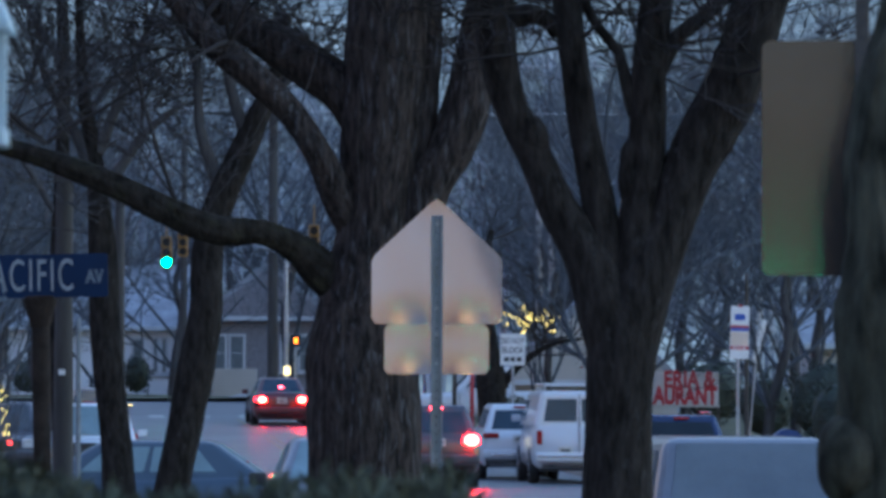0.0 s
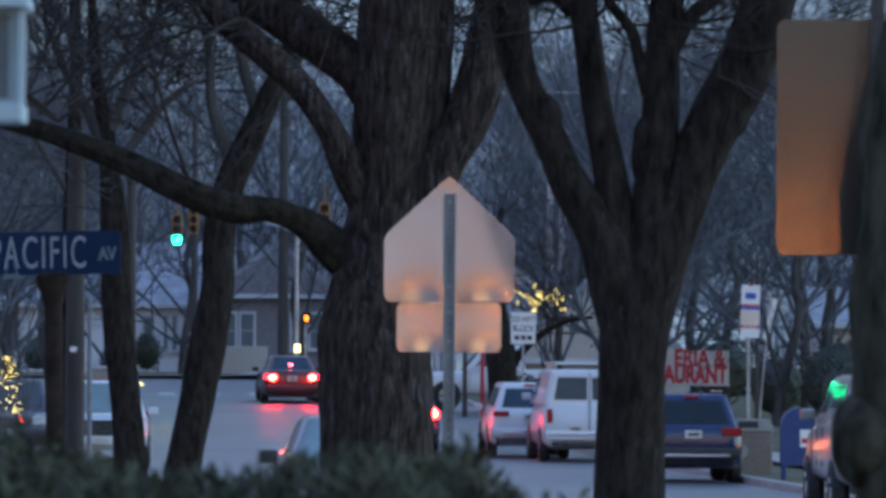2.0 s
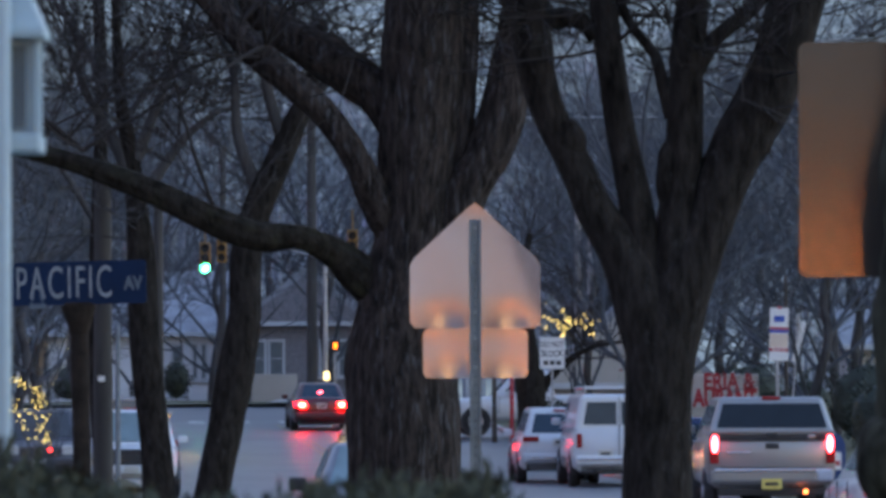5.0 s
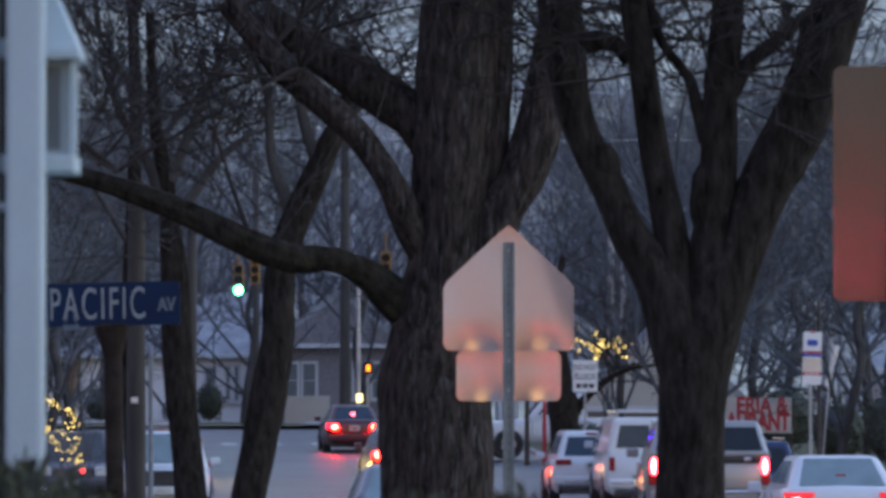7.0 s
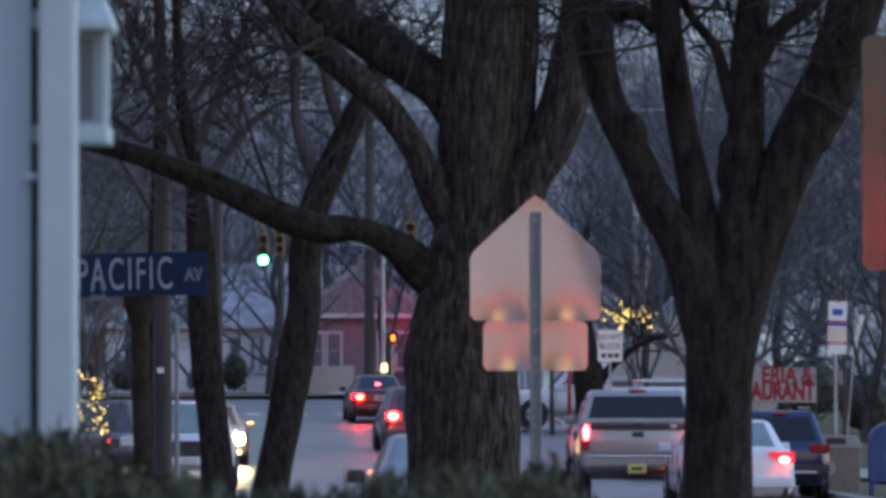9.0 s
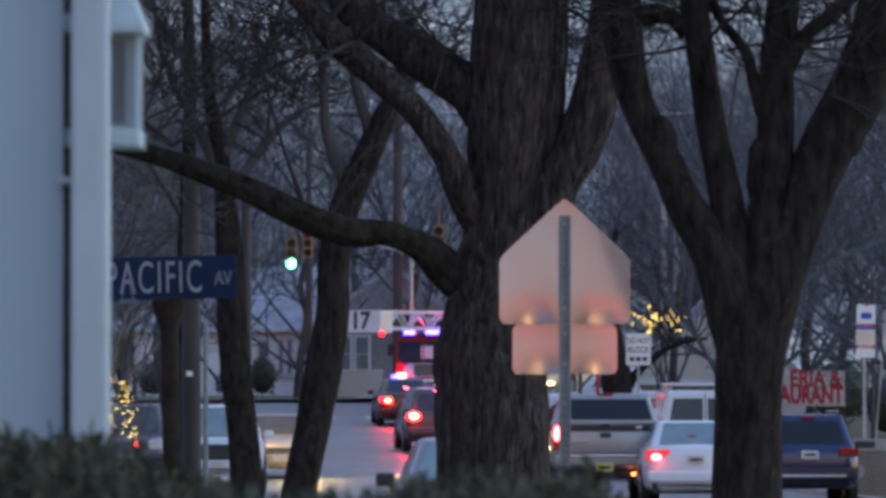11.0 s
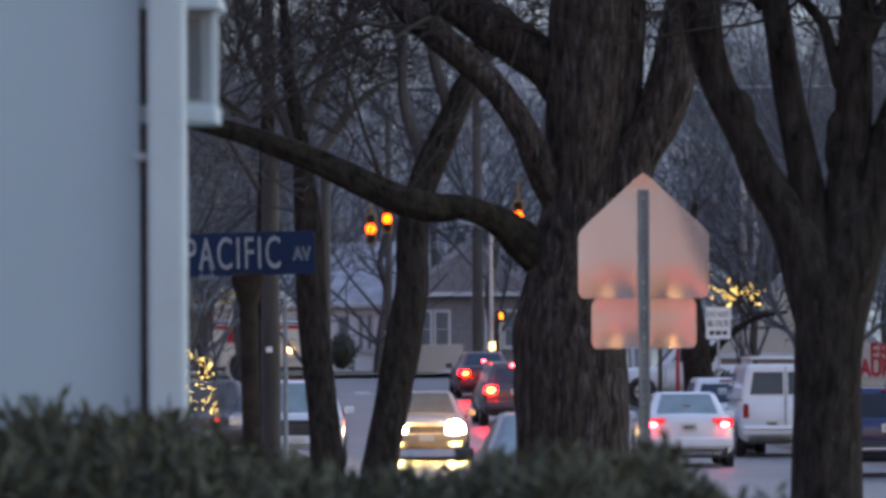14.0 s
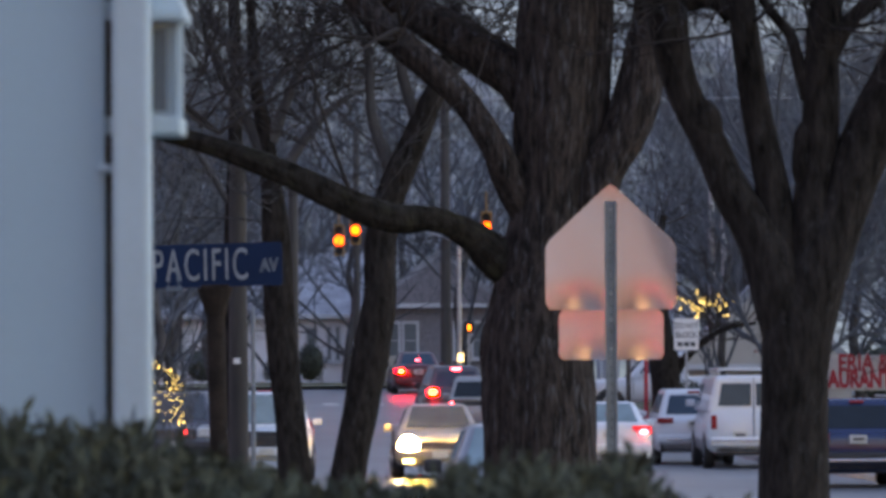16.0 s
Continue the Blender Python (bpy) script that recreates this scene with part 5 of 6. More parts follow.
def name_sign(x, y):
    g = rise(y) + 0.1
    s = thing("street_name_sign", pose(x, y, g, 0, -1.2, -3), "blue street name sign with white letters on a dark pole", "street sign")
    bz = 2.515 - 0.1 + 0.103
    blade = part("blade", extrude(bmesh.new(), rounded(0.745, 0.235, 0.012, 3, 0, bz), -0.004, 0.004), SIGN_BLUE, s, "blue name blade")
    writing("lettering", "PACIFIC", 0.25, LETTER_WORN, blade, pose(-0.078, -0.006, bz - 0.005, 90), 0.002, squeeze=0.515, bold=0.0, spacing=1.19)
    writing("small_lettering", "AV", 0.095, LETTER_FADED, blade, pose(0.30, -0.006, bz - 0.01, 90), 0.002, squeeze=0.78, bold=0.05)
    bell = [(-0.045, -0.075), (0.045, -0.075), (0.045, -0.055), (0.03, -0.035), (0.026, 0.03), (0.014, 0.055), (-0.014, 0.055), (-0.026, 0.03), (-0.03, -0.035), (-0.045, -0.055)]
    sticker = part("sticker", extrude(bmesh.new(), [(-0.225 + px, bz - 0.06 + pz) for px, pz in bell], -0.0075, -0.004), LETTER_FADED, blade, "pale peeling bell-shaped sticker")
    part("sticker_field", extrude(bmesh.new(), [(-0.225 + 0.6 * px, bz - 0.062 + 0.62 * pz) for px, pz in bell], -0.009, -0.0076), SIGN_BLUE, sticker)
    part("bracket", boxed((0, 0, bz - 0.15), (0.16, 0.05, 0.09), 0.015), RUST, s)
    part("bracket_flare", rod(bmesh.new(), (0, 0, bz - 0.29), (0, 0, bz - 0.125), 0.047, 0.098, 14), RUST, s)
    part("pole", rod(bmesh.new(), (0, 0, -0.3), (0, 0, bz - 0.2), 0.052, 0.05, 16), RUST, s, "rusty dark round pole")
    return s


name_sign(-1.995, 28.0)


def back_panel(x, y):
    g = rise(y) + 0.1
    s = thing("notice_sign", pose(x, y, g, -1.8, 0, -3.1), "plain back of a tall road sign on a post", "road sign")
    part("plate", extrude(bmesh.new(), rounded(0.61, 0.765, 0.03, 5, 0, 2.66), 0, 0.004), PANEL_BACK, s, "metal back darkened for the shade on it")
    post = part("post", boxed((0.02, -0.03, 1.55), (0.045, 0.04, 3.7), 0.004), DARK_STEEL, s)
    for k in range(30):
        part("hole", rod(bmesh.new(), (0.02, -0.0515, 3.3 - k * 0.0508), (0.02, -0.05, 3.3 - k * 0.0508), 0.006, seg=8), PLASTIC, post)
    return s


back_panel(1.42, 16.6)


def pole(name, x, y, r, h, material, label, category="pole"):
    p = thing(name, pose(x, y, rise(y) + 0.1), label, category)
    verts, faces = [], []
    tube(verts, faces, [(0, 0, -0.3 + (h + 0.3) * k / 24, r * (1 - 0.25 * k / 24)) for k in range(25)], 16, 0.004 if material is POLE_WOOD else 0.0)
    soup("shaft", verts, faces, material, p)
    return p


up1 = pole("utility_pole", -3.215, 47.0, 0.1, 4.0, POLE_WOOD, "weathered wooden utility pole on the verge")
part("tag", boxed((-0.01, -0.108, 2.06), (0.06, 0.01, 0.05), 0.004), SIGN_WHITE, up1, "small white tag")
pole("utility_pole", -2.94, 51.0, 0.061, 3.94, POLE_WOOD, "slim weathered wooden pole behind the slim tree")
post_thin = pole("sign_post", -3.345, 51.0, 0.031, 2.62, DULL_STEEL, "thin bare steel sign post on the verge")
pole("sign_post", -3.02, 51.0, 0.027, 1.66, DULL_STEEL, "short bare steel post on the verge")
slender = thing("young_tree", pose(-3.6, 52.0, rise(52) + 0.1), "slender dark bare young tree beside the pole", "tree")
verts, faces = [], []
tube(verts, faces, [(0.03 * math.sin(k * 0.5), 0, -0.3 + 0.33 * k, 0.1 * (1 - 0.02 * k)) for k in range(25)], 16, 0.005)
soup("trunk", verts, faces, BARK_SMOOTH, slender, "slender dark trunk")
rng4 = random.Random(14)
for z, dx in ((3.6, -0.8), (4.4, 0.9), (5.2, -0.7), (6.0, 0.6), (6.8, -0.4)):
    verts, faces = [], []
    sprout(verts, faces, rng4, (0, 0, z), (dx, rng4.uniform(-0.4, 0.4), 1.0), 0.04, 1.9, 3, kids=(3, 5))
    soup("limb", verts, faces, TRUNK_GREY, slender)


# ---- the white house beside the viewer ----
def white_house():
    h = thing("white_house", pose(0, 9.0, 1.145), "white timber house corner with a bay window, dusk blue in its paint", "house")
    h.scale = (0.45, 0.45, 0.45)
    xr = -1.899
    zc, zh = 1.6, 8.4
    part("wall", boxed((xr - 7.0, 0.15, zc), (14.0, 0.3, zh)), PAINT_WHITE, h, "pale painted wall")
    part("side_wall", boxed((xr - 2.05, 7.0, zc), (0.3, 14.0, zh), 0, pose(0, 0, 0, 0, 0, 14)), PAINT_WHITE, h, "white painted side wall")
    part("back_wall", boxed((xr - 8.6, 13.6, zc), (10.0, 0.3, zh)), PAINT_WHITE, h)
    part("roof", boxed((xr - 7.2, 6.7, 5.9), (14.6, 14.6, 0.25), 0.02), ROOFING, h)
    part("wall_step", boxed((xr + 0.012, -0.03, -0.54), (0.04, 0.12, 4.12), 0.01), PAINT_WHITE, h)
    part("wall_clip", boxed((xr + 0.008, -0.03, 2.72), (0.05, 0.06, 0.03), 0.008), PAINT_TRIM, h, "small white clip")
    # A dark strip set in the gap to stand for its shadow.
    part("gap_shade", boxed((xr + 0.05, 0.1, zc), (0.1, 0.08, zh)), DARK_STEEL, h, "dark strip for the shade in the gap beside the column")
    xc = -1.776
    part("column", boxed((xc - 0.008, -0.05, zc), (0.145, 0.16, zh), 0.02), PAINT_TRIM, h, "white square corner column")
    # bay window behind the column
    bx0, bx1 = xc + 0.065, -1.612
    zs, zt = 2.92, 3.303
    bay = part("bay_window", boxed(((bx0 + bx1) / 2 - 0.2, 0.25, (zs + zt) / 2), (bx1 - bx0 + 0.36, 0.2, zt - zs), 0.0), PAINT_TRIM, h, "white bay window")
    part("pane", boxed(((bx0 + bx1) / 2 - 0.03, 0.145, (zs + zt) / 2), (bx1 - bx0 - 0.045, 0.012, zt - zs - 0.06)), WINDOW_GLASS, bay)
    part("jamb", boxed((bx1 - 0.005, 0.14, (zs + zt) / 2), (0.032, 0.04, zt - zs), 0.006), PAINT_TRIM, bay)
    part("sill", boxed(((bx0 + bx1) / 2 - 0.2 + 0.014, 0.2, zs - 0.03), (bx1 - bx0 + 0.39, 0.3, 0.07), 0.01), PAINT_TRIM, bay)
    bm = bmesh.new()
    c0, c1 = bx0 - 0.4, bx1 + 0.025
    lo = [(c0, 0.04), (c1, 0.04), (c1, 0.38), (c0, 0.38)]
    hi = [(c0, 0.14), (c1 - 0.1, 0.14), (c1 - 0.1, 0.34), (c0, 0.34)]
    a = [bm.verts.new((p[0], p[1], zt)) for p in lo]
    a2 = [bm.verts.new((p[0], p[1], zt + 0.03)) for p in lo]
    b = [bm.verts.new((p[0], p[1], zt + 0.26)) for p in hi]
    for r0, r1 in ((a, a2), (a2, b)):
        for i in range(4):
            j = (i + 1) % 4
            bm.faces.new((r0[i], r0[j], r1[j], r1[i]))
    bm.faces.new(a[::-1])
    bm.faces.new(b)
    part("cap", bm, PAINT_TRIM, bay, "sloped white cap")
    return h


white_house()


# ---- an added, unseen porch whose lamps give the sign backs their warm glints ----
porch = thing("porch", pose(0, -7.0, 0), "unseen white porch added to carry two warm globe lamps", "porch")
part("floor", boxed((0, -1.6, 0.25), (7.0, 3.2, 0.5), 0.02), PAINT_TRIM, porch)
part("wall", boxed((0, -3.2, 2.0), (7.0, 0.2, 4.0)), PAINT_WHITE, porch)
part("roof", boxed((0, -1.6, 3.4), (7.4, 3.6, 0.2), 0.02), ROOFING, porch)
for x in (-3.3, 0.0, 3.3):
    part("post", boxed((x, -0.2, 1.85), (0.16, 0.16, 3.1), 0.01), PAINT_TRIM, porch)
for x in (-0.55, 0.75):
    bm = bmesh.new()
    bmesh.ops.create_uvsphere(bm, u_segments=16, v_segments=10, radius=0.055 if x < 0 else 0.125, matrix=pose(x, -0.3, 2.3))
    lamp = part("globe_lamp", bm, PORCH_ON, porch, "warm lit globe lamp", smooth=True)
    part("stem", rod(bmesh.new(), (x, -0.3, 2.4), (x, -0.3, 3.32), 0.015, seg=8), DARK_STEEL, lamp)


# ---- the evergreen hedge in front ----
def hedge():
    root = thing("hedge", pose(0, 8.2, 0.1), "clipped evergreen hedge, dark green, out of focus", "hedge")
    rng2 = random.Random(21)
    verts, faces = [], []
    crest = ((-1.05, 1.91), (-0.78, 1.92), (-0.70, 1.89), (-0.6, 1.855), (-0.45, 1.82), (-0.32, 1.825), (-0.2, 1.835), (-0.08, 1.86), (0.06, 1.84), (0.2, 1.77), (0.9, 1.55))

    def top(x):
        for (xa, za), (xb, zb) in zip(crest, crest[1:]):
            if xa <= x <= xb:
                return za + (zb - za) * (x - xa) / (xb - xa)
        return crest[0][1] if x < crest[0][0] else crest[-1][1]
    for i in range(21000):
        x = rng2.uniform(-1.1, 0.95)
        y = rng2.uniform(-0.45, 0.35)
        t = top(x) - 0.1 + 0.05 * noise.noise((x * 9, y * 5, 0.0)) + 0.035 * noise.noise((x * 26, y * 14, 4.0)) - 0.1 * (y / 0.45) ** 2
        z = t - abs(rng2.gauss(0, 0.085)) if i < 17000 else rng2.uniform(0.0, t)
        p = Vector((x, y, z))
        d = Vector((rng2.uniform(-1, 1), rng2.uniform(-1, 1), rng2.uniform(0.1, 1.9))).normalized()
        s = d.cross(Vector((rng2.uniform(-1, 1), rng2.uniform(-1, 1), 0.3))).normalized()
        ln, wd = rng2.uniform(0.022, 0.05), rng2.uniform(0.004, 0.0075)
        q = len(verts)
        verts += [p, p + d * ln * 0.5 + s * wd, p + d * ln, p + d * ln * 0.5 - s * wd]
        faces.append((q, q + 1, q + 2, q + 3))
    tagged(soup("leaves", verts, faces, LEAF, root, "small dark evergreen leaves", smooth=False), kind="stuff")
    tv, tf = [], []
    for i in range(60):
        x = rng2.uniform(-1.05, 0.9)
        h = top(x)
        sprout(tv, tf, rng2, (x, rng2.uniform(-0.3, 0.3), 0.0), (rng2.uniform(-.2, .2), rng2.uniform(-.2, .2), 1), 0.008, h * 0.62, 0, bend=0.15, rmin=0.002)
    tagged(soup("stems", tv, tf, HAZED_TWIG, root), kind="stuff")
    # dense heart of the hedge
    bm = bmesh.new()
    n = 40
    rows_ = []
    for j, (yy, dz) in enumerate(((-0.3, -0.13), (-0.12, -0.07), (0.1, -0.07), (0.3, -0.13))):
        rows_.append([bm.verts.new((-1.05 + 1.95 * i / n, yy, top(-1.05 + 1.95 * i / n) - 0.1 + dz + 0.03 * noise.noise((i * 0.7, j, 3.0)))) for i in range(n + 1)])
    lo = [[bm.verts.new((-1.05 + 1.95 * i / n, yy, -0.05)) for i in range(n + 1)] for yy in (-0.3, 0.3)]
    strips = [lo[0]] + rows_ + [lo[1]]
    for a, b in zip(strips, strips[1:]):
        for i in range(n):
            bm.faces.new((a[i], a[i + 1], b[i + 1], b[i]))
    part("hedge_heart", bm, LEAF, root, "shaded dense inner foliage")
    return root


hedge()


# ---- the far side of the street ----
def block_sign(x, y):
    s = thing("block_sign", pose(x, y, rise(y) + 0.1, 0, 0, -2), "small white road sign with black lettering on a steel post", "road sign")
    z = 3.1 - rise(y) - 0.1
    pl = part("plate", extrude(bmesh.new(), rounded(0.65, 0.84, 0.03, 4, 0, z), -0.004, 0.004), SIGN_WHITE, s, "white sign plate")
    writing("lettering", "DO NOT", 0.2, SIGN_BLACK, pl, pose(0, -0.006, z + 0.22, 90), 0.002, squeeze=0.75)
    writing("lettering", "BLOCK", 0.22, SIGN_BLACK, pl, pose(0, -0.006, z - 0.02, 90), 0.002, squeeze=0.8)
    for k in range(3):
        part("letter_bar", boxed((-0.17 + 0.17 * k, -0.006, z - 0.26), (0.13, 0.005, 0.11)), SIGN_BLACK, pl)
    part("post", boxed((0, 0.03, (z - 0.3) / 2), (0.06, 0.04, z + 0.3), 0.005), GALV, s)
    return s


block_sign(2.53, 136.0)


def bus_sign(x, y):
    s = thing("bus_stop_sign", pose(x, y, rise(y) + 0.1), "tall narrow white bus stop sign with red and blue bands", "bus stop sign")
    z = 3.235 - rise(y) - 0.1
    pl = part("plate", extrude(bmesh.new(), rounded(0.39, 1.1, 0.02, 3, 0, z), -0.004, 0.004), SIGN_WHITE, s, "white plate", at=pose(0, 0, 0, 0, 1.5))
    part("red_tab", boxed((0, -0.006, z + 0.55), (0.08, 0.006, 0.05)), SIGN_RED, pl)
    part("bus_symbol", extrude(bmesh.new(), rounded(0.22, 0.13, 0.03, 3, 0, z + 0.32), -0.008, -0.005), SIGN_INKBLUE, pl)
    for dz, h, mt in ((0.12, 0.05, SIGN_RED), (0.06, 0.06, SIGN_INKBLUE), (-0.32, 0.07, SIGN_RED)):
        part("band", boxed((0, -0.006, z + dz), (0.385, 0.005, h)), mt, pl)
    part("lower_panel", boxed((0, -0.0055, z - 0.13), (0.384, 0.003, 0.28)), SIGN_CREAM, pl)
    for k in range(3):
        part("letter_bar", boxed((-0.1 + 0.1 * k, -0.0085, z - 0.32), (0.07, 0.003, 0.03)), SIGN_WHITE, pl)
    part("post", boxed((0.05, 0.03, (z - 0.3) / 2), (0.06, 0.04, z + 0.3), 0.005), GALV, s)
    return s


bus_sign(6.62, 107.0)


def restaurant_sign(x, y):
    g = rise(y) + 0.1
    s = thing("restaurant_sign", pose(x, y, g), "white roadside sign board with big red capitals", "shop sign")
    z0, z1 = 1.62 - g, 2.58 - g
    zm = (z0 + z1) / 2
    cab = part("board", boxed((-0.35, 0.1, zm), (2.4, 0.2, z1 - z0), 0.02), BOARD_PALE, s, "white sign board")
    writing("lettering", "ERIA &", 0.68, SIGN_RED, cab, pose(0.74, -0.006, zm + 0.24, 90), 0.003, "RIGHT", 0.76, bold=0.032)
    writing("lettering", "AURANT", 0.7, SIGN_RED, cab, pose(0.8, -0.006, zm - 0.24, 90), 0.003, "RIGHT", 0.66, bold=0.05)
    part("frame", boxed((-0.35, 0.08, z0 - 0.04), (2.45, 0.26, 0.08), 0.01), STUCCO, s)
    for dx in (-1.3, 0.85):
        part("leg", boxed((dx, 0.1, (z0 - 0.3) / 2), (0.09, 0.09, z0 + 0.3), 0.01), DARK_STEEL, s)
    return s


restaurant_sign(8.05, 152.0)
pole("banner_pole", 7.55, 118.0, 0.055, 4.6, DARK_STEEL, "dark steel pole beside the bus stop")
flag = thing("feather_banner", pose(8.9, 140.0, rise(140) + 0.1), "white feather banner on a tilted pole", "banner")
part("pole", rod(bmesh.new(), (0.1, 0, -0.2), (0.42, 0, 3.7), 0.03), GALV, flag)
part("cloth", slab(bmesh.new(), ((0.2, -0.02, 2.4), (0.34, -0.02, 2.35), (0.62, -0.02, 3.45), (0.5, -0.02, 3.5)), (0, -1, 0), 0.01), SIGN_WHITE, flag)


def litter_bin(x, y):
    b = thing("litter_bin", pose(x, y, rise(y) + 0.12), "square pebbled concrete litter bin with a rounded lid", "litter bin")
    part("tub", boxed((0, 0, 0.38), (0.68, 0.68, 0.8), 0.03), BIN_STONE, b, "brown pebbled tub")
    lid = bmesh.new()
    extrude(lid, [(-0.36, 0.78), (0.36, 0.78), (0.36, 0.86), (0.28, 1.0), (-0.28, 1.0), (-0.36, 0.86)], -0.36, 0.36)
    part("lid", lid, CONCRETE, b, "pale rounded lid")
    part("opening", boxed((-0.1, -0.362, 0.9), (0.36, 0.02, 0.12), 0.005), PLASTIC, b)
    part("sticker", rod(bmesh.new(), (-0.24, -0.346, 0.42), (-0.24, -0.34, 0.42), 0.14, seg=18), CONCRETE, b, "round pale sticker")
    return b


litter_bin(5.95, 94.2)


def mailbox(x, y):
    b = thing("mailbox", pose(x, y, rise(y) + 0.12), "blue street letter box with a rounded top on legs", "letter box")
    pts = [(-0.29, 0.25), (0.29, 0.25), (0.29, 0.95)] + [(0.29 * math.cos(radians(a)), 0.95 + 0.29 * math.sin(radians(a))) for a in range(15, 180, 15)] + [(-0.29, 0.95)]
    part("box", extrude(bmesh.new(), pts, -0.28, 0.28), BOX_BLUE, b, "blue painted box")
    for sx in (-1, 1):
        for sy in (-1, 1):
            part("leg", boxed((sx * 0.24, sy * 0.22, 0.11), (0.06, 0.06, 0.36), 0.01), BOX_BLUE, b)
    part("notice", boxed((0.12, -0.285, 0.72), (0.2, 0.012, 0.3), 0.004), SIGN_WHITE, b, "white notice")
    part("notice_bar", boxed((0.12, -0.293, 0.68), (0.15, 0.006, 0.08)), SIGN_RED, b)
    return b


mailbox(6.4, 89.0)


# ---- houses ----
def house(name, x, y, w, d, wall_h, roof_h, paint, label, windows, porch=0, turn=0, ridge_x=True):
    g = rise(y) + 0.1
    h = thing(name, pose(x, y, g, 0, 0, turn), label, "house")
    part("wall", boxed((0, d / 2, wall_h / 2 - 0.2), (w, d, wall_h + 0.4)), paint, h)
    roof = bmesh.new()
    if ridge_x:
        ov = 0.4
        pts = [(-w / 2 - ov, -ov, wall_h - 0.15), (w / 2 + ov, -ov, wall_h - 0.15), (w / 2 + ov, d / 2, wall_h + roof_h), (-w / 2 - ov, d / 2, wall_h + roof_h),
               (-w / 2 - ov, d + ov, wall_h - 0.15), (w / 2 + ov, d + ov, wall_h - 0.15)]
        v = [roof.verts.new(p) for p in pts]
        for q in ((0, 1, 2, 3), (3, 2, 5, 4)):
            roof.faces.new([v[i] for i in q])
        for q in ((1, 5, 2), (0, 3, 4)):
            roof.faces.new([v[i] for i in q])
        roof.faces.new((v[0], v[4], v[5], v[1]))
    else:
        extrude(roof, [(-w / 2 - 0.35, wall_h - 0.2), (w / 2 + 0.35, wall_h - 0.2), (0, wall_h + roof_h)], -0.35, d + 0.35)
        gable = bmesh.new()
        extrude(gable, [(-w / 2 + 0.1, wall_h - 0.1), (w / 2 - 0.1, wall_h - 0.1), (0, wall_h + roof_h - 0.3)], -0.37, -0.36)
        part("gable", gable, paint, h)
    bmesh.ops.recalc_face_normals(roof, faces=roof.faces)
    part("roof", roof, ROOFING, h, "dark shingle roof")
    part("fascia", boxed((0, -0.42, wall_h - 0.12), (w + 0.8, 0.04, 0.18)), HOUSE_TRIM, h)
    for wx, wz, ww, wh in windows:
        f = part("window", boxed((wx, -0.02, wz), (ww + 0.2, 0.08, wh + 0.2), 0.01), HOUSE_TRIM, h, "white framed window")
        part("pane", boxed((wx, -0.065, wz + wh / 4), (ww, 0.012, wh / 2 - 0.03)), WINDOW_GLASS, f)
        part("pane", boxed((wx, -0.065, wz - wh / 4), (ww, 0.012, wh / 2 - 0.03)), WINDOW_GLASS, f)
        part("sill", boxed((wx, -0.08, wz - wh / 2 - 0.12), (ww + 0.3, 0.14, 0.06)), HOUSE_TRIM, f)
    if porch:
        part("porch_roof", boxed((0, -1.2, 2.75), (w + 0.3, 2.4, 0.16), 0.02), ROOFING, h)
        part("porch_beam", boxed((0, -2.3, 2.58), (w, 0.16, 0.2)), HOUSE_TRIM, h)
        part("porch_floor", boxed((0, -1.2, 0.2), (w, 2.4, 0.5)), CONCRETE, h)
        for i in range(porch):
            px = -w / 2 + 0.2 + (w - 0.4) * i / (porch - 1)
            part("porch_post", boxed((px, -2.3, 1.4), (0.18, 0.18, 2.3), 0.02), HOUSE_TRIM, h)
        door = part("front_door", boxed((-w * 0.06, -0.03, 1.5), (0.95, 0.08, 2.1), 0.01), PLASTIC, h, "dark front door")
        part("door_frame", boxed((-w * 0.06, -0.02, 2.6), (1.2, 0.1, 0.12)), HOUSE_TRIM, door)
        for k in range(int(w / 0.28)):
            part("baluster", boxed((-w / 2 + 0.2 + 0.28 * k, -2.3, 0.85), (0.05, 0.05, 0.75)), HOUSE_TRIM, h)
        part("porch_rail", boxed((0, -2.3, 1.25), (w, 0.07, 0.07)), HOUSE_TRIM, h)
    return h


house("porch_house", -14.2, 214.0, 9.0, 8.0, 2.9, 2.6, SIDING, "pale grey sided house with narrow windows behind shrubs",
      ((-3.2, 1.7, 0.9, 1.5), (-1.3, 1.7, 0.9, 1.5), (1.4, 1.7, 0.9, 1.5), (2.6, 1.65, 0.34, 1.3), (3.35, 1.65, 0.12, 1.4), (3.71, 1.65, 0.12, 1.4)))
house("brick_house", -6.2, 212.0, 5.6, 8.0, 3.3, 2.2, BRICK, "dark brick house with white framed windows",
      ((-1.95, 1.75, 0.5, 1.4), (-1.2, 1.75, 0.5, 1.4), (0.9, 1.75, 0.5, 1.4), (1.65, 1.75, 0.5, 1.4)), 0, 0, False)
house("timber_house", -24.5, 190 + 30, 8.0, 8.0, 5.4, 2.6, SIDING, "two storey grey timber house",
      ((-2.4, 1.6, 0.9, 1.5), (0, 1.6, 0.9, 1.5), (2.4, 1.6, 0.9, 1.5), (-2.4, 4.2, 0.9, 1.3), (2.4, 4.2, 0.9, 1.3)), 4)
house("beige_shop", 5.6, 166.0, 5.6, 9.0, 1.3, 2.9, STUCCO, "beige stucco building with a low gable", (), 0, 0, False)
house("pale_garage", 15.2, 172.0, 4.0, 6.0, 2.4, 1.2, STUCCO, "pale garage among trees", (), 0)
wall_low = thing("garden_wall", pose(-7.3, 206.5, rise(206)), "low pale garden wall with a hedge behind", "wall")
part("wall", boxed((0, 0, 0.55), (1.8, 0.25, 1.3), 0.03), STUCCO, wall_low)


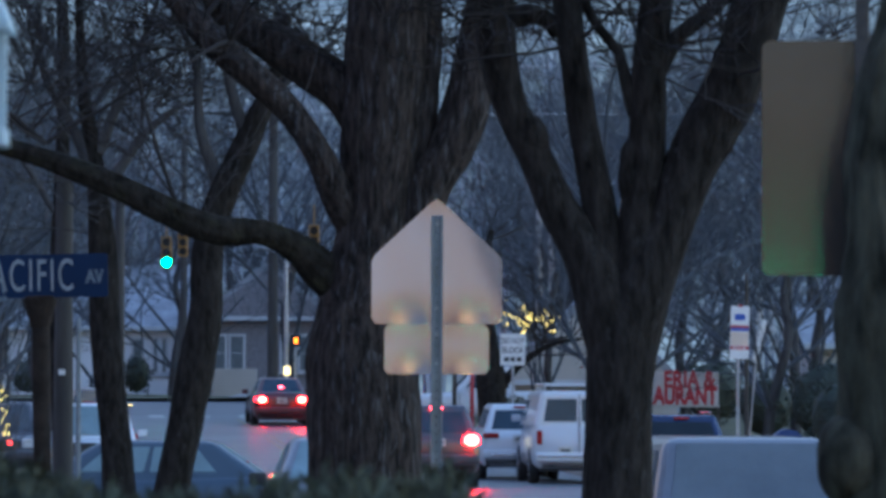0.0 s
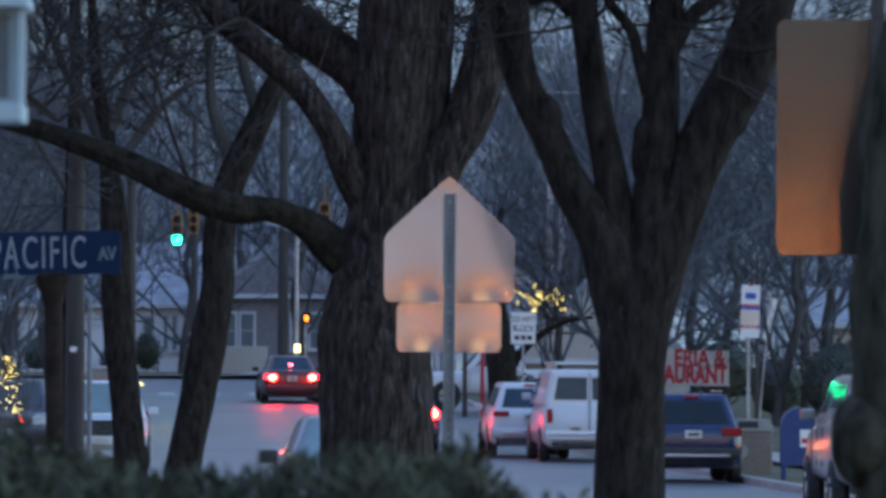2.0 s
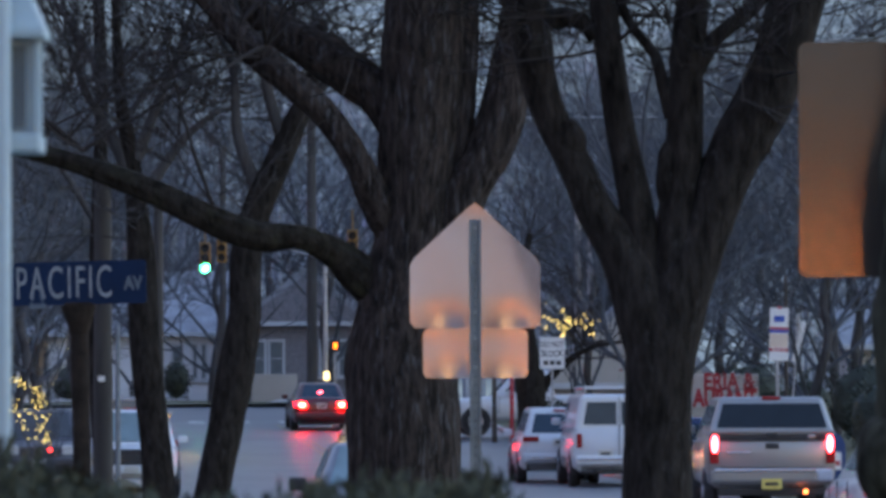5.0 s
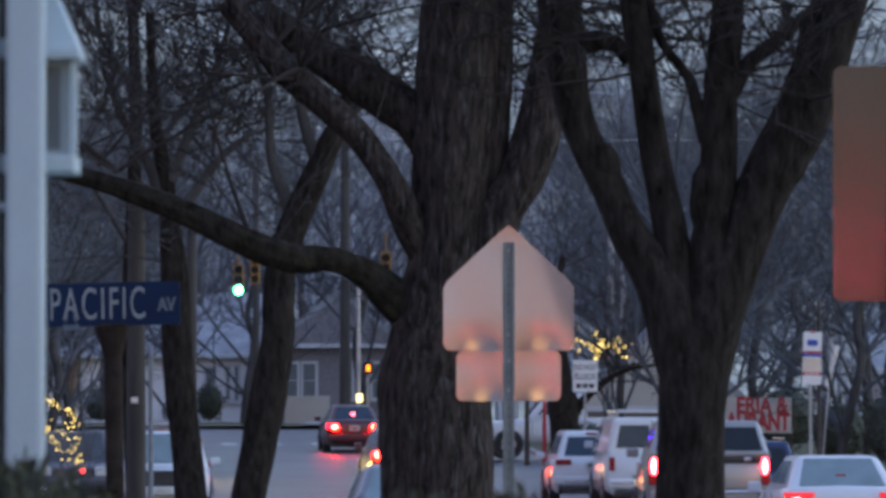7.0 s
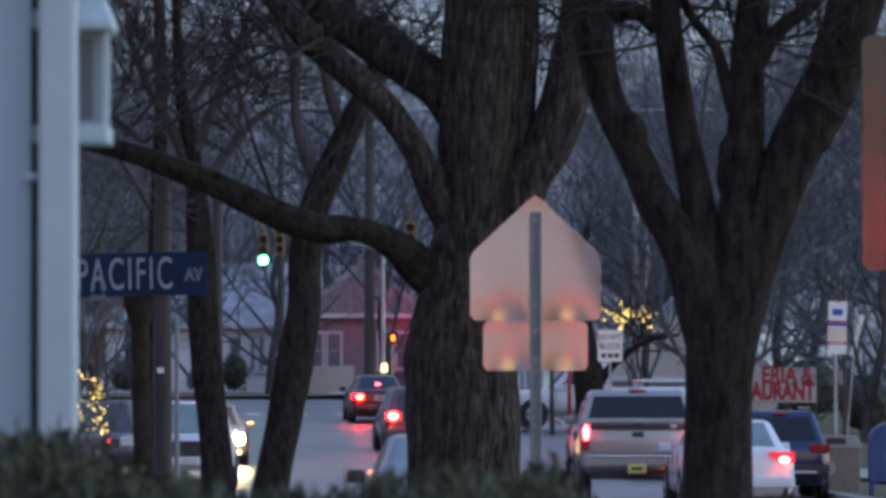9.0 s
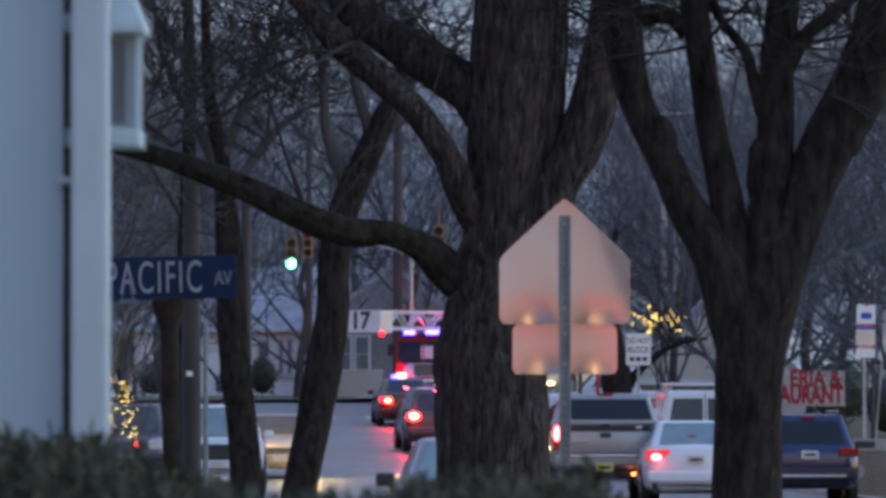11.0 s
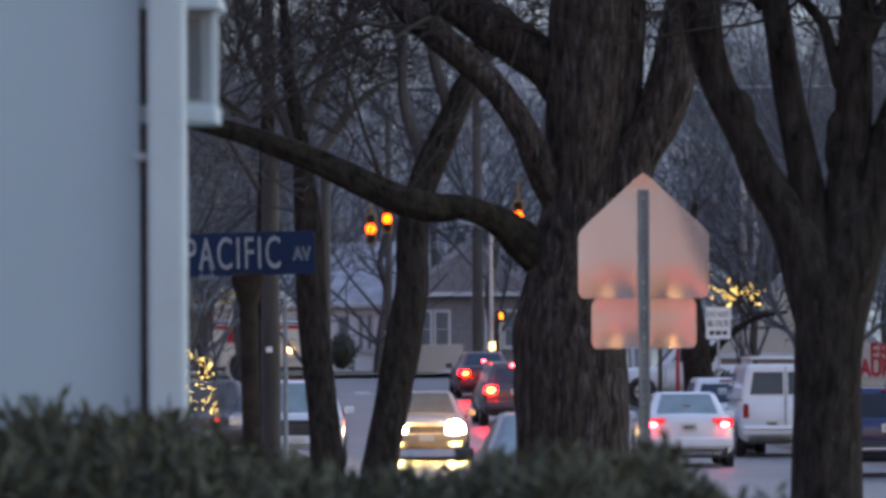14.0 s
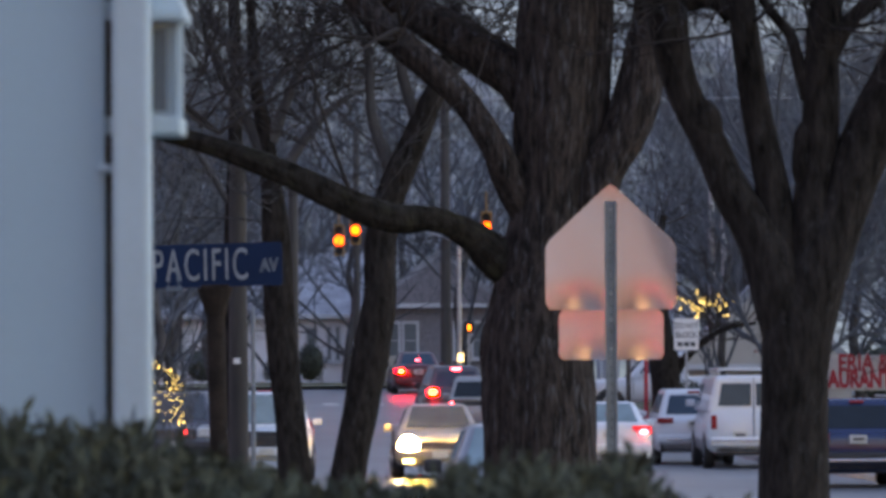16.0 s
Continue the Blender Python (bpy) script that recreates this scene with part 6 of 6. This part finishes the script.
def shrub(x, y, r, h, seed, label="round dark garden shrub"):
    s = thing("shrub", pose(x, y, rise(y) + 0.1), label, "shrub", "garden shrubs")
    rr = random.Random(seed)
    verts, faces = [], []
    for i in range(900):
        u = Vector((rr.gauss(0, 1), rr.gauss(0, 1), rr.gauss(0, 1))).normalized()
        k = 0.8 + 0.5 * noise.noise(u * 2.2 + Vector((seed, 0, 0)))
        p = Vector((u.x * r * k, u.y * r * k, h * 0.5 + u.z * h * 0.5 * k))
        d = (u + Vector((rr.uniform(-.7, .7), rr.uniform(-.7, .7), rr.uniform(-.2, .7)))).normalized()
        t = d.cross(Vector((rr.uniform(-1, 1), 0.4, rr.uniform(-1, 1)))).normalized()
        q = len(verts)
        ln = rr.uniform(0.08, 0.16)
        verts += [p, p + d * ln * .5 + t * .035, p + d * ln, p + d * ln * .5 - t * .035]
        faces.append((q, q + 1, q + 2, q + 3))
    tagged(soup("leaves", verts, faces, SHRUB_DARK, s, smooth=False), kind="stuff")
    bm = bmesh.new()
    bmesh.ops.create_icosphere(bm, subdivisions=2, radius=1, matrix=pose(0, 0, h * 0.48) @ Matrix.Diagonal((r * 0.78, r * 0.78, h * 0.42, 1)))
    for v in bm.verts:
        v.co += v.co.normalized() * 0.1 * r * noise.noise(v.co * 3)
    part("inner_foliage", bm, SHRUB_DARK, s)
    return s


for i, (x, y, r, h) in enumerate(((-11.3, 208, 0.62, 1.75), (-12.6, 209, 0.7, 1.2), (-8.8, 208, 0.6, 1.1), (-15.6, 207, 0.9, 1.6), (9.9, 146, 1.0, 2.0),
                                  (11.2, 140, 1.3, 2.6), (10.6, 128, 1.1, 2.3), (12.2, 120, 1.5, 3.2), (4.9, 150, 0.7, 1.2), (2.9, 150, 0.8, 1.1), (13.5, 112, 1.3, 3.4), (9.2, 160, 1.2, 2.2))):
    shrub(x, y, r, h, i + 1)

# shrub wound with fairy lights
fairy = thing("lit_shrub", pose(-8.45, 101.0, 0.1), "bare shrub wound with small warm yellow fairy lights", "shrub")
rf = random.Random(9)
tv, tf = [], []
tips = []
for i in range(8):
    sprout(tv, tf, rf, (0.48, 0, 0), (rf.uniform(-.5, .2), rf.uniform(-.3, .3), 1), 0.02, 1.7, 2, bend=0.2)
soup("branch_mass", tv, tf, HAZED_TWIG, fairy, kind="stuff")
bm = bmesh.new()
STRANDS = (((0.48, 0.95), (0.45, 1.4), (0.36, 1.75), (0.28, 2.05)), ((0.44, 1.0), (0.24, 1.4), (0.05, 1.65), (-0.3, 1.85)),
           ((0.15, 1.07), (-0.05, 1.38), (-0.2, 1.62), (-0.3, 1.7)), ((0.28, 2.05), (0.05, 2.08), (-0.13, 2.18), (-0.3, 2.28)), ((0.4, 0.98), (0.3, 1.3), (0.22, 1.6), (0.3, 1.95)))
for strand in STRANDS:
    way = spline([(a_[0], 0, a_[1], 0) for a_ in strand], 0.01)
    for i in range(22):
        q = way[rf.randrange(len(way))]
        bmesh.ops.create_icosphere(bm, subdivisions=1, radius=rf.uniform(0.005, 0.014), matrix=pose(q[0] + rf.gauss(0, 0.045), rf.uniform(-.2, .2), q[2] + rf.gauss(0, 0.045)))
tagged(part("fairy_lights", bm, FAIRY_ON, fairy, "small glowing yellow bulbs"), kind="stuff")
part("red_bulb", lamp_block((0.5, -0.2, 0.86), (0.08, 0.05, 0.08)), TAIL_ON, fairy)

# glowing yellow spots put among branches for sunset sky showing through
shop = thing("sunset_gaps", pose(3.65, 158.0, rise(158) + 0.4), "clump of glowing yellow spots for sunset sky among branches", "lights")
rl = random.Random(5)
tv, tf = [], []
for i in range(5):
    sprout(tv, tf, rl, (0, 0, 0), (rl.uniform(-.12, .12), 0, 1), 0.05, 3.6, 2, bend=0.15)
tagged(soup("branch_mass", tv, tf, HAZED_TWIG, shop), kind="stuff")
bm = bmesh.new()
for i in range(60):
    a = (rl.gauss(-0.1, 0.42), rl.uniform(-0.2, 0.2), 2.95 + rl.gauss(0, 0.2))
    r = rl.uniform(0.02, 0.06) * (1.7 if abs(a[0] + 0.25) < 0.2 else 1)
    bmesh.ops.create_icosphere(bm, subdivisions=1, radius=r, matrix=pose(*a))
tagged(part("sunset_spots", bm, SUNSET_ON, shop, "small glowing spots of sunset yellow"), kind="stuff")

# tree with a leaning limb behind the road sign
LEAN = [[(0.15, 0, -0.2, 0.46), (0.15, 0, 1.0, 0.42), (0.1, 0, 2.0, 0.4), (0.0, 0, 3.2, 0.27), (-0.1, 0, 4.6, 0.15), (0.1, 0, 6.0, 0.1)],
        [(0.05, 0, 1.2, 0.16), (0.6, 0, 2.0, 0.13), (1.1, 0, 2.5, 0.1), (1.8, 0, 2.9, 0.07), (2.6, 0, 3.05, 0.04)]]
rng3 = random.Random(31)
street_tree("street_tree", 1.9, 140.0, LEAN, "dark bare tree with a long leaning limb", BARK_SMOOTH, 14, 0.01, twiggy(rng3, [LEAN[0][2:], LEAN[1][1:]], 14, 2.0, 3, 0.03, 1.8))
for i, (x, y, r, h, mt, lb) in enumerate(((1.83, 150, 0.07, 2.2, SIGN_WHITE, "pale post in the yard"), (1.61, 150, 0.07, 2.2, SIGN_RED, "red post in the yard"), (1.1, 150, 0.08, 2.2, DARK_STEEL, "grey post in the yard"))):
    pole("yard_post", x, y, r, h, mt, lb)

# ---- the crossing: poles, signals, cables ----
SIGNAL_LAMPS = []


def span_z(x):
    """Height of the sagging span wire."""
    t = (x + 17.5) / 22.0
    return 9.3 - 1.2 * 4 * t * (1 - t)


def signal_head(x, y, z, lit, change):
    """Three lenses in an ochre housing; the lit insert slides between rest and view."""
    s = thing("traffic_signal", pose(x, y, z), "ochre traffic signal head hanging over the crossing", "traffic signal", "signals over the crossing")
    part("housing", boxed((0, 0.12, 0), (0.36, 0.22, 1.06), 0.03), SIGNAL_YELLOW, s)
    for k, mt in ((1, LAMP_RED), (0, LAMP_AMBER), (-1, PLASTIC)):
        part("lens", rod(bmesh.new(), (0, -0.005, 0.34 * k), (0, 0.02, 0.34 * k), 0.14, 0.14, 20), PLASTIC, s, "unlit lens")
        vis = bmesh.new()
        rod(vis, (0, -0.26, 0.34 * k), (0, 0.0, 0.34 * k), 0.16, 0.16, 20)
        bmesh.ops.delete(vis, geom=[f for f in vis.faces if abs(f.normal.y) > 0.9 or f.calc_center_median().z < 0.34 * k - 0.05], context="FACES")
        part("visor", vis, SIGNAL_YELLOW, s)
    part("hanger", rod(bmesh.new(), (0, 0.12, 0.5), (0, 0.12, span_z(x) + 0.01 - z), 0.025, seg=8), SIGNAL_YELLOW, s)
    g = part("green_lamp", rod(bmesh.new(), (0, -0.03, -0.34), (0, -0.012, -0.34), 0.145, 0.145, 20), GREEN_ON, s, "glowing green lamp")
    # Amber disc wider than its lens, for the spread of its glow.
    a = part("amber_lamp", rod(bmesh.new(), (0, -0.03, 0), (0, -0.012, 0), 0.165, 0.165, 20), AMBER_ON, s, "glowing amber lamp")
    if lit:
        SIGNAL_LAMPS.append((g, 0.0, 0.12, change))
    else:
        g.matrix_basis = pose(0, 0.12, 0)
    SIGNAL_LAMPS.append((a, 0.12, 0.0, change))
    return s


YS = 172.0
BACK_LAMPS = []


def back_signal(x, y, z):
    """The signal behind the viewer, whose lamps shine on the backs of the signs."""
    s = thing("traffic_signal", pose(x, y, z, 0, 0, 180), "ochre traffic signal head hanging behind the viewer", "traffic signal", "signals over the crossing")
    part("housing", boxed((0, 0.12, 0), (0.36, 0.22, 1.06), 0.03), SIGNAL_YELLOW, s)
    part("hanger", rod(bmesh.new(), (0, 0.12, 0.5), (0, 0.12, 1.25), 0.025, seg=8), SIGNAL_YELLOW, s)
    for k, mt, name in ((1, NEAR_RED, "red_lamp"), (0, NEAR_AMBER, "amber_lamp"), (-1, NEAR_GREEN, "green_lamp")):
        part("lens", rod(bmesh.new(), (0, -0.005, 0.34 * k), (0, 0.02, 0.34 * k), 0.14, 0.14, 20), PLASTIC, s, "unlit lens")
        BACK_LAMPS.append(part(name, rod(bmesh.new(), (0, -0.03, 0.34 * k), (0, -0.012, 0.34 * k), 0.145, 0.145, 20), mt, s, "glowing signal lamp"))
    return s


back_signal(-0.05, -16.0, 5.2)
signal_head(-8.374, YS, 6.602, True, 13.48)
signal_head(-3.451, YS, 6.998, True, 13.4)
signal_head(-8.646, 190.0, 7.458, False, 13.4)
utility = pole("utility_pole", -5.5, 196.5, 0.22, 12.0, POLE_WOOD, "tall weathered wooden utility pole at the crossing")
mast = pole("signal_mast", -4.98, 196.0, 0.098, 6.33, GALV, "pale steel mast with a lamp arm at the crossing")
part("arm", rod(bmesh.new(), (0, 0, 5.45), (-1.72, 0, 5.97), 0.046, 0.034), GALV, mast)
part("lamp_head", boxed((-2.0, 0, 6.02), (0.69, 0.23, 0.16), 0.04), GALV, mast)
ped = thing("walk_signal", pose(-4.72, 195.7, rise(195.7) + 0.1), "black pedestrian signal with a lit orange hand", "pedestrian signal")
part("housing", boxed((0.11, -0.05, 2.185), (0.41, 0.2, 0.46), 0.03), PLASTIC, ped)
part("hand_lamp", boxed((0.13, -0.16, 2.17), (0.12, 0.02, 0.22), 0.03), ORANGE_ON, ped, "glowing orange hand")
part("bracket", boxed((-0.16, 0.1, 2.185), (0.23, 0.05, 0.05)), GALV, ped)
part("stub_post", boxed((0.11, 0.1, 1.0), (0.09, 0.08, 2.2)), GALV, ped)
lampbox = thing("lit_marker", pose(-4.92, 195.4, rise(195.4) + 0.1), "small lit cream marker lamp on a post", "lamp")
part("lamp", boxed((0, -0.1, 1.03), (0.23, 0.1, 0.32), 0.02), CREAM_ON, lampbox, "cream lit lens")
part("post", boxed((0, 0, 0.5), (0.06, 0.06, 1.2)), GALV, lampbox)
signpost = pole("utility_pole", -8.87, 196.0, 0.15, 9.8, POLE_WOOD, "wooden utility pole beside the crossing")


def cable(a, b, sag, r=0.02, label="thin grey sagging overhead cable", sheath=None):
    pts = []
    for i in range(25):
        t = i / 24
        p = Vector(a).lerp(Vector(b), t)
        pts.append((p.x, p.y, p.z - sag * 4 * t * (1 - t), r))
    verts, faces = [], []
    tube(verts, faces, pts, 5)
    return tagged(soup("overhead_cable", verts, faces, sheath or PALED_CABLE), label, "cable", "overhead cables")


for z, r in ((11.75, 0.03), (13.4, 0.026), (14.6, 0.02)):
    cable((-26, 177, z + 0.6), (26, 179, z + 0.3), 0.6, r)
pole("utility_pole", -26, 177, 0.17, 16.0, POLE_WOOD, "tall wooden utility pole carrying cables")
pole("utility_pole", 26, 179, 0.17, 16.0, POLE_WOOD, "tall wooden utility pole carrying cables")
# span wire for the signals
pole("span_pole", -17.5, YS + 0.12, 0.13, 8.6, GALV, "steel pole carrying the signal span wire")
pole("span_pole", 4.5, YS + 0.12, 0.13, 8.6, GALV, "steel pole carrying the signal span wire")
cable((-17.5, YS + 0.12, 9.3), (4.5, YS + 0.12, 9.3), 1.2, 0.014, "thin dark span wire over the crossing", DARK_CABLE)
pole("span_pole", -17.5, 190.12, 0.13, 7.6, GALV, "steel pole carrying the signal span wire")
pole("span_pole", 4.5, 190.12, 0.13, 7.6, GALV, "steel pole carrying the signal span wire")
cable((-17.5, 190.12, 9.3), (4.5, 190.12, 9.3), 1.2, 0.014, "thin dark span wire over the crossing", DARK_CABLE)

for x in (-9.0, 15.0):
    pole("span_pole", x, -16.12, 0.13, 6.6, GALV, "steel pole carrying the signal span wire")
cable((-9.0, -16.12, 6.6), (15.0, -16.12, 6.6), 0.22, 0.014, "thin dark span wire over the street", DARK_CABLE)

# ---- what moves ----
# seconds, x, y, heading
ENGINE_ROWS = ((0.0, -2.0, 268.0, 180.0), (8.0, -1.9, 222.0, 176.0), (10.0, -1.15, 204.0, 166.0), (10.5, -0.65, 199.5, 158.0), (10.8, -1.2, 197.0, 153.0), (11.2, -1.9, 191.8, 149.0),
               (11.6, -2.3, 187.2, 135.0), (12.0, -4.4, 184.2, 110.0), (12.2, -5.4, 183.4, 98.0), (12.5, -7.3, 182.8, 92.0), (12.8, -9.0, 182.6, 91.0), (13.4, -12.15, 182.4, 90.0), (14.0, -16.4, 182.3, 90.0),
               (14.5, -21.0, 182.2, 90.0), (16.0, -34.0, 182.0, 90.0))


def drive(car, rows, heading):
    """rows: seconds, x, y and, where it turns, its own heading."""
    spin(car, rows, 0.39 if car is silver_pickup else 0.54 if car is engine else 0.34)
    walk(car, [(r[0], on_road(r[1], r[2], r[3] if len(r) > 3 else heading)) for r in rows])


def spin(car, rows, radius):
    """Turns each wheel of a car by the way it goes."""
    times, turned = [0.0], [0.0]
    for (t0, x0, y0, *_), (t1, x1, y1, *_) in zip(rows, rows[1:]):
        way = math.degrees(math.hypot(x1 - x0, y1 - y0) / radius)
        n = max(1, math.ceil(way / 78))
        for k in range(n):
            times.append(t0 + (t1 - t0) * (k + 1) / n)
            turned.append(turned[-1] + way / n)
    for w in [c for c in car.children if c.name.split(".")[0] == "wheel"]:
        hub = w.matrix_basis.copy()
        keep, last = [], None
        for t, a in zip(times, turned):
            if last is None or frame(t) > last:
                keep.append((t, hub @ pose(0, 0, 0, -(a % 360))))
                last = frame(t)
        walk(w, keep)


def motions():
    drive(silver_pickup, ((0.0, 7.3, 44.0), (1.0, 6.75, 58.0), (2.0, 6.15, 68.0), (3.0, 6.0, 74.5), (3.5, 5.8, 77.5), (4.0, 5.5, 80.0),
                          (6.5, 3.75, 83.0), (7.0, 3.45, 84.5), (8.0, 2.75, 87.0), (10.5, 1.3, 95.0), (11.0, 1.1, 96.0), (11.5, 0.75, 98.0),
                          (12.5, 0.13, 101.5), (14.0, -1.2, 113.0), (16.0, -2.5, 127.0)), 0.6)
    drive(white_sedan, ((0.0, 8.2, 8.0), (4.0, 5.9, 54.0), (6.5, 5.05, 72.0), (7.0, 4.85, 74.0), (8.0, 4.2, 79.0), (10.5, 2.75, 92.5), (11.0, 2.58, 93.5),
                        (12.5, 1.7, 95.5), (13.5, 1.35, 100.0), (14.5, 0.96, 106.0), (15.5, 0.5, 109.5), (16.0, 0.29, 110.5)), AWAY)
    drive(teal_sedan, ((0.0, -3.55, 62.6), (0.5, -5.65, 62.6), (0.8, -7.2, 62.6), (1.5, -11.3, 62.6), (4.0, -28.0, 62.6), (16.0, -110.0, 62.6)), 90)
    drive(red_sedan, ((0.0, -4.42, 163.5), (13.5, -4.42, 163.5), (14.5, -4.9, 171.0), (16.0, -6.3, 185.0)), 5)
    drive(dark_suv, ((0.0, 0.2, 109.0), (1.0, -0.2, 114.5), (1.5, -0.5, 117.5), (3.0, -1.4, 123.0), (5.0, -1.9, 126.3), (6.5, -2.2, 128.0), (7.0, -2.25, 130.0), (7.5, -2.34, 133.0), (8.0, -2.48, 135.0),
                     (10.5, -2.95, 140.0), (11.0, -3.0, 140.8), (14.0, -3.1, 141.5), (16.0, -4.1, 151.0)), 6)
    drive(grey_car, ((0.0, 2.83, 45.0), (0.5, 2.78, 41.2), (1.0, 2.95, 36.5), (1.5, 3.3, 31.0), (2.5, 4.3, 20.0), (4.5, 5.9, 0.0), (6.5, 7.8, -20.0), (16.0, 17.0, -115.0)), TOWARDS)
    drive(beige_sedan, ((0.0, -9.25, 148.0), (5.0, -9.05, 144.0), (8.0, -8.4, 135.5), (9.2, -7.35, 127.0), (10.3, -6.35, 121.0), (11.0, -6.1, 119.5), (12.0, -5.54, 117.0), (12.5, -5.28, 116.5),
                        (13.0, -5.0, 115.5), (14.5, -3.95, 109.5), (15.0, -3.65, 107.5), (16.0, -3.1, 104.0)), TOWARDS)
    for drum in BEACONS:
        hub = drum.matrix_basis.copy()
        rows = []
        for k in range(int((13.8 - 9.8) / 0.08) + 1):
            t = 9.8 + 0.08 * k
            head = 90.0
            for (ta, *_, ha), (tb, *_, hb) in zip(ENGINE_ROWS, ENGINE_ROWS[1:]):
                if ta <= t <= tb:
                    head = ha + (hb - ha) * (t - ta) / (tb - ta)
            rows.append((t, hub @ pose(0, 0, 0, 0, 0, (t - 12.0) / 0.4 * 360 - head)))
        walk(drum, [(0.0, rows[0][1])] + rows + [(16.0, rows[-1][1])])
    drive(engine, ENGINE_ROWS, 90)
    for lamp, out0, out1, t in SIGNAL_LAMPS:
        walk(lamp, ((0.0, pose(0, out0, 0)), (t, pose(0, out0, 0)), (t + 0.1, pose(0, out1, 0)), (16.0, pose(0, out1, 0))))
    rest, view = pose(0, 0.12, 0), pose(0, 0, 0)
    red, amber, green = BACK_LAMPS
    walk(green, ((0.0, view), (0.2, view), (0.3, rest), (16.0, rest)))
    walk(amber, ((0.0, rest), (0.3, rest), (0.4, view), (5.0, view), (5.1, rest), (16.0, rest)))
    walk(red, ((0.0, rest), (5.0, rest), (5.1, view), (16.0, view)))


motions()
